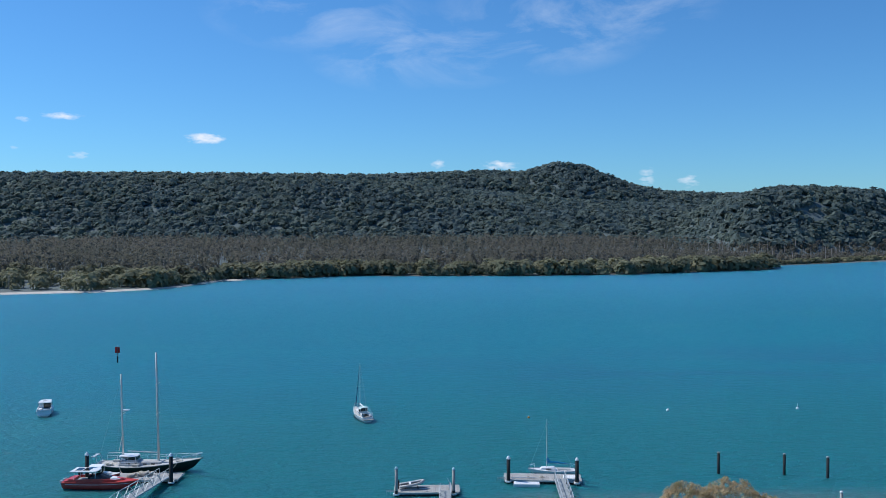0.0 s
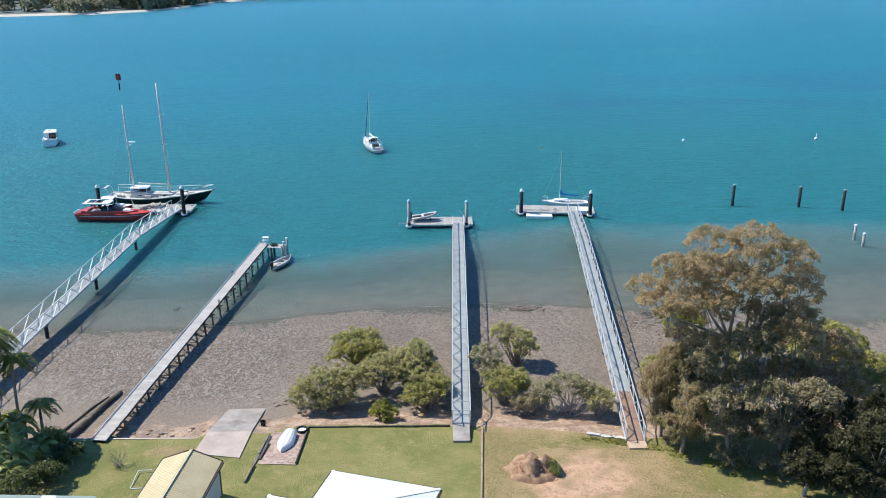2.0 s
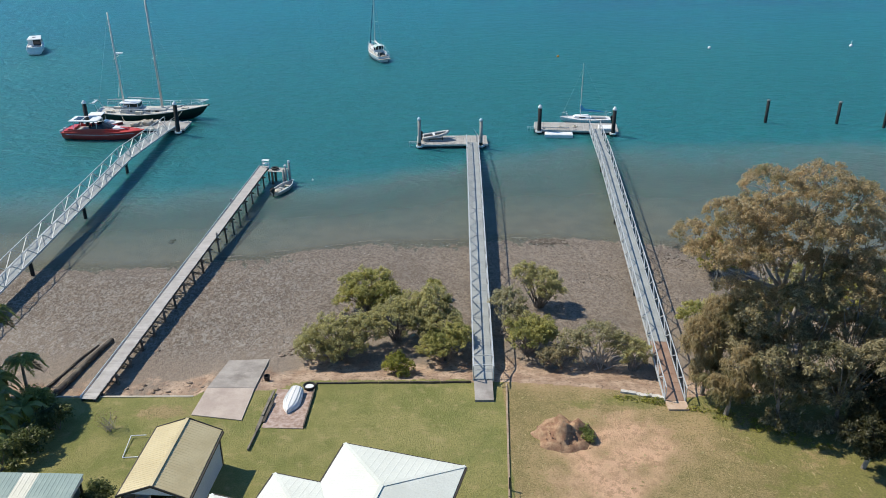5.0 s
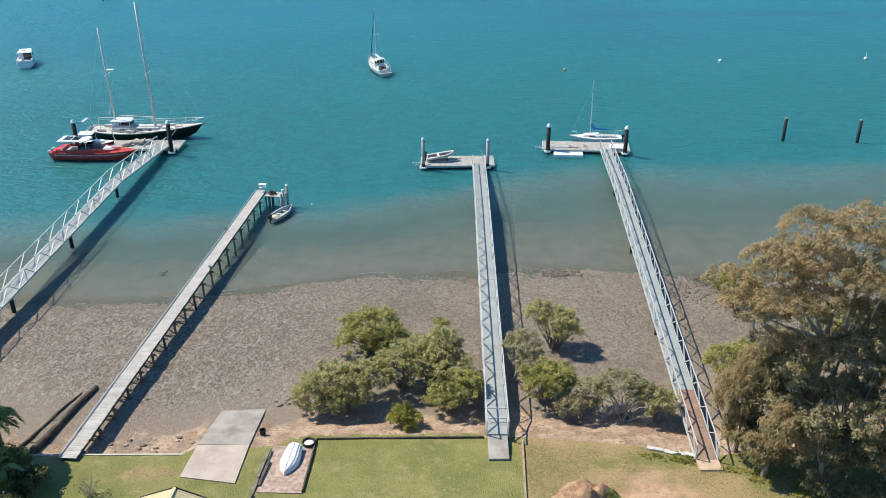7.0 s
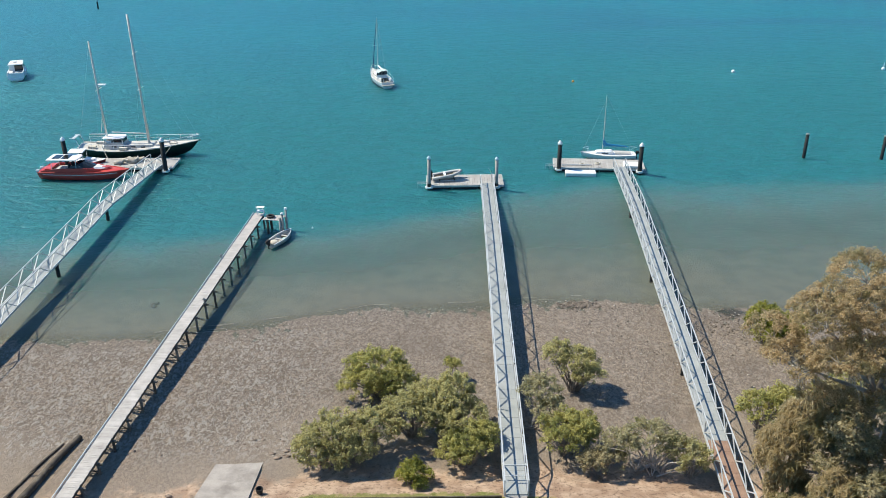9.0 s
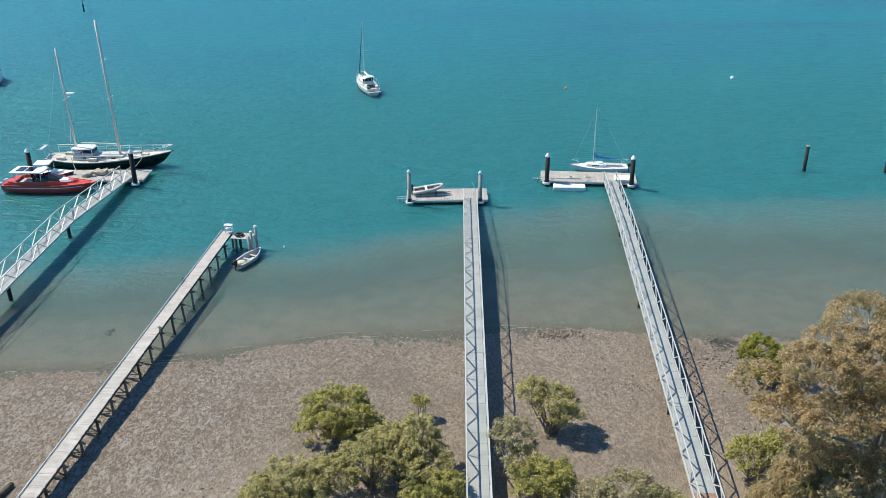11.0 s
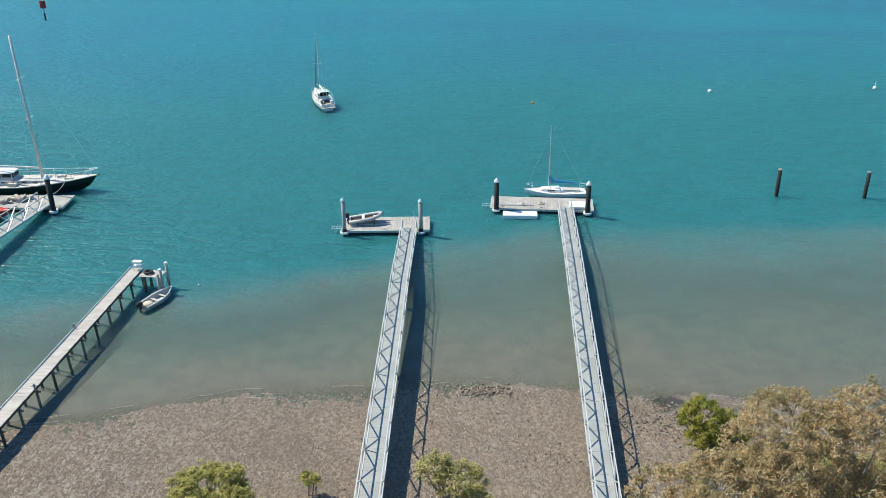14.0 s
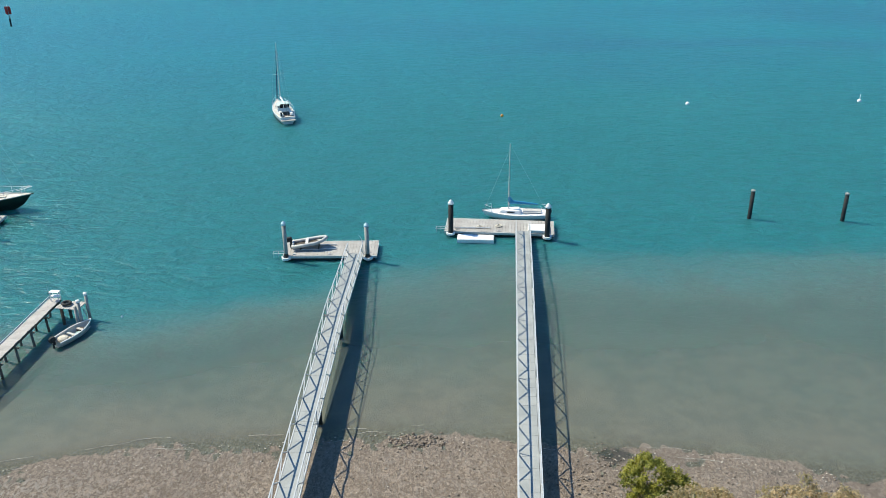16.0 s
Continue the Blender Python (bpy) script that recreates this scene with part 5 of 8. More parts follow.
# red sports cruiser
red = thing("red_motorboat", (-41.9, 78.55, 0), "sleek red motorboat with a white hardtop and twin outboards", "motorboat", yaw=-2.5)
sk, dk, ed = hull(9.6, 2.7, 0.98, 0.5, 0.06, 0.9, 2.4, 18, 6, 0.8)
part("hull", sk, M_HULL_RED, red, smooth=True)
part("deck", dk, M_HULL_RED, red)
part("rub_rail", rub_rail(ed, 0.035), M_HULL_RED, red)
for s in (-1, 1):
    g = Geo()
    g.loft([[(x, s * y, 0.9), (x, s * (y - 0.02), z), (x, s * (y - 0.10), z), (x, s * (y - 0.10), 0.9)] for x, y, z in ((-4.5, 1.14, 1.16), (-3.2, 1.22, 1.34), (-1.6, 1.22, 1.44), (0.2, 1.16, 1.44), (1.3, 0.98, 1.36), (2.2, 0.7, 1.22))])
    part("coaming", g, M_HULL_RED, red, "red cockpit side")
part("foredeck", house_block(-0.4, 3.4, 1.02, 0.22, 0.95, 1.30, 0.2, 0.72), M_HULL_RED, red)
g = Geo()
g.loft([[(1.55, -0.66, 1.2), (2.9, -0.2, 1.22), (2.9, 0.2, 1.22), (1.55, 0.66, 1.2)], [(1.35, -0.56, 1.4), (2.75, -0.14, 1.31), (2.75, 0.14, 1.31), (1.35, 0.56, 1.4)]])
part("foredeck_panel", g, M_WHITE, red, "white wedge on the foredeck")
g = Geo()
g.loft([[(0.6, -0.98, 1.36), (1.25, -0.6, 1.38), (1.4, 0, 1.4), (1.25, 0.6, 1.38), (0.6, 0.98, 1.36)], [(-0.3, -0.86, 1.8), (0.1, -0.5, 1.92), (0.2, 0, 1.95), (0.1, 0.5, 1.92), (-0.3, 0.86, 1.8)]], False, False)
part("windscreen", g, M_GLASS_DK, red)
for s in (-1, 1):
    g = Geo()
    g.loft([[(0.6, s * 0.97, 1.36), (-1.2, s * 1.0, 1.38)], [(-0.3, s * 0.87, 1.78), (-1.1, s * 0.93, 1.62)]], False, False)
    part("side_screen", g, M_GLASS_DK, red)
part("cockpit", Geo().box((-2.2, 0, 1.02), (3.6, 1.9, 0.10)), M_INFL, red, "grey cockpit floor")
part("dash", Geo().box((-0.2, 0, 1.28), (0.5, 1.5, 0.5)), M_RUBBER, red, "dark dashboard")
for y in (-0.45, 0.45):
    g = Geo()
    g.box((-1.2, y, 1.22), (0.5, 0.5, 0.4))
    g.box((-1.42, y, 1.52), (0.12, 0.5, 0.4))
    part("seat", g, M_RUBBER, red)
part("aft_bench", Geo().box((-3.7, 0, 1.15), (0.7, 1.9, 0.4)), M_HULL_RED, red)
top = part("hardtop", Geo().loft([[(x * q - 2.0, y * q, z) for x, y in ((-1.75, -1.05), (1.55, -1.0), (1.8, -0.5), (1.8, 0.5), (1.55, 1.0), (-1.75, 1.05))] for q, z in ((0.97, 2.25), (1.0, 2.3), (1.0, 2.36), (0.94, 2.41))]), M_WHITE, red, "white hardtop")
for x in (-2.75, -1.75):
    part("vent_panel", Geo().box((x, 0, 2.425), (0.85, 1.3, 0.03)), M_GLASS_DK, top, "dark roof panel")
for x in (-3.3, -0.5):
    for y in (-0.95, 0.95):
        g = Geo()
        g.rod((x, y, 0.8), (x + 0.15, y, 2.3), 0.035, 0.035, 6)
        part("hardtop_post", g, M_CAP, red)
for y in (-0.5, 0.5):
    m_ = part("outboard_mount", Geo().box((-4.9, y, 0.6), (0.25, 0.35, 0.5)), M_RUBBER, red)
    g = Geo()
    g.loft([[(-5.05 + a * 0.34 * q, y + b * 0.24 * q, 0.6 + h) for a, b in ((-1, -0.7), (-0.5, -1), (0.7, -1), (1, -0.6), (1, 0.6), (0.7, 1), (-0.5, 1), (-1, 0.7))] for q, h in ((0.6, 0.0), (0.75, 0.1), (0.75, 0.4), (0.5, 0.5))])
    part("cowl", g, M_GALV, m_, "pale grey motor cowl")
for s in (-1, 1):
    part("hull_stripe", Geo().path([(x, s * (w * 0.995), z - 0.25) for x, w, z in ed[1:17]], 0.035, 0.03, 4), M_WHITE, red)

# small red and white runabout
run = thing("runabout", (-43.3, 82.0, 0), "small dark red runabout with a white canopy", "motorboat", yaw=3)
sk, dk, ed = hull(4.8, 1.9, 0.65, 0.3, 0.25, 0.9, 2.2, 12, 5, 0.8)
part("hull", sk, surf("maroon_hull", (0.13, 0.02, 0.02), (0.2, 0.035, 0.03), 1, 0.35, 0, 0.03, 20), run, smooth=True)
part("deck", dk, M_WHITE, run)
part("rub_rail", rub_rail(ed, 0.04), M_WHITE, run)
part("cuddy", house_block(0.0, 1.7, 0.75, 0.3, 0.7, 1.0, 0.15), M_WHITE, run)
part("canopy", Geo().loft([[(x * q - 0.5, y * q, z) for x, y in ((-1.0, -0.8), (0.8, -0.75), (0.8, 0.75), (-1.0, 0.8))] for q, z in ((1.0, 1.9), (0.96, 1.97))]), M_CAP, run, "white canvas canopy")
for x in (-1.4, 0.2):
    for y in (-0.75, 0.75):
        part("canopy_post", Geo().rod((x, y, 0.7), (x, y, 1.92), 0.025, 0.025, 5), M_GALV, run)
outboard(run, -2.45, 0.55, 1.1)

# sailing boat at the right-hand pontoon
sb = thing("trailer_sailer", (18.05, 83.55, 0), "small white sailing boat with a bright blue sail cover", "sailing boat", yaw=178)
sk, dk, ed = hull(6.2, 2.1, 0.55, 0.35, 0.2, 0.75, 2.0, 14, 5, 0.75)
part("hull", sk, M_WHITE, sb, smooth=True)
part("deck", dk, M_WHITE, sb)
part("rub_rail", rub_rail(ed, 0.03), M_GALV, sb)
cab = part("cabin", house_block(-0.5, 1.7, 0.68, 0.42, 0.6, 0.88, 0.12), M_WHITE, sb)
for s in (-1, 1):
    part("port_light", Geo().box((0.5, s * 0.555, 0.76), (0.8, 0.03, 0.12)), M_GLASS_DK, cab)
part("cockpit_well", Geo().box((-1.6, 0, 0.66), (1.8, 0.9, 0.05)), M_CREAM, sb)
mast = part("mast", Geo().rod((0.75, 0, 0.8), (0.72, 0, 7.6), 0.055, 0.035, 8), M_SPAR, sb)
part("spreader", Geo().bar((0.74, -0.5, 4.2), (0.74, 0.5, 4.2), 0.04, 0.03), M_SPAR, mast)
part("boom", Geo().rod((0.7, 0, 1.5), (-2.2, 0, 1.35), 0.05, 0.045, 6), M_SPAR, sb)
g = Geo()
g.loft([[(x, r * math.cos(k * math.tau / 9), z + h * math.sin(k * math.tau / 9)) for k in range(9)] for x, z, r, h in ((0.78, 1.95, 0.05, 0.35), (0.62, 1.85, 0.12, 0.45), (0.3, 1.62, 0.13, 0.2), (-0.6, 1.55, 0.12, 0.15), (-1.5, 1.47, 0.10, 0.12), (-2.2, 1.4, 0.05, 0.06))])
part("sail_cover", g, M_SAIL_BL, sb, "bright blue sail cover")
stays(sb, [((3.1, 0, 0.8), (0.73, 0, 7.0)), ((-3.0, 0, 0.7), (0.72, 0, 7.6)), ((0.6, 1.0, 0.7), (0.74, 0.5, 4.2)), ((0.6, -1.0, 0.7), (0.74, -0.5, 4.2)), ((0.74, 0.5, 4.2), (0.73, 0, 7.0)), ((0.74, -0.5, 4.2), (0.73, 0, 7.0))], 0.012)
for x0, s in ((2.7, 1), (-2.8, -1)):
    g = Geo()
    g.path([(x0 - 0.3 * s, -0.45, 0.7), (x0 - 0.3 * s, -0.45, 1.25), (x0 + 0.4 * s, 0, 1.3), (x0 - 0.3 * s, 0.45, 1.25), (x0 - 0.3 * s, 0.45, 0.7)], 0.02, 0.02, 5)
    part("pulpit", g, M_CAP, sb)
outboard(sb, -3.15, 0.4, 0.8)

# moored sloop, stern towards the shore
sl = thing("moored_sloop", (-11.1, 118.6, 0), "white cruising sloop with furled dark jib and canvas dodger", "sailing boat", yaw=110)
sl.scale = (0.86, 0.9, 0.95)
sk, dk, ed = hull(9.2, 2.9, 0.95, 0.6, 0.4, 0.72, 2.0, 16, 5, 0.72)
part("hull", sk, M_WHITE, sl, smooth=True)
part("deck", dk, M_CREAM, sl)
part("rub_rail", rub_rail(ed, 0.045), M_CAP, sl)
cab = part("cabin", house_block(-1.4, 2.4, 0.95, 0.6, 1.0, 1.42, 0.15), M_WHITE, sl)
for s in (-1, 1):
    for i in range(3):
        part("port_light", Geo().box((-0.8 + i * 0.9, s * 0.87, 1.25), (0.5, 0.04, 0.14)), M_GLASS_DK, cab)
mast = part("mast", Geo().rod((1.2, 0, 1.2), (1.1, 0, 10.2), 0.08, 0.05, 8), M_SPAR, sl)
part("spreader", Geo().bar((1.15, -0.8, 5.8), (1.15, 0.8, 5.8), 0.05, 0.03), M_SPAR, mast)
part("boom", Geo().rod((1.1, 0, 2.35), (-2.3, 0, 2.3), 0.07, 0.06, 6), M_SPAR, sl)
part("sail_cover", Geo().rod((0.95, 0, 2.5), (-2.1, 0, 2.42), 0.15, 0.09, 8), M_WHITE, sl, "white sail cover")
part("furled_jib", Geo().rod((4.6, 0, 1.5), (1.4, 0, 9.4), 0.09, 0.03, 6), M_SAIL_NV, sl, "dark furled jib")
part("dodger", Geo().loft([[(x - 1.6, y * 1.05, z) for x, y, z in ((-1.2, -1, 2.2), (-1.2, -0.6, 2.45), (-1.2, 0.6, 2.45), (-1.2, 1, 2.2))], [(x - 1.6, y, z) for x, y, z in ((0.6, -1, 2.1), (0.6, -0.6, 2.4), (0.6, 0.6, 2.4), (0.6, 1, 2.1))]], False, False), surf("pale_aqua_canvas", (0.38, 0.52, 0.52), (0.48, 0.60, 0.60), 3, 0.8, 0, 0.2, 20), sl, "pale aqua canvas bimini")
for x in (-2.7, -1.05):
    for y in (-0.98, 0.98):
        part("canopy_post", Geo().rod((x, y, 1.0), (x, y, 2.25), 0.025, 0.025, 5), M_CAP, sl)
part("cockpit_well", Geo().box((-2.9, 0, 1.02), (2.2, 1.3, 0.06)), M_TIMBER, sl, "dark cockpit well")
part("transom_step", Geo().box((-4.95, 0, 0.62), (0.8, 2.1, 0.10)), M_TEAK, sl, "tan timber boarding platform")
# dark sheet stands in for the shade inside the open stern
part("aft_dark_panel", Geo().box((-1.1, 0, 1.78), (0.06, 1.75, 0.62)), M_GLASS_DK, sl, "dark panel for the shaded open stern under the bimini")
for s in (-0.55, 0.0, 0.55):
    part("window_frame", Geo().box((-1.16, s, 1.78), (0.05, 0.07, 0.66)), M_CAP, sl)
for s in (-1, 1):
    part("cockpit_seat", Geo().box((-3.2, s * 0.72, 1.2), (1.7, 0.36, 0.3)), M_WHITE, sl)
    part("pushpit", Geo().path([(-4.5, s * 0.95, 1.0), (-4.55, s * 0.95, 1.75), (-4.6, s * 0.3, 1.8)], 0.025, 0.025, 5), M_CAP, sl)
part("boot_stripe", rub_rail([(x, w * 0.93, 0.12) for x, w, z in ed[1:15]], 0.06), M_HULL_DK, sl, "dark waterline stripe")
stays(sl, [((4.7, 0, 1.5), (1.1, 0, 10.0)), ((-4.5, 0, 1.0), (1.1, 0, 10.2)), ((1.0, 1.35, 1.1), (1.15, 0.8, 5.8)), ((1.0, -1.35, 1.1), (1.15, -0.8, 5.8)), ((1.15, 0.8, 5.8), (1.12, 0, 9.6)), ((1.15, -0.8, 5.8), (1.12, 0, 9.6))], 0.018)
for s in (-1, 1):
    part("guard_rail", Geo().path([(x, s * w, z + 0.6) for x, w, z in ed], 0.02, 0.02, 4), M_CAP, sl)
    for i in range(0, 16, 3):
        x, w, z = ed[i]
        part("stanchion", Geo().rod((x, s * w, z), (x, s * w, z + 0.6), 0.02, 0.02, 4), M_CAP, sl)
part("dinghy_motor", Geo().box((-4.3, 0.9, 1.4), (0.3, 0.25, 0.5)), M_RUBBER, sl)

# moored white cabin cruiser
cc = thing("cabin_cruiser", (-69.6, 124.2, 0), "white cabin cruiser with an open aft cockpit, moored alone", "motorboat", yaw=109)
sk, dk, ed = hull(6.6, 2.7, 0.95, 0.4, 0.35, 0.92, 2.3, 14, 5, 0.85)
part("hull", sk, M_WHITE, cc, smooth=True)
part("deck", dk, M_WHITE, cc)
part("rub_rail", rub_rail(ed, 0.05), M_GALV, cc)
cab = part("cabin", house_block(-0.7, 2.0, 1.15, 0.9, 0.9, 2.05, 0.1, 0.93), M_WHITE, cc)
part("roof", Geo().loft([[(x * q + 0.3, y * q, z) for x, y in ((-1.5, -1.15), (1.5, -0.95), (1.5, 0.95), (-1.5, 1.15))] for q, z in ((1.0, 2.08), (1.0, 2.15), (0.94, 2.21))]), M_WHITE, cab)
for s in (-1, 1):
    part("window", Geo().box((0.5, s * 1.04, 1.62), (1.3, 0.05, 0.4)), M_GLASS_DK, cab)
    part("coaming", Geo().box((-1.95, s * 1.12, 1.12), (2.4, 0.14, 0.5)), M_WHITE, cc)
part("transom", Geo().box((-3.12, 0, 1.05), (0.12, 2.2, 0.4)), M_WHITE, cc)
part("cockpit_floor", Geo().box((-1.95, 0, 0.98), (2.3, 2.1, 0.06)), M_INFL, cc, "grey open cockpit floor")
# dark sheet on the solid cabin, in place of its shaded opening
part("aft_opening", Geo().box((-0.68, -0.35, 1.5), (0.06, 1.2, 0.9)), M_GLASS_DK, cab)
part("roof_hatch", Geo().box((0.2, 0.1, 2.25), (0.5, 0.5, 0.08)), M_INFL, cab)
part("bunk_seat", Geo().box((-2.2, 0.7, 1.15), (1.2, 0.5, 0.3)), M_CAP, cc)
part("swim_step", Geo().box((-3.4, 0, 0.3), (0.5, 2.0, 0.12)), M_WHITE, cc)


def open_dinghy(at, yaw, L, B, label, mat, inner, seats=3, motor=True, name="dinghy"):
    """An open boat: skin, gunwale, sunk floor and thwarts."""
    d = thing(name, at, label, "dinghy", yaw=yaw)
    sk, dk, ed = hull(L, B, 0.42, 0.18, 0.16, 0.82, 2.2, 14, 5, 0.8)
    part("hull", sk, mat, d, smooth=True)
    part("gunwale", rub_rail(ed, 0.045), M_WHITE if mat is not M_INFL else M_INFL, d)
    fl = Geo()
    fl.loft([[(x * 0.95, -w * 0.86, 0.02), (x * 0.95, w * 0.86, 0.02)] for x, w, z in ed], False, False)
    part("floor", fl, inner, d)
    for i in range(seats):
        x = -L * 0.30 + i * L * 0.25
        w = B * (0.42 if i < 2 else 0.30)
        part("thwart", Geo().box((x, 0, 0.27), (0.2, w * 2, 0.04)), M_CREAM, d)
    if motor:
        outboard(d, -L / 2 - 0.02, 0.32, 1.0)
    return d


dg = open_dinghy((-16.95, 61.1, 0.05), 64, 3.3, 1.28, "open cream dinghy tied to the jetty's landing", M_CREAM, M_ROPE)
part("canvas", Geo().ball((-0.9, 0.1, 0.25), 0.42, 9, 6, 0.45), M_ROPE, dg, "folded pale canvas")
part("tank", Geo().box((0.1, -0.3, 0.16), (0.62, 0.36, 0.22)), surf("faded_aqua_plastic", (0.28, 0.44, 0.43), (0.36, 0.52, 0.50), 3, 0.6, 0, 0.1, 25), dg, "faded aqua tub")
part("fuel_tank", Geo().box((0.75, 0.12, 0.14), (0.42, 0.3, 0.2)), M_TIMBER, dg, "dark fuel tank")
rl = thing("painter_line", (-16.35, 62.7, 0.55), "slack rope from the dinghy to the landing", "rope", "mooring lines")
part("line", Geo().path([(0, 0, 0), (-0.1, 0.1, 0.1), (-0.35, 0.3, 0.55), (-0.45, 0.35, 0.95)], 0.02, 0.02, 5), M_ROPE, rl)

# grey inflatable on its cradle on the middle pontoon
crad = thing("boat_cradle", (-0.9, 75.6, 0.5), "low alloy cradle rails under the inflatable", "cradle", yaw=3)
for y in (-0.45, 0.45):
    part("rail", Geo().box((0.3, y, 0.06), (3.8, 0.08, 0.08)), M_GALV, crad)
for x in (-1.0, 0.6):
    part("bunk", Geo().box((x, 0, 0.14), (0.12, 1.1, 0.1)), M_TIMBER, crad)
rib = thing("inflatable_dinghy", (-1.1, 75.65, 0.86), "grey inflatable dinghy with a black outboard, on a cradle", "dinghy", yaw=6)
for s in (-1, 1):
    part("tube", Geo().path([(-1.6, s * 0.58, 0.22), (-0.5, s * 0.62, 0.22), (0.6, s * 0.60, 0.25), (1.2, s * 0.42, 0.33), (1.55, s * 0.12, 0.42), (1.6, 0, 0.44)], 0.165, 0.15, 10), M_INFL, rib, smooth=True)
part("floor", Geo().loft([[(-1.45, -0.5, 0.12), (-1.45, 0.5, 0.12)], [(0.7, -0.5, 0.12), (0.7, 0.5, 0.12)], [(1.4, -0.15, 0.25), (1.4, 0.15, 0.25)]], False, False), M_TIMBER, rib)
part("keel", Geo().loft([[(-1.45, -0.45, 0.1), (-1.45, 0, -0.1), (-1.45, 0.45, 0.1)], [(0.6, -0.45, 0.12), (0.6, 0, -0.1), (0.6, 0.45, 0.12)], [(1.4, -0.05, 0.25), (1.4, 0, 0.2), (1.4, 0.05, 0.25)]], False, False), M_WHITE, rib)
part("transom", Geo().box((-1.45, 0, 0.28), (0.06, 0.95, 0.4)), M_WHITE, rib)
part("thwart", Geo().box((-0.2, 0, 0.36), (0.25, 0.95, 0.05)), M_CAP, rib)
outboard(rib, -1.5, 0.35, 1.1)
rib.matrix_world = pose(-1.1, 75.65, 0.86, 0, -7, 6)


# ---- buoys and the channel mark ----
def buoy(x, y, r, mat, label):
    b = thing("mooring_buoy", (x, y, 0), label, "buoy", "mooring buoys")
    part("float", Geo().ball((0, 0, r * 0.35), r, 12, 8), mat, b, smooth=True)
    part("ring", Geo().path([(0.06 * math.cos(a * math.tau / 8), 0, r * 1.35 + 0.06 * math.sin(a * math.tau / 8)) for a in range(9)], 0.02, 0.02, 4), M_GALV, b)
    return b


buoy(44.8, 123.0, 0.3, M_CAP, "round white mooring buoy")
b = buoy(69.1, 123.9, 0.3, M_CAP, "round white mooring buoy with a short staff")
part("staff", Geo().rod((0, 0, 0.3), (0, 0, 1.1), 0.06, 0.05, 6), M_CAP, b)
buoy(18.6, 117.9, 0.22, M_ORANGE, "small faded orange mooring buoy")
buoy(-14.3, 64.0, 0.1, M_CAP, "small white float beside the jetty")
mk = thing("channel_marker", (-77.7, 182.7, -3), "slim pole beacon with a red square daymark", "beacon")
part("pole", Geo().rod((0, 0, 0), (0, 0, 7.0), 0.13, 0.10, 8), M_PILE_G, mk)
part("lower_sleeve", Geo().rod((0, 0, 2.8), (0, 0, 4.6), 0.17, 0.17, 8), M_PILE_B, mk)
part("daymark", Geo().box((0, 0, 6.2), (1.2, 0.08, 1.5)), M_REDSIGN, mk, "red square daymark")
part("daymark", Geo().box((0, 0, 6.2), (0.08, 1.2, 1.5)), M_REDSIGN, mk, "red square daymark")
part("lamp", Geo().rod((0, 0, 7.0), (0, 0, 7.3), 0.1, 0.08, 8), M_CAP, mk)


# ---- buildings ----
M_ROOF_W = surf("white_roof_sheet", (0.655, 0.685, 0.63), (0.715, 0.745, 0.69), 0.5, 0.5, 0, 0.05, 12, stain=(0.59, 0.62, 0.56))
M_ROOF_Y = surf("cream_roof_sheet", (0.50, 0.42, 0.25), (0.58, 0.50, 0.31), 0.6, 0.6, 0, 0.08, 14, stain=(0.42, 0.35, 0.22))
M_ROOF_P = surf("peach_roof_sheet", (0.64, 0.45, 0.28), (0.72, 0.53, 0.34), 0.6, 0.6, 0, 0.08, 14, stain=(0.56, 0.39, 0.25))
M_ROOF_G = surf("green_grey_roof_sheet", (0.21, 0.30, 0.285), (0.27, 0.36, 0.34), 0.5, 0.55, 0, 0.08, 14, stain=(0.17, 0.25, 0.24))
M_SKYLIGHT = surf("fibreglass_sheet", (0.58, 0.58, 0.50), (0.66, 0.66, 0.58), 0.8, 0.5, 0, 0.08, 14)
M_WALL = surf("pale_cladding", (0.58, 0.61, 0.63), (0.66, 0.68, 0.69), 0.8, 0.7, 0, 0.1, 14)
M_TRIM_DK = surf("dark_brown_trim", (0.035, 0.028, 0.024), (0.06, 0.05, 0.04), 2, 0.6, 0, 0.1, 20)
M_DIRT = surf("red_dirt_floor", (0.22, 0.09, 0.05), (0.30, 0.14, 0.08), 1.3, 0.95, 0, 0.5, 12)


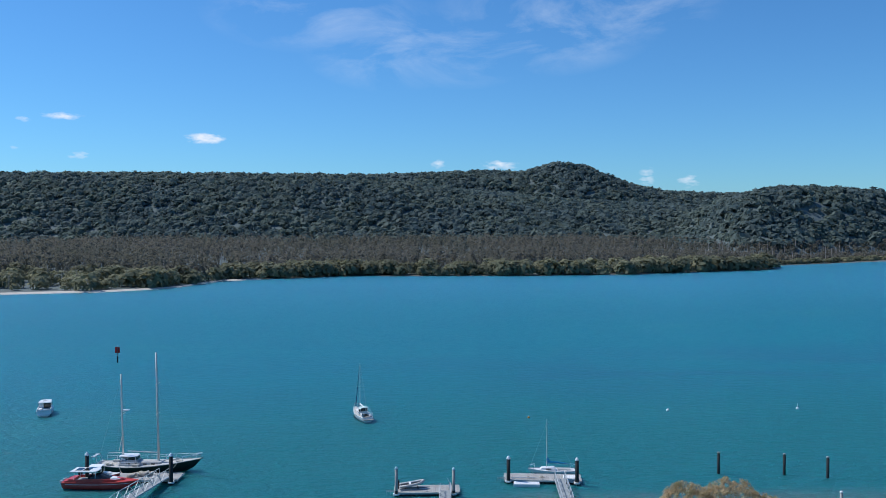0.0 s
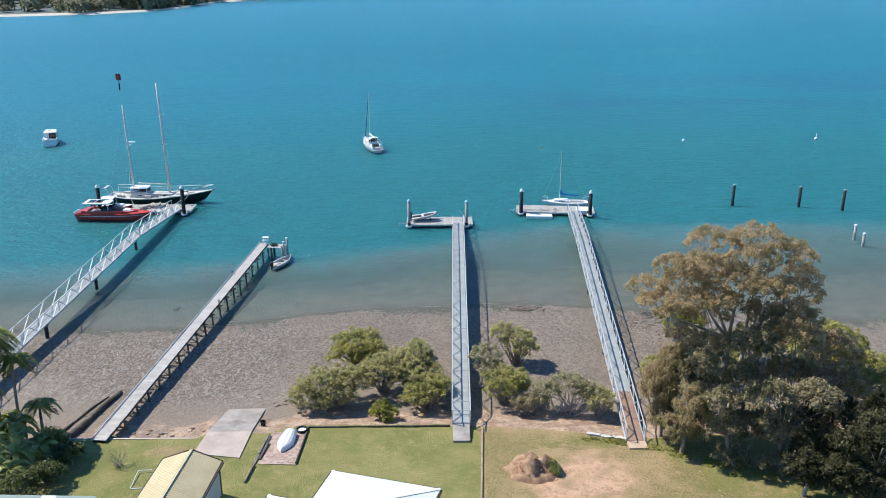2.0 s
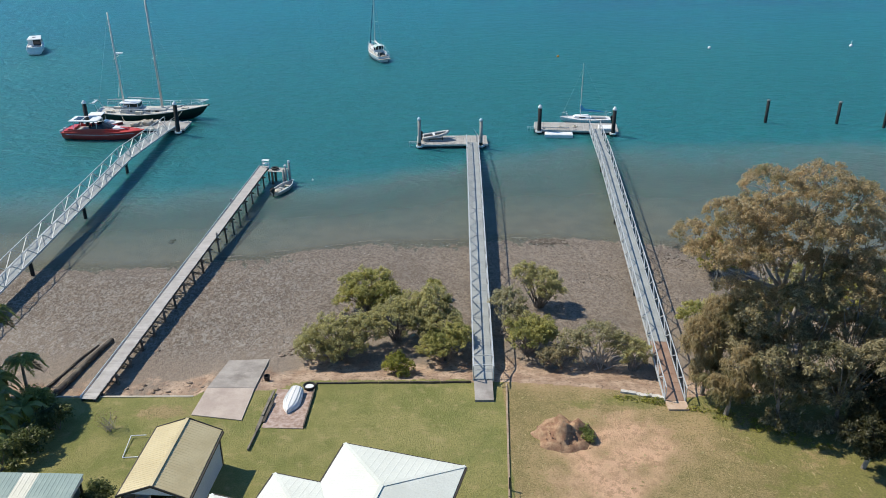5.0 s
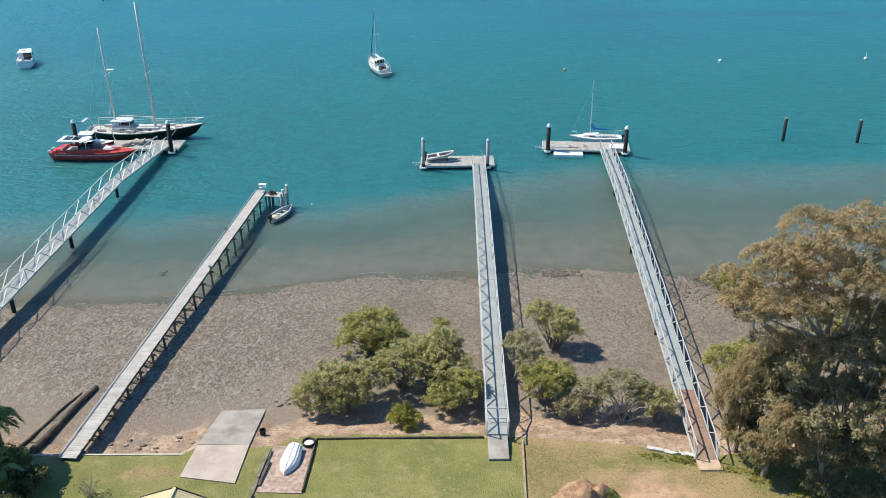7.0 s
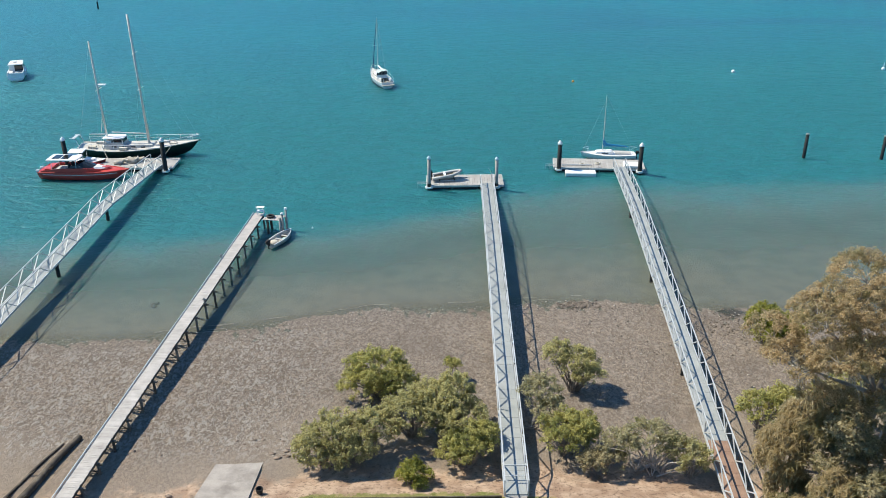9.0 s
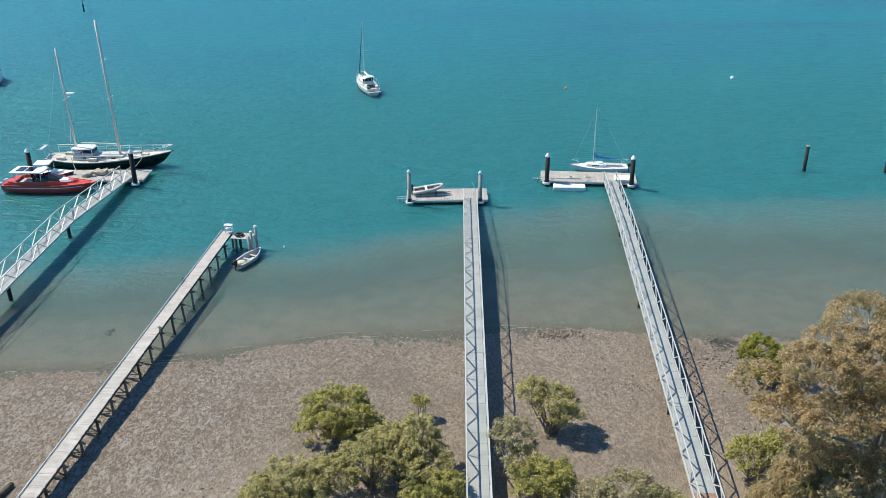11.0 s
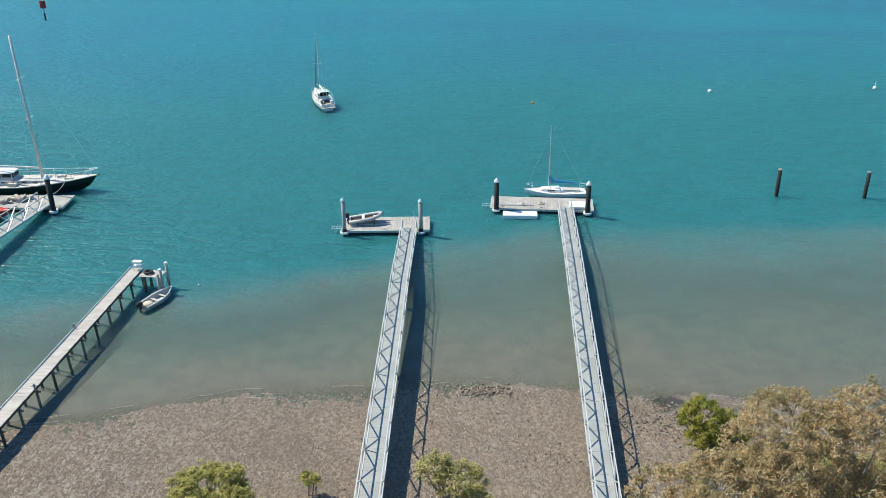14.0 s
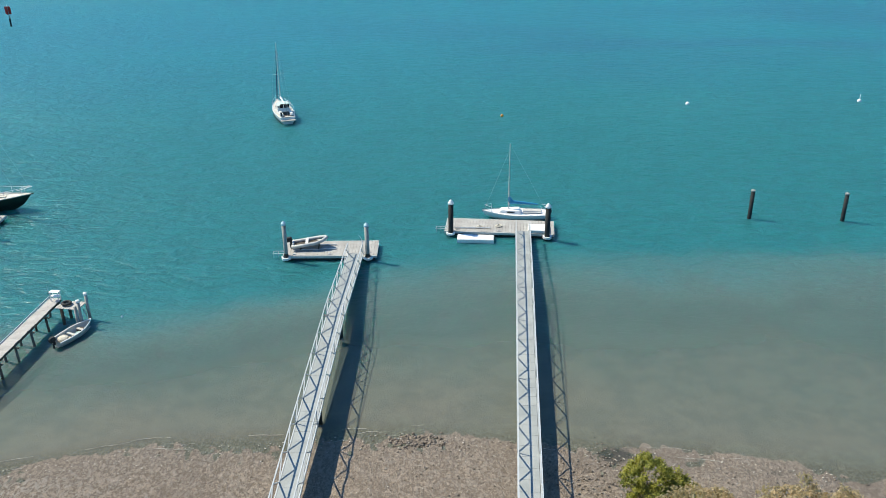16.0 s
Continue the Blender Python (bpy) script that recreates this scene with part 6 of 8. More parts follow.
def slope(name, a, b, depth, pitch, mat, parent, hip_a=True, hip_b=True, ribs=0.3, z=0.0, edge=None, rib_h=0.018):
    """One roof slope over the eave a to b (x, y), rising to its left by depth; hips cut 45 degrees in plan."""
    a, b = Vector((*a, z)), Vector((*b, z))
    x = (b - a).normalized()
    y = Vector((-x.y, x.x, 0))
    L, t = (b - a).length, math.tan(radians(pitch))
    if hip_a and hip_b:
        depth = min(depth, L / 2)

    def run(s):
        r = depth
        if hip_a:
            r = min(r, s)
        if hip_b:
            r = min(r, L - s)
        return r

    def at(s, d, h=0.0):
        return a + x * s + y * d + Vector((0, 0, d * t + h))

    # one sheet with its ribs folded in
    g = Geo()
    stops = []
    n = max(1, int(L / ribs))
    for i in range(n):
        s0 = L * i / n
        w = L / n
        stops += [(s0 + 0.02, 0.0), (s0 + w * 0.5 - 0.035, 0.0), (s0 + w * 0.5 - 0.018, rib_h), (s0 + w * 0.5 + 0.018, rib_h), (s0 + w * 0.5 + 0.035, 0.0), (s0 + w - 0.02, 0.0)]
    stops = [(0.0, 0.0)] + stops + [(L, 0.0)]
    vs = []
    for s, h in stops:
        r = max(run(s), 0.003)
        vs += [at(s, 0, h), at(s, r, h), at(s, 0, -0.05), at(s, r, -0.05)]
    fs = []
    for i in range(len(stops) - 1):
        p, q = i * 4, i * 4 + 4
        fs += [(p, q, q + 1, p + 1), (p + 2, p + 3, q + 3, q + 2), (p, p + 2, q + 2, q), (p + 1, q + 1, q + 3, p + 3)]
    e4 = (len(stops) - 1) * 4
    fs += [(0, 1, 3, 2), (e4, e4 + 2, e4 + 3, e4 + 1)]
    g.add(vs, fs)
    ob = part(name, g, mat, parent)
    e = Geo()
    e.bar(at(0, -0.05, -0.09), at(L, -0.05, -0.09), 0.11, 0.13)
    part("gutter", e, edge or mat, ob)
    return ob


def caps(parent, lines, mat, w=0.2):
    for p, q in lines:
        g = Geo()
        g.bar(Vector(p) - Vector((0, 0, 0.018)), Vector(q) - Vector((0, 0, 0.018)), w, 0.016)
        part("ridge_cap", g, mat, parent)


def hip_roof(parent, u0, u1, v0, v1, z, pitch, mat, open_front=False, edge=None, ribs=0.38):
    """Four slopes over a rectangle; with open_front the ridge runs on to the front edge."""
    t = math.tan(radians(pitch))
    if open_front:
        d = (u1 - u0) / 2
        slope("roof_slope", (u1, v0), (u1, v1), d, pitch, mat, parent, False, True, ribs, z, edge, 0.008)
        slope("roof_slope", (u1, v1), (u0, v1), d, pitch, mat, parent, True, True, ribs, z, edge, 0.008)
        slope("roof_slope", (u0, v1), (u0, v0), d, pitch, mat, parent, True, False, ribs, z, edge, 0.008)
        um = (u0 + u1) / 2
        caps(parent, [((u0, v1, z + 0.03), (um, v1 - d, z + d * t + 0.04)), ((u1, v1, z + 0.03), (um, v1 - d, z + d * t + 0.04)), ((um, v1 - d, z + d * t + 0.05), (um, v0, z + d * t + 0.05))], mat)
        return
    d = min(u1 - u0, v1 - v0) / 2
    slope("roof_slope", (u0, v0), (u1, v0), d, pitch, mat, parent, True, True, ribs, z, edge, 0.008)
    slope("roof_slope", (u1, v0), (u1, v1), d, pitch, mat, parent, True, True, ribs, z, edge, 0.008)
    slope("roof_slope", (u1, v1), (u0, v1), d, pitch, mat, parent, True, True, ribs, z, edge, 0.008)
    slope("roof_slope", (u0, v1), (u0, v0), d, pitch, mat, parent, True, True, ribs, z, edge, 0.008)
    h = z + d * t + 0.04
    lines = [((u0, v0, z + 0.03), (u0 + d, v0 + d, h)), ((u1, v0, z + 0.03), (u1 - d, v0 + d, h)), ((u1, v1, z + 0.03), (u1 - d, v1 - d, h)), ((u0, v1, z + 0.03), (u0 + d, v1 - d, h))]
    lines.append(((u0 + d, v0 + d, h), (u1 - d, v1 - d, h)))
    caps(parent, lines, mat)


# white-roofed house
house = thing("house", (-11.58, 9.78, 1.95), "low house under several white metal hip roofs", "house", yaw=-16.4)
HIGH = 4.3


def up_u(u):
    """The upper storey is drawn in round a point south-east of the house."""
    return 22.51 + (u - 22.51) * 0.964


def up_v(v):
    return -32.65 + (v + 32.65) * 0.964


for u0, u1, v0, v1, h in ((up_u(0.5), up_u(8.7), -12.0, up_v(-0.5), HIGH - 0.1), (2.4, 13.2, -12.0, 2.4, 2.35), (5.0, 10.8, 2.0, 5.6, 2.35)):
    g = Geo()
    for c, s in ((((u0 + u1) / 2, v0, h / 2 - 0.2), (u1 - u0, 0.15, h + 0.4)), (((u0 + u1) / 2, v1, h / 2 - 0.2), (u1 - u0, 0.15, h + 0.4)),
                 ((u0, (v0 + v1) / 2, h / 2 - 0.2), (0.15, v1 - v0 - 0.15, h + 0.4)), ((u1, (v0 + v1) / 2, h / 2 - 0.2), (0.15, v1 - v0 - 0.15, h + 0.4))):
        g.box(c, s)
    part("wall", g, M_WALL, house)
hip_roof(house, 1.9, 13.7, -10.0, 2.89, 2.45, 8, M_ROOF_W, edge=M_TRIM_DK)
hip_roof(house, 4.5, 11.3, -1.0, 6.15, 2.45, 12.5, M_ROOF_W, open_front=True, edge=M_TRIM_DK)
hip_roof(house, up_u(0.0), up_u(9.2), up_v(-5.2), up_v(0.0), HIGH, 16, M_ROOF_W, edge=M_TRIM_DK)
t16, half = math.tan(radians(16)), 2.3 * 0.964
slope("roof_slope", (up_u(6.8), -13.0), (up_u(6.8), up_v(-2.6)), half, 16, M_ROOF_W, house, False, False, 0.38, HIGH, M_TRIM_DK, 0.008)
slope("roof_slope", (up_u(2.2), up_v(-2.6)), (up_u(2.2), -13.0), half, 16, M_ROOF_W, house, False, False, 0.38, HIGH, M_TRIM_DK, 0.008)
slope("roof_slope", (up_u(9.2), -13.0), (up_u(9.2), up_v(-2.6)), 2.2 * 0.964, 16, M_ROOF_W, house, False, False, 0.38, HIGH + 0.012, M_TRIM_DK, 0.008)
caps(house, [((up_u(4.5), up_v(-2.4), HIGH + half * t16 + 0.05), (up_u(4.5), -13, HIGH + half * t16 + 0.05)), ((up_u(7.0), up_v(-2.4), HIGH + 2.2 * 0.964 * t16 + 0.05), (up_u(7.0), -13, HIGH + 2.2 * 0.964 * t16 + 0.05))], M_ROOF_W)
ant = part("aerial", Geo().rod((up_u(8.75), up_v(-0.35), HIGH + 0.1), (up_u(8.75), up_v(-0.35), HIGH + 1.1), 0.03, 0.03, 6), M_GALV, house, "thin roof aerial")
part("aerial_arm", Geo().bar((up_u(8.75), up_v(-0.75), HIGH + 1.05), (up_u(8.75), up_v(0.05), HIGH + 1.05), 0.03), M_GALV, ant)

# boat shed with a cream gable roof
shed = thing("boat_shed", (-14.72, 13.45, 1.75), "white shed with a ribbed cream gable roof and open end", "shed", yaw=-4.2)
hw, hl, eh = 1.78, 2.68, 2.28
for s in (-1, 1):
    part("side_wall", Geo().box((s * (hw - 0.12), 0, eh / 2 - 0.15), (0.08, hl * 2 - 0.1, eh + 0.3)), M_WALL, shed)
g = Geo()
g.slab([(-hw + 0.16, hl - 0.12), (hw - 0.16, hl - 0.12), (hw - 0.16, hl - 0.04), (-hw + 0.16, hl - 0.04)], -0.3, eh)
part("back_wall", g, M_WALL, shed)
for s in (-1, 1):
    g = Geo()
    y = s * (hl - 0.08)
    g.add([(-hw + 0.1, y - 0.04, eh), (hw - 0.1, y - 0.04, eh), (0, y - 0.04, eh + 0.66), (-hw + 0.1, y + 0.04, eh), (hw - 0.1, y + 0.04, eh), (0, y + 0.04, eh + 0.66)],
          [(0, 1, 2), (5, 4, 3), (0, 3, 4, 1), (1, 4, 5, 2), (2, 5, 3, 0)])
    part("gable", g, M_WALL, shed)
slope("roof_slope", (hw + 0.1, -hl - 0.1), (hw + 0.1, hl + 0.1), hw + 0.1, 21, M_ROOF_Y, shed, False, False, 0.19, eh - 0.03, M_TRIM_DK)
slope("roof_slope", (-hw - 0.1, hl + 0.1), (-hw - 0.1, -hl - 0.1), hw + 0.1, 21, M_ROOF_Y, shed, False, False, 0.19, eh - 0.03, M_TRIM_DK)
rz = eh - 0.03 + (hw + 0.1) * math.tan(radians(21)) + 0.06
caps(shed, [((0, -hl - 0.1, rz), (0, hl + 0.1, rz))], M_ROOF_Y, 0.18)
for s in (-1, 1):
    for e in (-1, 1):
        part("corner_post", Geo().box((s * (hw - 0.1), e * (hl - 0.05), eh / 2 - 0.15), (0.12, 0.12, eh + 0.3)), M_TRIM_DK, shed)
    for e in (-1, 1):
        part("barge_board", Geo().bar((0, e * (hl + 0.12), rz - 0.06), (s * (hw + 0.14), e * (hl + 0.12), eh - 0.07), 0.04, 0.13), M_TRIM_DK, shed)
part("floor", Geo().box((0, 0, -0.02), (hw * 2 - 0.4, hl * 2 - 0.3, 0.1)), M_DIRT, shed, "red dirt floor")
part("door_panel", Geo().box((-1.0, -hl + 0.05, 1.0), (1.0, 0.08, 1.9)), M_WALL, shed, "white door panel")
frz = thing("upright_freezer", (-15.75, 11.15, 1.8), "white upright cabinet inside the shed's mouth", "cabinet", yaw=-4)
part("body", Geo().box((0, 0, 0.85), (0.75, 0.7, 1.7)), M_WHITE, frz)
part("handle", Geo().box((0.25, -0.37, 1.0), (0.05, 0.04, 0.4)), M_GALV, frz)
tray = thing("box_trailer", (-14.35, 11.55, 1.8), "low box trailer full of red soil in the shed", "trailer", yaw=-4)
part("load", Geo().box((0, 0, 0.45), (1.35, 1.6, 0.1)), M_DIRT, tray, "red soil")
for s in (-1, 1):
    part("side_board", Geo().box((s * 0.70, 0, 0.45), (0.06, 1.7, 0.35)), M_TIMBER, tray)
    part("end_board", Geo().box((0, s * 0.83, 0.45), (1.36, 0.06, 0.35)), M_PLANK, tray)
    part("wheel", Geo().rod((s * 0.74, -0.1, 0.22), (s * 0.9, -0.1, 0.22), 0.26, 0.26, 12), M_RUBBER, tray)

# green-roofed carport and the peach-roofed neighbour
car = thing("carport", (-24.0, 10.3, 1.9), "open carport under a blue-green sheet roof with a skylight strip", "carport", yaw=-2)
for x0, x1, m_ in ((-5.0, 1.75, M_ROOF_G), (1.75, 2.62, M_SKYLIGHT), (2.62, 4.95, M_ROOF_G)):
    slope("roof_sheet", (x0, -3.2), (x1 - 0.004, -3.2), 5.3, 4, m_, car, False, False, 0.22, 1.95, None, 0.010)
for x in (-4.8, 0.0, 4.75):
    for y in (-3.0, 1.9):
        part("post", Geo().box((x, y, 0.9), (0.1, 0.1, 2.3)), M_TRIM_DK, car)
part("back_wall", Geo().box((-0.1, 2.0, 1.0), (9.4, 0.08, 2.4)), M_ROOF_G, car)
part("roof_beam", Geo().box((4.85, -0.55, 2.05), (0.08, 5.2, 0.16)), M_GALV, car)
nb = thing("neighbour_house", (-22.2, 8.5, 1.95), "neighbouring house under a ribbed peach gable roof", "house", yaw=-18)
slope("roof_slope", (3.95, -14), (3.95, 0), 3.95, 18, M_ROOF_P, nb, False, False, 0.2, 2.1, M_TRIM_DK, 0.016)
slope("roof_slope", (-3.95, 0), (-3.95, -14), 3.95, 18, M_ROOF_P, nb, False, False, 0.2, 2.1, M_TRIM_DK, 0.016)
nz = 2.1 + 3.95 * math.tan(radians(18)) + 0.05
caps(nb, [((0, 0.05, nz), (0, -14, nz))], M_ROOF_P, 0.22)
for c, s in (((3.5, -7, 0.95), (0.15, 13.2, 2.5)), ((-3.5, -7, 0.95), (0.15, 13.2, 2.5)), ((0, -0.5, 0.95), (6.85, 0.15, 2.5)), ((0, -13.4, 0.95), (6.85, 0.15, 2.5))):
    part("wall", Geo().box(c, s), M_WALL, nb)
lean = thing("lean_to", (-19.8, 6.9, 1.95), "low lean-to with a blue-grey sheet roof", "shelter", yaw=-18)
slope("roof_sheet", (1.35, -3.4), (1.35, 2.3), 1.5, 8, M_ROOF_G, lean, False, False, 0.22, 1.35, None, 0.010)
for y in (-3.2, 0, 2.1):
    part("post", Geo().box((1.2, y, 0.6), (0.08, 0.08, 1.5)), M_TRIM_DK, lean)

# turquoise station wagon
M_TURQ = surf("turquoise_paint", (0.012, 0.27, 0.40), (0.02, 0.33, 0.46), 0.6, 0.25, 0.1, 0.02, 20)
wagon = thing("station_wagon", (-15.25, 6.2, 2.0), "turquoise station wagon parked on the drive", "car", yaw=-17)
g = Geo()
g.loft([[(-w, y, 0.32), (-w, y, z * 0.75), (-w * 0.95, y, z), (w * 0.95, y, z), (w, y, z * 0.75), (w, y, 0.32)] for y, z, w in ((2.2, 0.66, 0.70), (2.05, 0.82, 0.78), (1.2, 0.94, 0.82), (0.6, 0.98, 0.83), (-1.9, 0.98, 0.83), (-2.1, 0.92, 0.81), (-2.18, 0.7, 0.78))])
part("body", g, M_TURQ, wagon, smooth=False)
cab = part("cabin", Geo().loft([[(-w, y0, z), (w, y0, z), (w, y1, z), (-w, y1, z)] for y0, y1, z, w in ((-2.02, 1.05, 0.96, 0.79), (-1.75, 0.42, 1.40, 0.64), (-1.62, 0.28, 1.46, 0.57))]), M_TURQ, wagon)
part("windscreen", Geo().add([(-0.68, 0.99, 1.04), (0.68, 0.99, 1.04), (0.58, 0.52, 1.38), (-0.58, 0.52, 1.38), (-0.68, 1.02, 1.05), (0.68, 1.02, 1.05), (0.58, 0.55, 1.40), (-0.58, 0.55, 1.40)], [(3, 2, 1, 0), (4, 5, 6, 7), (0, 1, 5, 4), (1, 2, 6, 5), (2, 3, 7, 6), (3, 0, 4, 7)]), M_GLASS_DK, cab)
part("rear_window", Geo().add([(-0.62, -2.01, 1.04), (0.62, -2.01, 1.04), (0.54, -1.80, 1.36), (-0.54, -1.80, 1.36), (-0.62, -2.04, 1.05), (0.62, -2.04, 1.05), (0.54, -1.83, 1.38), (-0.54, -1.83, 1.38)], [(3, 2, 1, 0), (4, 5, 6, 7), (0, 1, 5, 4), (1, 2, 6, 5), (2, 3, 7, 6), (3, 0, 4, 7)]), M_GLASS_DK, cab)
for s in (-1, 1):
    for y, ln in ((0.1, 0.75), (-0.72, 0.7), (-1.42, 0.5)):
        part("side_window", Geo().bar((s * 0.775, y - ln / 2, 1.16), (s * 0.775, y + ln / 2, 1.16), 0.05, 0.30), M_GLASS_DK, cab)
    for y in (-1.4, 1.4):
        w = part("wheel", Geo().rod((s * 0.62, y, 0.31), (s * 0.84, y, 0.31), 0.31, 0.31, 14), M_RUBBER, wagon)
        part("rim", Geo().rod((s * 0.83, y, 0.31), (s * 0.855, y, 0.31), 0.18, 0.17, 10), M_GALV, w)
    part("headlight", Geo().box((s * 0.56, 2.19, 0.62), (0.26, 0.05, 0.13)), M_CAP, wagon)
    part("tail_light", Geo().box((s * 0.66, -2.17, 0.72), (0.16, 0.05, 0.2)), M_HULL_RED, wagon)
    part("mirror", Geo().box((s * 0.90, 0.75, 1.05), (0.16, 0.08, 0.12)), M_TURQ, wagon)
part("bumper", Geo().box((0, -2.22, 0.45), (1.5, 0.1, 0.16)), M_RUBBER, wagon)
part("bumper", Geo().box((0, 2.22, 0.42), (1.4, 0.1, 0.16)), M_RUBBER, wagon)
part("roof_rack", Geo().bar((-0.45, -1.4, 1.5), (-0.45, 0.1, 1.5), 0.04), M_GALV, wagon)
part("roof_rack", Geo().bar((0.45, -1.4, 1.5), (0.45, 0.1, 1.5), 0.04), M_GALV, wagon)
g = Geo()
g.slab([(-16.3, 10.75), (-15.0, 10.7), (-15.4, 5.0), (-16.9, 5.0)], 1.85, [1.965, 1.965, 2.12, 2.12])
tagged(part("driveway", g, surf("brown_drive", (0.26, 0.20, 0.155), (0.38, 0.31, 0.25), 0.9, 0.92, 0, 0.5, 14, stain=(0.18, 0.15, 0.11))), "worn concrete driveway strip before the shed", "driveway", kind="structure")


# ---- the foreshore ----
g = Geo()
g.slab([(-16.0, 20.9), (-12.7, 20.3), (-12.6, 23.9), (-15.75, 23.9)], 0.2, [1.44, 1.46, 1.32, 1.32])
ramp = tagged(part("boat_ramp", g, surf("pinkish_concrete", (0.40, 0.33, 0.29), (0.50, 0.43, 0.38), 0.8, 0.9, 0, 0.3, 16, stain=(0.30, 0.25, 0.22))), "sloping concrete boat ramp, its lower slab darker and wet", "boat ramp", kind="structure")
g = Geo()
g.slab([(-15.75, 23.95), (-12.6, 23.95), (-12.55, 29.1), (-15.35, 29.0)], -0.1, [1.31, 1.31, 0.36, 0.36])
part("lower_slab", g, surf("damp_concrete", (0.28, 0.255, 0.235), (0.39, 0.36, 0.33), 0.9, 0.85, 0, 0.3, 16, stain=(0.17, 0.15, 0.135)), ramp, "dark damp lower slab")
g = Geo()
for i in range(11):
    x0 = -60 + i * 3.96
    g.box((x0 + 1.98, 23.12, 0.80), (3.95, 0.13, 0.92))
tagged(part("sea_wall", g, surf("pale_wall_block", (0.44, 0.40, 0.34), (0.54, 0.50, 0.43), 1.0, 0.9, 0, 0.3, 18)), "low pale masonry sea wall along the lawn", "wall", kind="structure")
g = Geo()
for i in range(5):
    x0, x1 = -8.6 + i * 2.06, -8.6 + (i + 1) * 2.06
    g.bar((x0, 24.42 + 0.02 * i, 1.22), (x1 - 0.02, 24.44 + 0.02 * i, 1.22), 0.08, 0.28)
g.bar((-8.6, 24.4, 1.25), (-8.75, 19.5, 1.5), 0.08, 0.22)
tagged(part("lawn_edging", g, M_TIMBER), "dark timber sleeper edging round the lawn", "edging", kind="structure")
g = Geo()
for i in range(8):
    g.bar((4.0 - i * 0.1, 24.3 - i * 1.9, 1.24 + i * 0.10), (3.9 - i * 0.1, 22.45 - i * 1.9, 1.34 + i * 0.10), 0.11, 0.16)
tagged(part("boundary_edging", g, surf("tan_timber", (0.30, 0.22, 0.15), (0.42, 0.33, 0.24), 1.3, 0.85, 0, 0.4, 30)), "weathered timber boundary edging between two lawns", "edging", kind="structure")
fence = thing("boundary_fence", (3.45, 13.6, 1.75), "dark low wire fence along the boundary", "fence")
for i in range(6):
    part("post", Geo().box((-0.05 * i * 1.8, -1.8 * i, 0.4), (0.08, 0.08, 1.0)), M_TRIM_DK, fence)
for z in (0.35, 0.8):
    part("rail", Geo().bar((0, 0, z), (-0.45, -9, z + 0.4), 0.015), M_TRIM_DK, fence)
# mulch pad with the upturned dinghy
g = Geo()
g.slab([(-11.3, 19.5), (-8.75, 19.4), (-8.6, 23.6), (-11.1, 23.8)], 0.9, [1.50, 1.50, 1.29, 1.29])
tagged(part("mulch_pad", g, surf("pale_mulch", (0.28, 0.19, 0.15), (0.50, 0.40, 0.36), 3.5, 0.95, 0, 0.8, 14)), "rough pad of pale bark mulch and shells", "pad", kind="structure")
up = thing("upturned_dinghy", (-9.85, 22.2, 1.38), "white clinker dinghy lying upside down on mulch", "dinghy", yaw=-96)
rings = []
for i in range(13):
    s = i / 12
    w = 0.56 * (0.78 + 0.22 * math.sin(min(1, s / 0.5) * math.pi / 2)) if s < 0.5 else 0.56 * (1 - ((s - 0.5) / 0.5) ** 2.2) + 0.01
    h = 0.44 * (1 - 0.25 * s ** 3)
    rings.append([(-1.25 + 2.5 * s, w * math.cos(a), max(0, h * math.sin(a) ** 0.7)) for a in [math.pi * j / 10 for j in range(11)]])
g = Geo().loft(rings, False, False)
g.add(rings[0], [tuple(range(11))])
part("hull", g, M_WHITE, up, smooth=True)
for a in (0.25, 0.45, 0.65, 1.0, 1.35, 1.55, 1.75):
    aa = a * math.pi / 2
    part("strake", Geo().path([(r[0][0], (r[0][1]) * math.cos(aa) * 1.01, (0.45 * (1 - 0.25 * (i / 12) ** 3)) * max(0.01, math.sin(aa)) ** 0.7 + 0.01) for i, r in enumerate(rings[:12])], 0.018, 0.012, 4), M_CAP, up)
dr = thing("steel_drum_lid", (-9.0, 23.95, 1.28), "shallow grey tub lying by the edging", "tub")
part("rim", Geo().loft([[(q * math.cos(k * math.tau / 14), q * math.sin(k * math.tau / 14), h) for k in range(14)] for q, h in ((0.36, 0), (0.42, 0.2), (0.36, 0.22), (0.28, 0.08))]), M_RUBBER, dr)
part("base", Geo().rod((0, 0, 0.02), (0, 0, 0.1), 0.3, 0.3, 12), M_CAP, dr)
for i, (x, y0, y1, w) in enumerate(((-11.45, 19.3, 22.6, 0.2), (-11.2, 20.0, 22.2, 0.16), (-11.35, 20.6, 23.3, 0.14), (-11.6, 17.2, 19.3, 0.09))):
    tm = thing("timber_length", (x, (y0 + y1) / 2, 1.38 + (0.1 if i == 3 else 0)), "loose weathered timber length on the ground", "timber", "loose timbers", yaw=-4)
    part("beam", Geo().bar((0, (y0 - y1) / 2, 0.08 + 0.04 * i), (0.04, (y1 - y0) / 2, 0.1), w, 0.14), M_TIMBER if i == 1 else M_BRACE, tm)
pot = thing("black_bucket", (-12.1, 25.4, 0.85), "small black bucket beside the ramp", "bucket")
part("pail", Geo().loft([[(q * math.cos(k * math.tau / 10), q * math.sin(k * math.tau / 10), h) for k in range(10)] for q, h in ((0.16, 0), (0.22, 0.4), (0.19, 0.4), (0.14, 0.1))]), M_RUBBER, pot)
gf_ = thing("goal_frame", (-18.6, 17.6, 1.6), "white pipe frame lying on the lawn", "frame", yaw=4)
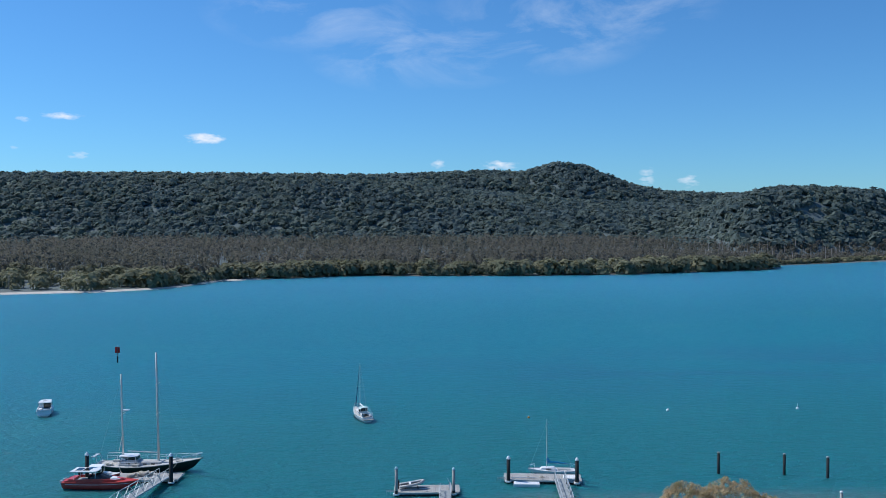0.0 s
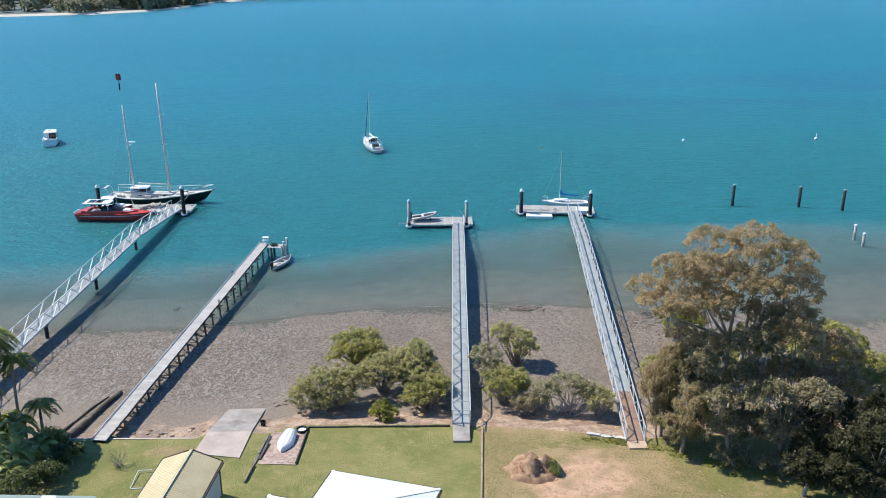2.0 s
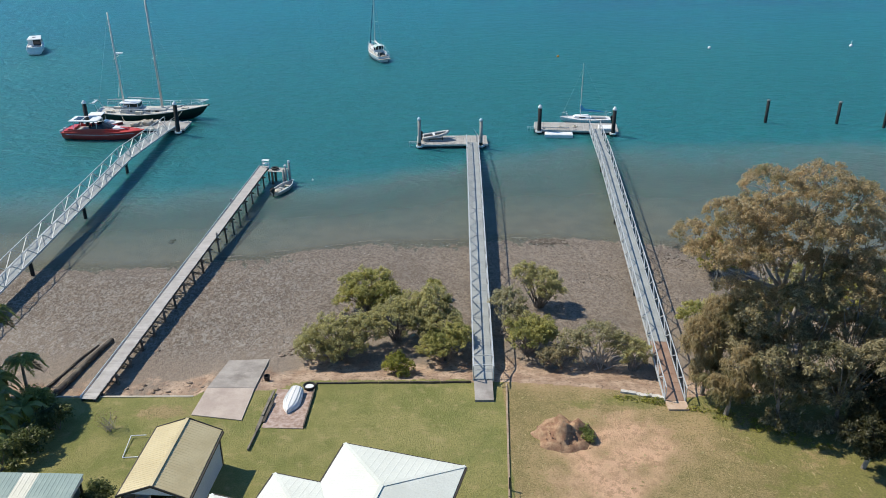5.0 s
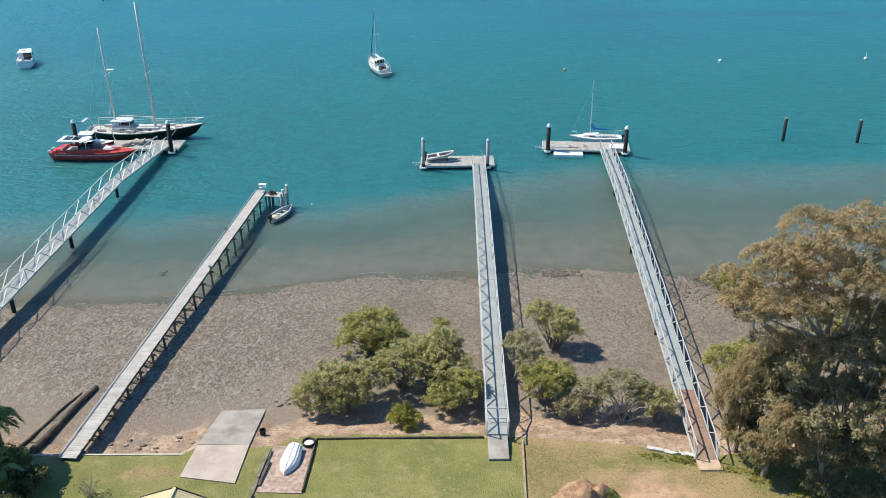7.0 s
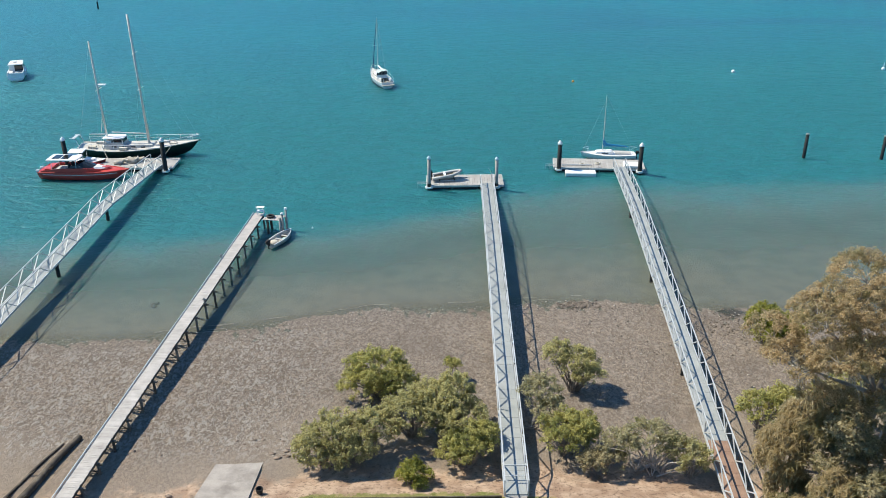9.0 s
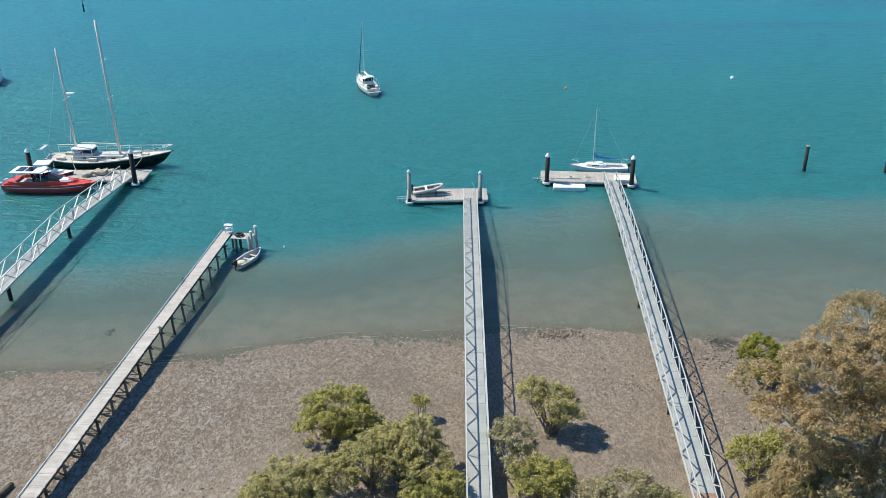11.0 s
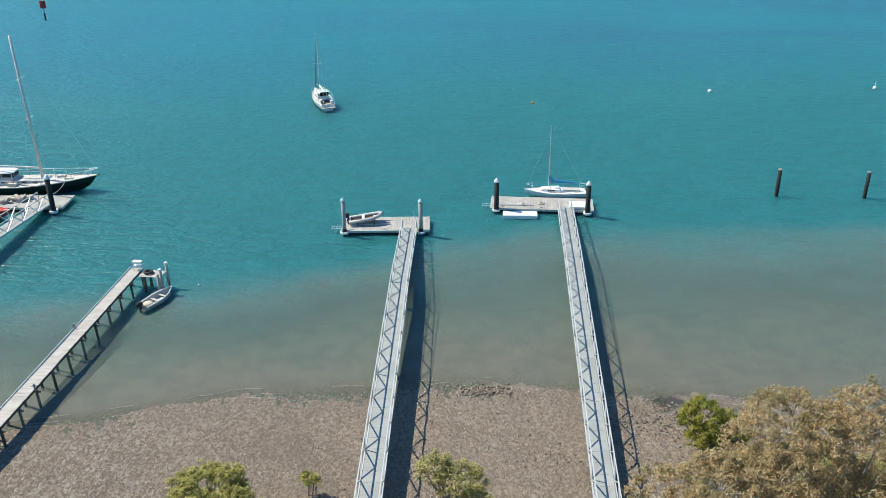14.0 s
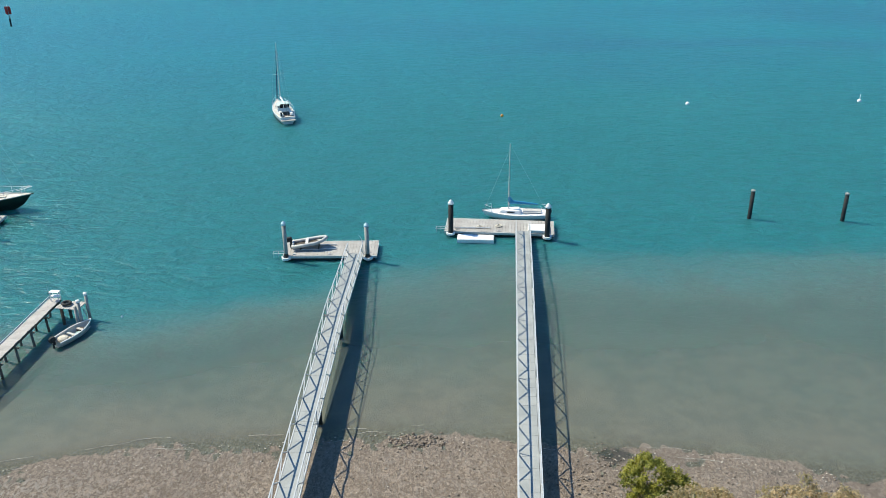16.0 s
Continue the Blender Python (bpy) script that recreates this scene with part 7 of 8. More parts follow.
for a, b in (((-0.3, -1, 0.05), (-0.3, 1, 0.05)), ((-0.3, 1, 0.05), (0.6, 1, 0.05)), ((-0.3, -1, 0.05), (0.6, -1, 0.05))):
    part("pipe", Geo().rod(a, b, 0.03, 0.03, 6), M_CAP, gf_)

# big logs on the mud
for (x0, y0), (x1, y1), r0, r1 in (((-26.1, 23.4), (-24.7, 31.2), 0.25, 0.19), ((-27.3, 23.6), (-25.5, 30.6), 0.11, 0.08)):
    lg = thing("log", (x0, y0, 0.6), "long dark weathered log lying on the mud", "log", "stranded logs")
    g = Geo()
    pts = [Vector((0, 0, r0 * 0.8)).lerp(Vector((x1 - x0, y1 - y0, r1 * 0.8 - 0.25)), t) + Vector((0.04 * math.sin(t * 7), 0, 0.03 * math.sin(t * 11))) for t in [i / 9 for i in range(10)]]
    g.path(pts, r0, r1, 12)
    part("trunk", g, M_TIMBER, lg, smooth=True)
    for t in (0.3, 0.62):
        p = pts[int(t * 9)]
        part("stub", Geo().rod(p, p + Vector((0.4, 0.15, 0.22)), 0.07, 0.04, 6), M_TIMBER, lg)


def gz(x, y):
    return float(ground_z(np.array(x), np.array(y)))


# broken concrete edging beside the third gangway's foot
edge_run = thing("broken_edging", (11.6, 23.35, gz(11.6, 23.35)), "pale broken concrete edging beside the gangway's foot", "edging")
rng = np.random.default_rng(64)
for k in range(6):
    p = Vector((0.48 * k, -0.145 * k, 0))
    L, turn = 0.21 + 0.05 * rng.random(), -0.29 + rng.normal() * 0.16
    poly = []
    for a, b in ((-1, -1), (0.1, -1.15), (1, -0.85), (1.1, 0.8), (0.2, 1.1), (-0.95, 0.9)):
        u, v = a * L * (1 + 0.12 * rng.normal()), b * 0.13 * (1 + 0.15 * rng.normal())
        poly.append((p.x + u * math.cos(turn) - v * math.sin(turn), p.y + u * math.sin(turn) + v * math.cos(turn)))
    lift = gz(11.6 + p.x, 23.35 + p.y) - edge_run.location.z
    part("slab", Geo().slab(poly, lift - 0.12, lift + 0.07 + 0.05 * rng.random()), M_PALECONC, edge_run)


# ---- loose stones and shells on the mud ----
def pebbles(name, spots, mat, label, sub=1):
    me = lumps(name, spots, mat, sub, 0.6, 9, -0.5)
    return tagged(new(name, me), label, "stones", kind="stuff")


M_STONE = surf("dark_mud_stone", (0.13, 0.105, 0.085), (0.25, 0.21, 0.172), 6, 0.85, 0, 0.5, 30, island=0.6)
M_SHELL = surf("pale_shell", (0.42, 0.38, 0.33), (0.56, 0.52, 0.46), 6, 0.8, 0, 0.3, 30, island=0.5)
spots = []
for cx, cy, sx, sy, n, lo, hi in ((9.4, 48.5, 0.8, 0.28, 140, 0.06, 0.13), (12, 47.9, 2.5, 0.5, 120, 0.04, 0.08), (20.5, 46.0, 1.6, 1.4, 170, 0.03, 0.08), (14, 41, 1.2, 0.5, 50, 0.04, 0.09),
                                  (26, 43, 6, 1.6, 260, 0.03, 0.08), (9, 42, 8, 4, 380, 0.025, 0.07), (-25.6, 49.5, 0.25, 0.25, 7, 0.1, 0.22)):
    for _ in range(n):
        x, y = random.gauss(cx, sx), random.gauss(cy, sy)
        r = random.uniform(lo, hi)
        z = float(ground_z(np.array(x), np.array(y)))
        spots.append((x, y, z + r * 0.15, r * 1.2, r, r * 0.7))
rubble = []
for cx, cy, sx, sy, n, lo, hi in ((-11.6, 29.4, 0.9, 0.3, 9, 0.06, 0.2), (-13.6, 30.6, 1.0, 0.4, 10, 0.04, 0.1), (-22.5, 28, 2.0, 2.0, 12, 0.05, 0.14), (-18, 24.6, 3.0, 0.6, 26, 0.05, 0.16)):
    for _ in range(n):
        x, y, r = random.gauss(cx, sx), random.gauss(cy, sy), random.uniform(lo, hi)
        rubble.append((x, y, float(ground_z(np.array(x), np.array(y))) + r * 0.06, r * 1.7, r, r * 0.3))
pebbles("bank_rubble", rubble, surf("brown_rubble", (0.17, 0.125, 0.095), (0.32, 0.25, 0.20), 5, 0.9, 0, 0.5, 30, island=0.5), "flat brown rubble on the foreshore")
pebbles("mud_stones", spots, M_STONE, "dark stones and oyster lumps strewn on mud")
spots = []
for _ in range(900):
    x = random.uniform(-34, 34)
    y = float(between(x, WATERLINE)) - abs(random.gauss(0, 1.0)) + 0.2
    if random.random() < 0.4:
        y -= random.uniform(0, 14)
    r = random.uniform(0.015, 0.05)
    spots.append((x, y, float(ground_z(np.array(x), np.array(y))) + 0.03, r * 1.4, r, r * 0.6))
pebbles("shell_litter", spots, M_SHELL, "pale shell fragments along the tide line")
spots = []
for _ in range(160):
    x, y = random.gauss(7.1, 0.95), random.gauss(18.5, 0.75)
    r = random.uniform(0.02, 0.05)
    q = max(0, 1 - ((x - 7.1) / 2.0) ** 2 - ((y - 18.5) / 1.6) ** 2)
    spots.append((x, y, float(lawn_z(y)) + 0.75 * q ** 0.7 - 0.02, r * 1.3, r, r * 0.7))
M_SOIL = surf("red_straw_soil", (0.22, 0.115, 0.072), (0.39, 0.26, 0.165), 2.2, 0.95, 0, 1.0, 9, stain=(0.33, 0.255, 0.15), island=0.3)
mound = thing("soil_mound", (7.1, 18.5, float(lawn_z(18.5)) - 0.1), "low heap of red soil and dead grass", "mound")
rings = []
for q in (1.0, 0.93, 0.86, 0.78, 0.7, 0.6, 0.5, 0.4, 0.3, 0.2, 0.1, 0.04):
    rings.append([(2.0 * q * math.cos(a * math.tau / 28) * (1 + 0.2 * noise.noise((math.cos(a * math.tau / 28) * 2, math.sin(a * math.tau / 28) * 2, q))), 1.75 * q * math.sin(a * math.tau / 28) * (1 + 0.2 * noise.noise((math.cos(a * math.tau / 28) * 3, 5, q))),
                   1.15 * (1 - q ** 1.35) + (0.85 * noise.noise((2.6 * q * math.cos(a * math.tau / 28), 2.2 * q * math.sin(a * math.tau / 28), 2)) + 0.38 * noise.noise((6 * q * math.cos(a * math.tau / 28), 6 * q * math.sin(a * math.tau / 28), 5))) * (1 - q) ** 0.4) for a in range(28)])
part("soil", Geo().loft(rings, True, True), M_SOIL, mound, smooth=True)
tagged(part("clod_litter", lumps("clod_litter", [(a - 7.1, b - 18.5, c - mound.location.z, d, e, f) for a, b, c, d, e, f in spots], M_SOIL, 1, 0.4), None, mound), kind="stuff")


# ---- trees near the camera ----
def sub_lobes(rng, lobes, each, size, inner=0.6, under=-0.35):
    """Leaf clusters spread over big ellipsoids (x, y, z, rx, ry, rz)."""
    out = []
    for x, y, z, a, b, c in lobes:
        n = max(22, int(each * (a * b + b * c + a * c) / 3))
        for _ in range(n):
            d = rng.normal(size=3)
            d /= np.linalg.norm(d)
            if d[2] < under:
                d[2] *= -0.7
            k = rng.uniform(inner, 1.0)
            r = size * rng.uniform(0.6, 1.25)
            out.append((x + d[0] * a * k, y + d[1] * b * k, z + d[2] * c * k, r))
    return np.array(out)


def leaf_quads(rng, clusters, per_area, length, width, droop=0.0, flat=0.75):
    """Diamond-shaped leaves on the clusters' shells: an array (n, 4, 3)."""
    P, N = [], []
    for x, y, z, r in clusters:
        n = max(6, int(per_area * 12.6 * r * r))
        d = rng.normal(size=(n, 3))
        d /= np.linalg.norm(d, axis=1)[:, None]
        d[:, 2] = np.where(d[:, 2] < -0.6, -d[:, 2], d[:, 2])
        k = rng.uniform(0.0, 1.0, n) ** 0.42 * rng.uniform(0.8, 1.25, n)
        P.append(np.array((x, y, z)) + d * (r * k)[:, None] * np.array((1, 1, flat + 0.15)))
        N.append(d)
    P, N = np.concatenate(P), np.concatenate(N)
    n = len(P)
    N = N * 0.5 + rng.normal(size=(n, 3)) * 0.5 + np.array((-0.2, 0.05, 0.6))
    N /= np.linalg.norm(N, axis=1)[:, None]
    A = rng.normal(size=(n, 3)) + np.array((0, 0, -droop * 2.5))
    A -= N * (A * N).sum(1)[:, None]
    A /= np.linalg.norm(A, axis=1)[:, None] + 1e-6
    B = np.cross(N, A)
    L = (length * rng.uniform(0.65, 1.3, n))[:, None]
    W = (width * rng.uniform(0.7, 1.25, n))[:, None]
    bend = N * (L * -0.12)
    return np.stack([P - A * L / 2 + bend, P + B * W / 2, P + A * L / 2 + bend, P - B * W / 2], 1)


def limbs(g, rng, base, heads, r0, n=7, wob=0.25):
    """Curved, tapering limbs from a base to each head."""
    base = Vector(base)
    for h in heads:
        h = Vector(h)
        mid = base.lerp(h, 0.5) + Vector(rng.normal(size=3)) * wob + Vector((0, 0, 0.12 * (h - base).length))
        pts = []
        for i in range(7):
            t = i / 6
            pts.append(base * (1 - t) ** 2 + mid * 2 * t * (1 - t) + h * t * t)
        g.path(pts, r0, r0 * 0.22, n)


def bush(name, at, lobes, leaf_mat, label, seed, each=9.0, size=0.5, per=34, leaf=(0.20, 0.11), stems=5, bark=None, group="", droop=0.0, r0=0.07, twigs=0.25, category="tree", crook=0.18):
    """A shrub or mangrove: leaning stems under a lumpy, leafy crown. lobes are relative to its foot."""
    rng = np.random.default_rng(seed)
    t = thing(name, at, label, category, group)
    cl = sub_lobes(rng, lobes, each, size)
    g = Geo()
    pick = cl[rng.permutation(len(cl))[: max(stems, int(len(cl) * twigs))]]
    rise = 0.0
    if r0 > 0.085:
        rise = 0.5 * float(np.mean(cl[:, 2]))
        bend = float(np.mean(cl[:, 0])) * 0.4, float(np.mean(cl[:, 1])) * 0.4
        g.path([(0, 0, -0.3), (bend[0] * 0.3 + 0.1, bend[1] * 0.3, rise * 0.5), (bend[0], bend[1], rise + 0.4)], r0 * 1.7, r0 * 0.9, 8)
    for i, (x, y, z, r) in enumerate(pick):
        if rise:
            limbs(g, rng, (bend[0], bend[1], rise), [(x, y, z)], r0 * rng.uniform(0.35, 0.7), 5, 0.35)
            continue
        s = i % stems
        spread = 0.22 if crook < 0.4 else 0.45 + 0.5 * (s % 3) / 2
        foot = (spread * math.cos(s * 2.4), 0.6 * spread * math.sin(s * 2.4), -0.15)
        limbs(g, rng, foot, [(x, y, z)], r0 * rng.uniform(0.5, 1.1), 5, crook)
    part("trunk", g, bark or M_BARK, t)
    me = quads("crown", leaf_quads(rng, cl, per, *leaf, droop), leaf_mat)
    part("crown", me, None, t)
    return t


MANG = [
    # x, y, lobes, material, seed
    (-5.9, 35.5, [(0, 0.1, 1.9, 2.5, 2.3, 1.8), (1.2, -0.6, 1.4, 1.7, 1.7, 1.3), (-1.3, -0.2, 1.3, 1.5, 1.6, 1.2)], M_L_MANG, 11),
    (-7.7, 28.9, [(-0.3, 0, 1.6, 2.5, 2.1, 1.6), (1.9, 0.7, 1.7, 1.7, 1.7, 1.4), (-1.9, -0.4, 1.1, 1.2, 1.4, 1.1), (0.4, -1.0, 1.1, 1.8, 1.2, 1.1)], M_L_MANG2, 12),
    (-3.6, 31.0, [(0, 0, 1.9, 1.9, 1.9, 1.5), (1.2, 1.3, 1.9, 1.7, 1.6, 1.4)], M_L_MANG2, 13),
    (-1.0, 31.2, [(0, 0.8, 2.2, 1.8, 1.9, 1.7), (0.7, -0.9, 1.7, 1.8, 1.7, 1.4), (-0.7, -0.3, 1.6, 1.3, 1.4, 1.3)], M_L_MANG2, 14),
    (0.0, 28.2, [(0, 0, 1.4, 1.6, 1.4, 1.2), (0.7, 0.7, 1.6, 1.2, 1.2, 1.1), (-1.1, -0.2, 1.1, 1.0, 1.0, 0.9)], M_L_MANG, 15),
    (-3.3, 26.4, [(0, 0, 0.72, 1.1, 1.0, 0.85), (0.1, -0.1, 0.5, 1.0, 0.95, 0.6)], M_L_BRIGHT, 16),
    (7.3, 35.9, [(0.2, 0.3, 2.1, 1.6, 1.5, 1.25), (-1.1, 0.9, 2.7, 1.15, 1.1, 0.9), (0.95, -0.4, 1.6, 1.15, 1.1, 0.9)], M_L_MANG2, 17),
    (4.7, 32.0, [(0, 0.4, 2.2, 1.5, 1.6, 1.5), (0.4, -1.0, 1.6, 1.1, 1.2, 1.2)], M_L_GREY, 18),
    (5.9, 29.2, [(0, 0, 1.7, 1.9, 1.6, 1.4), (1.0, 0.5, 1.5, 1.3, 1.3, 1.2)], M_L_MANG, 19),
    (7.9, 27.3, [(0, 0, 0.95, 1.5, 1.0, 0.95), (-0.8, 0.1, 0.8, 0.9, 0.8, 0.7)], M_L_GUMLOW, 20),
    (10.6, 27.6, [(0, 0.6, 1.9, 2.1, 1.5, 1.1), (1.7, -0.2, 1.5, 1.4, 1.3, 1.2), (-1.6, 0.5, 1.6, 1.3, 1.2, 1.0)], M_L_GREY, 21),
    (12.9, 27.0, [(0, 0, 1.4, 1.2, 1.2, 1.2)], M_L_MANG2, 22),
    (-0.9, 37.8, [(0, 0, 1.2, 0.6, 0.55, 0.42)], M_L_MANG, 23),
    (22.6, 42.2, [(0, 0.2, 1.7, 1.75, 1.7, 1.65), (1.5, -0.4, 1.2, 1.15, 1.2, 1.2), (-0.3, -1.0, 1.3, 1.4, 1.1, 1.2)], M_L_BRIGHT, 24),
    (18.6, 31.5, [(0, 0, 1.7, 1.7, 1.6, 1.4), (1.5, 0.6, 1.6, 1.4, 1.4, 1.2)], M_L_MANG, 25),
    (23.2, 31.2, [(0, 0, 2.2, 2.2, 1.9, 1.8), (-1.6, -0.6, 1.7, 1.4, 1.5, 1.4)], M_L_MANG, 26),
    (27.5, 36.0, [(0, 0, 2.0, 2.4, 2.2, 1.8), (2.2, 0.4, 1.9, 1.8, 1.8, 1.5)], M_L_MANG2, 27),
    (32.0, 33.0, [(0, 0, 2.8, 2.6, 2.4, 2.4), (2.2, 0.8, 2.4, 2.0, 2.0, 1.9)], M_L_BRIGHT, 28),
]
for x, y, lobes, mat, seed in MANG:
    thin = mat is M_L_GREY
    small = len(lobes) == 1
    bush("mangrove_tree", (x, y, gz(x, y)), lobes, mat,
         {"mangrove_leaf": "rounded yellow-green mangrove on the muddy bank", "olive_mangrove_leaf": "spreading olive mangrove on the muddy bank", "bright_leaf": "dense bright green mangrove bush", "thin_grey_leaf": "thin grey mangrove with bare pale limbs", "dark_gum_leaf": "low dark green mangrove bush"}[mat.name],
         seed, 44.0, 0.24 if small else 0.26, 44 if thin else 62, (0.16, 0.075), 7 if thin else 5, M_BARK_W if thin else M_BARK, "mangroves on the near bank", 0.0, 0.06 if thin else 0.06, 0.13 if thin else 0.2, "tree", 0.5 if thin else 0.18)
bush("dry_bush", (-20.6, 19.4, gz(-20.6, 19.4)), [(0, 0, 0.7, 0.8, 0.7, 0.5)], M_L_DEAD, "bare grey twiggy bush on the lawn", 31, 14, 0.3, 2, (0.12, 0.05), 9, M_BARK_W, "", 0, 0.03, 0.9, "bush")
bush("garden_shrub", (-18.5, 12.2, gz(-18.5, 12.2)), [(0, 0, 0.8, 0.6, 1.0, 0.8)], M_L_GARDEN, "dark garden shrub beside the carport", 32, 6, 0.4, 40, (0.18, 0.1), 4, category="shrub")
bush("weed_clump", (8.5, 18.2, gz(8.5, 18.2)), [(0, 0, 0.25, 0.2, 0.4, 0.2), (-0.3, 0.55, 0.38, 0.3, 0.22, 0.18)], M_L_PALM, "green weeds growing on the soil heap", 33, 9, 0.28, 60, (0.16, 0.07), 4, category="weeds")
for x, y, seed, k in ((12.5, 22.5, 34, 1.3), (13.6, 22.2, 35, 0.9), (16.6, 21.2, 36, 1.1), (18.2, 20.2, 37, 1.3), (19.8, 19.0, 38, 1.0), (21.3, 17.7, 39, 1.1)):
    bush("weed_patch", (x, y, gz(x, y)), [(0, 0, 0.05, 0.8 * k, 0.5 * k, 0.07), (0.8 * k, -0.3, 0.05, 0.6, 0.4, 0.06), (-0.9 * k, 0.15, 0.04, 0.5, 0.35, 0.05)], M_L_BRIGHT, "low green weeds in the grass by the thicket", seed, 22, 0.10, 40, (0.13, 0.05), 3, None, "weeds along the thicket", 0.0, 0.008, 0.06, "weeds")

# tall gum with its thicket
rng = np.random.default_rng(77)
gum = thing("gum_tree", (20.9, 23.6, gz(20.9, 23.6)), "tall spreading gum tree with bronze-green crown and pale limbs", "tree")
gzz = gum.location.z
UP = [(15.2, 24.3, 12.0, 1.5, 1.7, 0.9), (16.4, 22.6, 14.0, 1.6, 1.5, 1.1), (15.4, 22.4, 11.6, 1.6, 1.6, 0.9), (17.2, 21.2, 12.4, 1.6, 1.4, 1.0), (18.2, 25.6, 11.8, 1.7, 1.5, 0.9), (19.0, 21.8, 12.2, 1.6, 1.4, 1.0), (22.4, 21.6, 13.0, 1.7, 1.4, 1.0), (17.4, 23.4, 13.0, 1.6, 1.6, 1.1), (19.3, 24.3, 15.1, 1.9, 2.1, 1.4), (19.6, 26.4, 12.7, 2.0, 1.7, 1.2), (22.3, 24.2, 15.3, 2.0, 2.1, 1.4), (22.6, 26.4, 12.9, 2.0, 1.7, 1.3),
      (24.4, 24.0, 14.3, 1.9, 2.2, 1.4), (25.8, 24.8, 12.4, 1.3, 1.8, 1.5), (24.8, 22.6, 12.2, 1.6, 1.6, 1.3), (20.8, 22.4, 13.2, 1.9, 1.6, 1.3), (23.2, 24.5, 11.6, 1.5, 1.5, 1.1), (20.6, 24.6, 12.8, 2.0, 2.0, 1.2), (18.6, 23.2, 13.8, 1.6, 1.6, 1.1), (22.8, 22.9, 10.6, 1.6, 1.3, 0.9), (25.0, 23.6, 10.4, 1.5, 1.5, 1.0)]
rel = [(x - 20.9, y - 23.6, z - gzz, a, b, c) for x, y, z, a, b, c in UP]
cl = sub_lobes(rng, rel, 40.0, 0.25, 0.8, 0.0)
g = Geo()
fork = Vector((0.1, 0.5, 7.2))
g.path([(0, 0, -0.3), (0.15, 0.1, 2.5), (-0.05, 0.3, 5.0), fork], 0.32, 0.2, 10)
g.path([(0.3, 0.2, -0.2), (0.9, 0.5, 3.0), (1.4, 0.8, 6.5), (2.2, 0.9, 9.5)], 0.22, 0.1, 9)
boughs = [Vector(q) for q in ((-4.3, 0.2, 9.2), (-2.2, -0.3, 10.6), (-1.2, 1.2, 11.0), (0.6, 0.3, 11.6), (1.9, 1.4, 10.4), (3.4, 0.2, 10.0), (1.7, -0.8, 8.8))]
for k, q in enumerate(boughs):
    limbs(g, rng, fork if k < 4 else (1.5, 0.8, 6.9), [q], 0.15, 7, 0.45)
for x, y, z, a, b, c in rel:
    q = min(boughs, key=lambda w: (w - Vector((x, y, z - 1.0))).length)
    limbs(g, rng, q - Vector((0, 0, 0.25)), [(x, y, z - 0.2)], 0.065, 6, 0.35)
thin = sub_lobes(rng, [(-1.8, -0.2, 9.3, 2.0, 1.2, 0.9), (0.2, 0.0, 9.9, 1.8, 1.4, 1.0), (-3.6, 0.2, 9.5, 1.6, 1.2, 0.8), (2.0, -0.4, 9.3, 1.6, 1.2, 1.0), (4.6, -0.2, 9.0, 1.6, 1.4, 1.2), (-2.6, -1.0, 10.6, 1.5, 1.2, 0.8), (-3.4, -0.6, 8.0, 1.6, 1.1, 0.9), (-1.4, -0.8, 7.6, 1.6, 1.1, 0.9), (1.4, -0.9, 7.6, 1.5, 1.1, 0.9)], 26.0, 0.28)
for x, y, z, r in np.concatenate([cl[rng.permutation(len(cl))[:260]], thin[::2]]):
    k = min([tuple(w) for w in boughs] + rel, key=lambda q: (q[0] - x) ** 2 + (q[1] - y) ** 2 + (q[2] - z) ** 2)
    limbs(g, rng, (k[0], k[1], k[2] - 0.3), [(x, y, z)], 0.026, 4, 0.15)
cl = np.concatenate([cl, thin])
part("trunk", g, M_BARK_W, gum, "pale forked trunk", True)
part("crown", quads("crown", leaf_quads(rng, cl, 56, 0.165, 0.058, 0.4), M_L_GUM), None, gum, "bronze-green drooping leaves")


def thicket_tree(x, y, lobes, mat, label, seed, per=32, leaf=(0.24, 0.085), droop=0.35, size=0.30, each=36.0):
    z0 = gz(x, y)
    return bush("thicket_tree", (x, y, z0), [(a - x, b - y, c - z0, d, e, f) for a, b, c, d, e, f in lobes], mat, label, seed, each, size, per, leaf, 4, M_BARK, "thicket round the gum", droop, 0.10, 0.05)


thicket_tree(16.6, 23.2, [(16.4, 23.4, 5.0, 1.3, 1.4, 2.2), (16.9, 22.9, 2.8, 1.4, 1.3, 1.6), (17.6, 23.6, 7.0, 1.3, 1.3, 1.4)], M_L_CAS, "feathery brown she-oak beside the gangway", 41, 36, (0.5, 0.05), 1.2, 0.4)
thicket_tree(18.9, 22.0, [(18.8, 22.0, 5.4, 1.7, 1.6, 2.0), (18.6, 21.7, 2.8, 1.6, 1.4, 1.6), (19.6, 24.4, 7.6, 1.5, 1.6, 1.1), (18.6, 21.4, 7.9, 1.4, 1.3, 1.2)], M_L_GUMLOW, "dark leafy tree in the thicket", 42)
thicket_tree(21.6, 21.4, [(21.4, 21.4, 6.0, 1.9, 1.7, 2.0), (21.8, 20.6, 3.2, 1.9, 1.5, 1.8), (22.4, 23.0, 8.2, 1.6, 1.6, 1.2), (21.4, 21.0, 9.4, 1.8, 1.5, 1.5)], M_L_GUMLOW, "dark leafy tree in the thicket", 43)
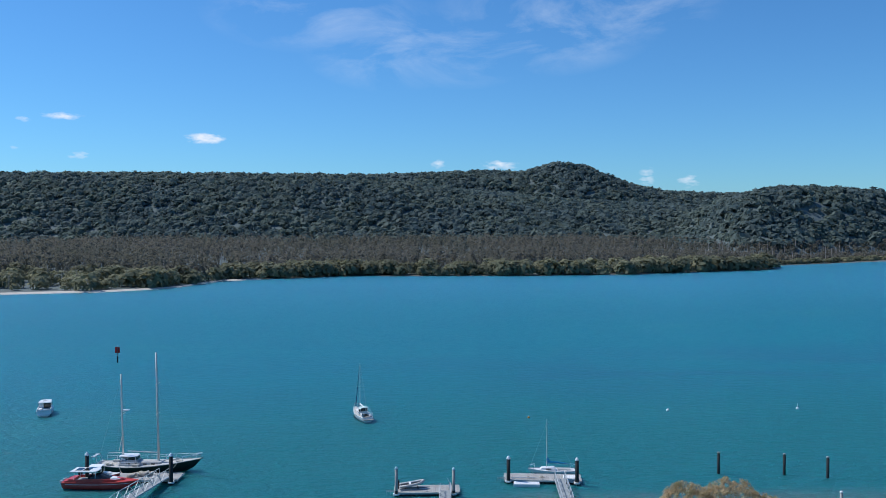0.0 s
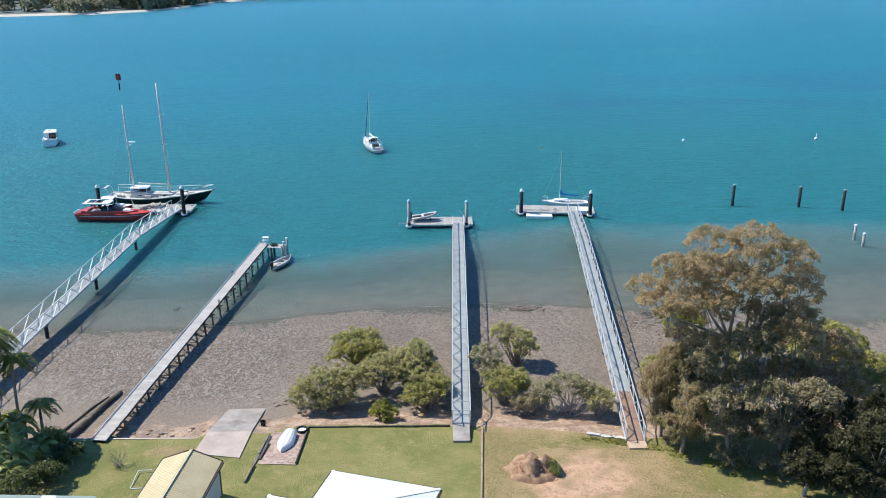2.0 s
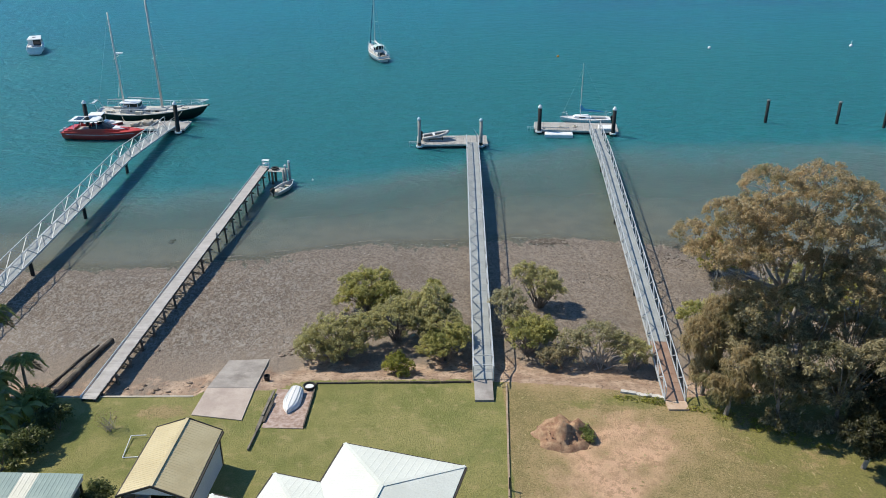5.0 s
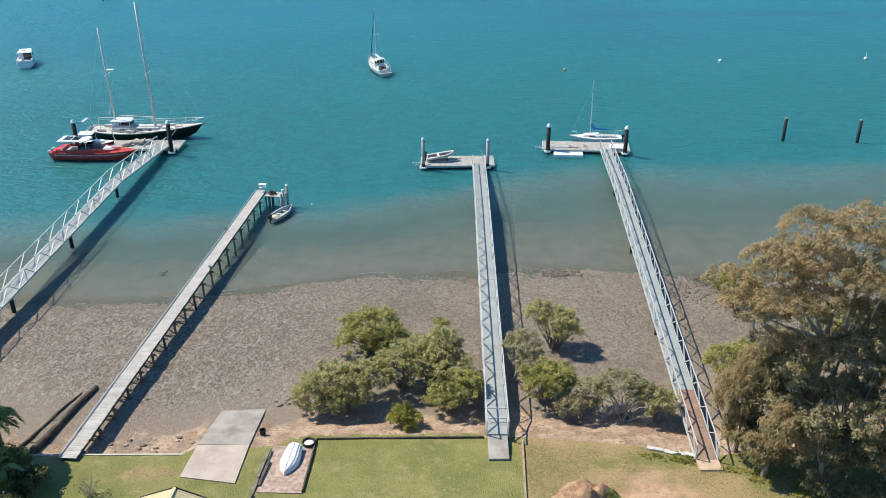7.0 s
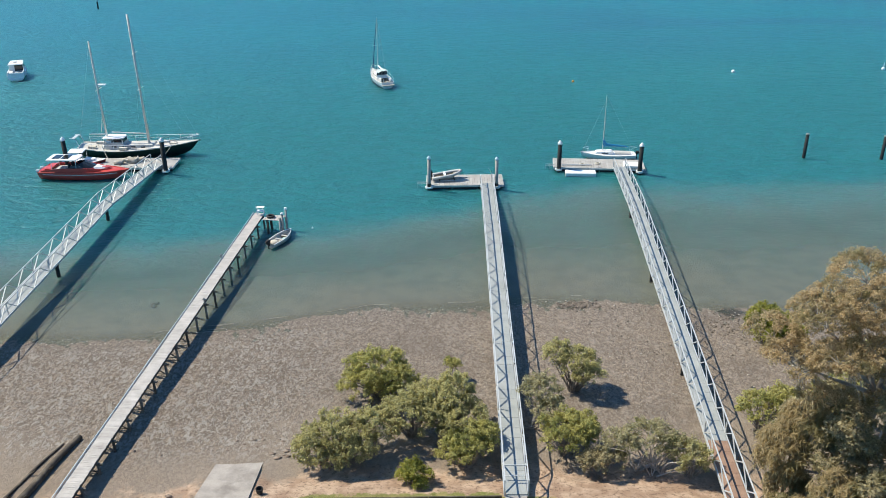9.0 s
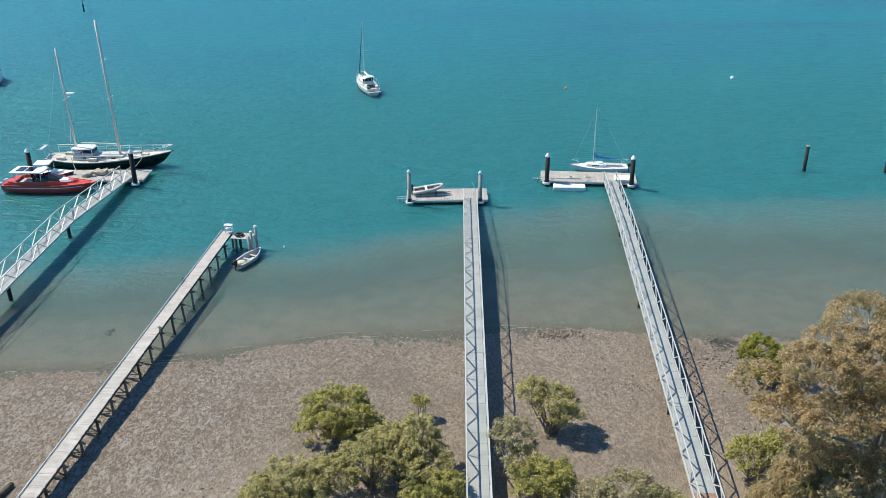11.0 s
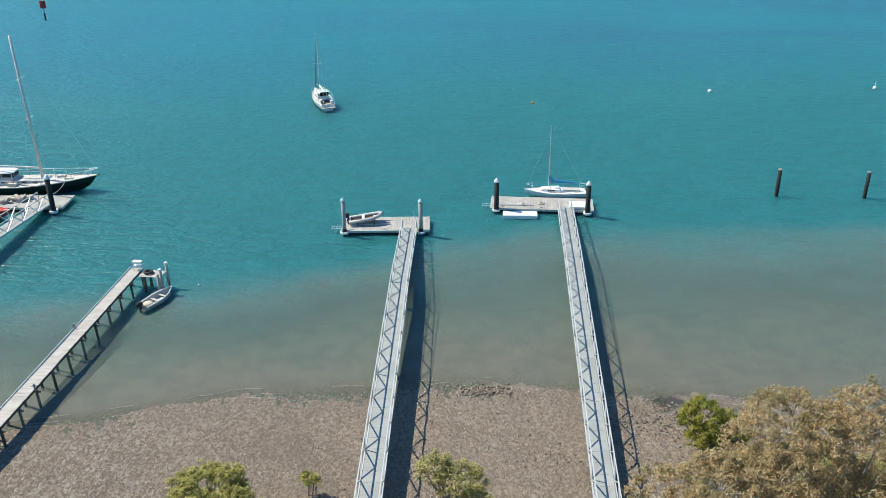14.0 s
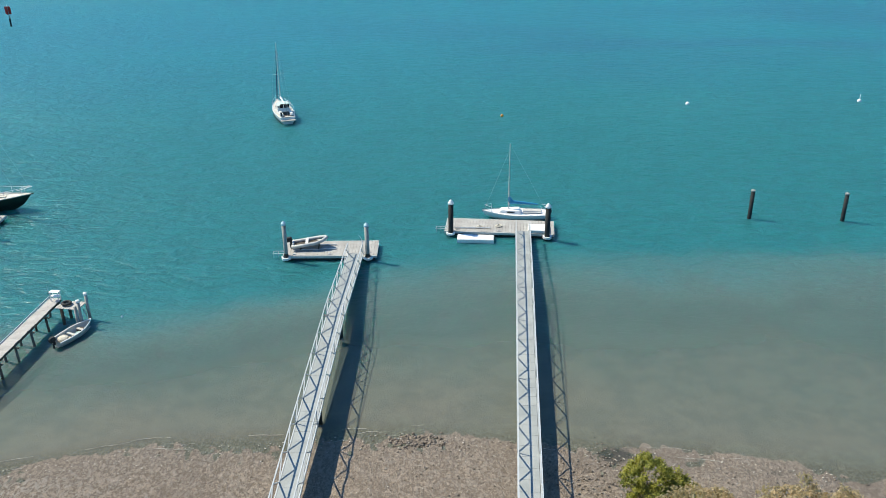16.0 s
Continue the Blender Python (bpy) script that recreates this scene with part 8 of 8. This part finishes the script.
thicket_tree(24.6, 21.2, [(24.4, 21.4, 6.6, 2.1, 1.8, 2.2), (24.8, 20.4, 3.4, 2.0, 1.6, 2.0), (25.4, 23.6, 8.8, 1.8, 1.8, 1.4), (24.3, 21.0, 10.0, 1.9, 1.6, 1.5)], M_L_GUM, "bronze-olive leafy tree in the thicket", 44)
thicket_tree(28.0, 21.8, [(27.8, 22.0, 5.6, 2.3, 2.0, 2.2), (28.0, 20.4, 3.4, 2.2, 1.8, 2.0), (28.6, 24.4, 7.2, 2.1, 2.0, 1.5)], M_L_GUM, "bronze-olive leafy tree in the thicket", 45)
thicket_tree(17.4, 20.7, [(17.3, 20.7, 3.1, 1.3, 1.1, 1.4), (17.6, 19.6, 5.6, 1.1, 1.0, 1.3)], M_L_CAS, "feathery brown she-oak at the thicket's edge", 51, 40, (0.45, 0.05), 1.0, 0.36)
thicket_tree(20.1, 19.6, [(20.0, 19.6, 3.7, 1.5, 1.2, 1.7), (20.1, 19.2, 2.0, 1.4, 0.8, 0.7), (19.0, 19.0, 6.4, 1.3, 1.1, 1.2)], M_L_GUMLOW, "dark leafy tree at the thicket's edge", 52)
thicket_tree(23.2, 18.8, [(23.1, 18.8, 4.2, 1.7, 1.3, 2.0), (23.0, 18.3, 2.1, 1.6, 0.8, 0.8), (22.0, 18.4, 6.9, 1.7, 1.3, 1.4), (24.6, 17.9, 7.0, 1.7, 1.4, 1.5)], M_L_GUMLOW, "olive leafy tree at the thicket's edge", 53)
# edge trees below wear the leaf colour darkened for shade
thicket_tree(25.0, 17.4, [(24.9, 17.4, 3.6, 1.6, 1.2, 1.7), (24.5, 17.2, 2.1, 1.5, 0.9, 0.8)], M_L_SHADE, "leafy tree at the thicket's edge, leaves darkened for shade", 54)
thicket_tree(27.6, 16.2, [(27.5, 16.2, 4.0, 1.8, 1.3, 2.0), (27.0, 15.8, 2.1, 1.7, 0.9, 0.9)], M_L_SHADE, "leafy tree at the thicket's edge, leaves darkened for shade", 55)
thicket_tree(26.4, 18.9, [(26.2, 18.9, 5.2, 2.0, 1.5, 2.2), (25.6, 18.6, 2.9, 1.7, 1.3, 1.3)], M_L_SHADE, "leafy tree at the thicket's edge, leaves darkened for shade", 49)
thicket_tree(29.6, 17.4, [(29.4, 17.6, 5.6, 2.2, 1.7, 2.4), (30.2, 17.0, 3.0, 2.0, 1.5, 1.7)], M_L_SHADE, "leafy tree at the thicket's edge, leaves darkened for shade", 50)
thicket_tree(31.6, 22.4, [(31.4, 22.6, 4.6, 2.5, 2.2, 2.2), (31.6, 20.8, 3.2, 2.4, 2.0, 2.0), (32.0, 25.0, 5.0, 2.4, 2.2, 1.6)], M_L_MANG, "sunlit yellow-green tree in the thicket", 46)
thicket_tree(29.4, 27.8, [(29.4, 27.8, 5.9, 2.3, 2.1, 2.2), (31.2, 28.6, 4.6, 2.0, 2.0, 1.9)], M_L_MANG, "yellow-green leafy tree behind the gum", 47)
thicket_tree(19.6, 27.6, [(19.4, 27.4, 4.0, 1.8, 1.6, 1.7), (21.4, 27.8, 4.6, 1.7, 1.6, 1.7)], M_L_GUMLOW, "dark leafy tree behind the gum", 48)


# trees added to shade the grass here; their leaf colour carries shade too
thicket_tree(27.4, 14.6, [(27.2, 14.6, 6.6, 1.9, 1.5, 1.4), (26.0, 15.2, 5.4, 1.5, 1.3, 1.2), (28.8, 14.4, 7.4, 1.8, 1.6, 1.5), (27.0, 14.1, 3.6, 1.8, 1.3, 1.7), (25.5, 14.2, 4.0, 1.5, 1.2, 1.4)], M_L_SHADE, "overhanging tree at the thicket's edge, leaves darkened for shade", 56)
thicket_tree(30.8, 13.4, [(30.6, 13.6, 7.6, 2.2, 1.8, 1.8), (29.4, 13.2, 6.2, 1.7, 1.5, 1.3), (32.4, 14.2, 8.2, 2.0, 1.8, 1.7), (29.8, 12.7, 3.8, 2.0, 1.5, 1.9), (31.8, 12.4, 4.4, 2.0, 1.6, 2.0)], M_L_SHADE, "overhanging tree at the thicket's edge, leaves darkened for shade", 57)
thicket_tree(23.6, 15.4, [(23.4, 15.3, 3.5, 1.5, 1.1, 1.5), (24.6, 14.9, 2.9, 1.1, 0.9, 1.1)], M_L_SHADE, "dark leafy tree at the thicket's edge", 58)


# ---- palms and garden on the western block ----
def frond(g, rng, base, out, length, rise, width, leaflets=26):
    """One feathery frond: quads added to the list g."""
    base, out = np.array(base), np.array(out)
    side = np.cross(out, (0, 0, 1.0))
    side /= np.linalg.norm(side)
    for i in range(2, leaflets):
        t = i / leaflets
        p = base + out * length * t * (1 - 0.12 * t) + np.array((0, 0, rise * t - (rise + length * 0.62) * t * t))
        w = width * math.sin(math.pi * min(1, 0.15 + t * 0.9)) + 0.06
        for s in (-1, 1):
            tip = p + side * s * w + out * w * 0.45 + np.array((0, 0, -0.35 * w + rng.normal() * 0.05))
            q = out * 0.055
            g.append([p - q, (p + tip) / 2 - q * 1.5 + np.array((0, 0, 0.04)), tip, (p + tip) / 2 + q * 1.5])


def palm(x, y, top, lean, n, length, seed, label="slender garden palm with drooping fronds", dead=2):
    rng = np.random.default_rng(seed)
    z0 = gz(x, y)
    t = thing("palm_tree", (x, y, z0), label, "palm", "palms")
    h = top - z0
    g = Geo()
    g.path([(lean * k * k, 0, h * k - (0.2 if k == 0 else 0)) for k in [i / 8 for i in range(9)]], 0.13, 0.08, 9)
    part("trunk", g, M_BARK, t, smooth=True)
    live, dry, ribs = [], [], Geo()
    for i in range(n):
        a = i * 2.4 + rng.normal() * 0.2
        out = (math.cos(a), math.sin(a), 0)
        rise = length * rng.uniform(0.15, 0.75)
        ln = length * rng.uniform(0.8, 1.1)
        into = dry if i < dead else live
        if i < dead:
            rise = -0.3 * length
        frond(into, rng, (lean, 0, h), out, ln, rise, length * 0.19)
        pts = [(lean + out[0] * ln * k * (1 - 0.12 * k), out[1] * ln * k * (1 - 0.12 * k), h + rise * k - (rise + ln * 0.62) * k * k) for k in [j / 6 for j in range(7)]]
        ribs.path(pts, 0.03, 0.01, 4)
    part("crown", quads("crown", np.array(live), M_L_PALM), None, t)
    if dry:
        part("dry_fronds", quads("dry_fronds", np.array(dry), M_L_DEAD), None, t, "brown hanging dead fronds")
    part("frond_ribs", ribs, M_L_PALM, t)
    return t


palm(-27.5, 23.7, 3.9, 0.1, 10, 1.7, 61, dead=2)
palm(-29.2, 24.0, 7.3, 0.3, 14, 2.0, 62, dead=3)
palm(-30.6, 22.0, 6.0, -0.2, 14, 2.2, 63)
palm(-29.9, 22.9, 9.6, -0.2, 34, 2.7, 67, "tall palm whose shadow falls on the lawn")
palm(-30.8, 21.3, 10.8, -0.2, 36, 2.9, 68, "tall palm whose shadow falls on the lawn")
palm(-30.9, 23.6, 8.6, 0.1, 34, 2.6, 66, "tall palm whose shadow falls on the lawn")


def banana(x, y, h, n, seed):
    """A clump of broad paddle leaves."""
    rng = np.random.default_rng(seed)
    t = thing("banana_plant", (x, y, gz(x, y)), "lush banana plant with broad torn leaves", "banana plant", "garden plants")
    g = Geo()
    for s in range(3):
        g.path([(0.25 * math.cos(s * 2.1), 0.25 * math.sin(s * 2.1), -0.1), (0.3 * math.cos(s * 2.1), 0.3 * math.sin(s * 2.1), h * 0.6)], 0.12, 0.07, 8)
    part("stem", g, M_L_PALM, t)
    lv = Geo()
    for i in range(n):
        a = i * 2.4 + rng.normal() * 0.3
        d, sd = Vector((math.cos(a), math.sin(a), 0)), Vector((-math.sin(a), math.cos(a), 0))
        L, W, up = rng.uniform(1.2, 2.0), rng.uniform(0.17, 0.28), rng.uniform(0.7, 1.6)
        rings = []
        for k in range(8):
            q = k / 7
            c = Vector((0, 0, h * 0.55)) + d * L * q * (1 - 0.1 * q) + Vector((0, 0, up * 1.6 * q - (up + 0.9) * 1.2 * q * q))
            w = W * math.sin(math.pi * (0.06 + 0.92 * q)) ** 0.6
            jag = 1 - 0.25 * (k % 2) * rng.random()
            rings.append([c - sd * w * jag + Vector((0, 0, 0.12 * w)), c, c + sd * w * jag + Vector((0, 0, 0.12 * w))])
        lv.loft(rings, False, False)
    part("leaves", lv, M_L_PALM, t)
    return t


for x, y, h, n, seed in ((-27.7, 20.8, 3.0, 11, 1), (-28.9, 19.4, 3.2, 12, 2), (-27.0, 18.8, 2.3, 10, 3), (-26.1, 20.3, 2.0, 9, 4), (-28.6, 22.3, 3.2, 12, 5), (-26.6, 17.2, 2.0, 9, 6), (-28.3, 17.6, 2.6, 10, 7)):
    banana(x, y, h, n, 90 + seed)
for x, y, s, mat, seed in ((-25.9, 21.6, 0.9, M_L_PALM, 6), (-29.4, 22.9, 1.4, M_L_BRIGHT, 7), (-24.2, 17.2, 1.1, M_L_GARDEN, 8), (-25.2, 15.2, 1.2, M_L_GARDEN, 9), (-23.9, 19.6, 0.9, M_L_GARDEN, 10)):
    bush("garden_shrub", (x, y, gz(x, y)), [(0, 0, 0.8 * s, 1.1 * s, 1.0 * s, 0.8 * s)], mat, "leafy dark garden shrub in the corner plot", 100 + seed, 6, 0.45, 36, (0.24, 0.10), 4, category="shrub", group="garden plants")

# rough tufts over the dry block and along the bank
rng = np.random.default_rng(9)
n = 1100
x, y = rng.uniform(3.8, 34, n), rng.uniform(0, 24, n)
keep = y < between(x, BANK) - 0.1
x, y = x[keep], y[keep]
z = lawn_z(y)
n = len(x)
a = rng.uniform(0, math.tau, n)
h, w = rng.uniform(0.02, 0.045, n), rng.uniform(0.04, 0.11, n)
dx, dy = np.cos(a) * w, np.sin(a) * w
lx, ly = rng.normal(0, 0.06, n), rng.normal(0, 0.06, n)
Q = np.stack([np.stack([x - dx, y - dy, z], -1), np.stack([x + dx, y + dy, z], -1), np.stack([x + dx * 0.7 + lx, y + dy * 0.7 + ly, z + h], -1), np.stack([x - dx * 0.7 + lx, y - dy * 0.7 + ly, z + h], -1)], 1)
tufts = quads("grass_tufts", Q, foliage("dry_grass_blade", (0.30, 0.27, 0.11), (0.50, 0.43, 0.24), (0.34, 0.30, 0.14), 0.5))
tagged(new("grass_tufts", tufts), "rough dry grass tufts on the vacant block", "grass", kind="stuff")
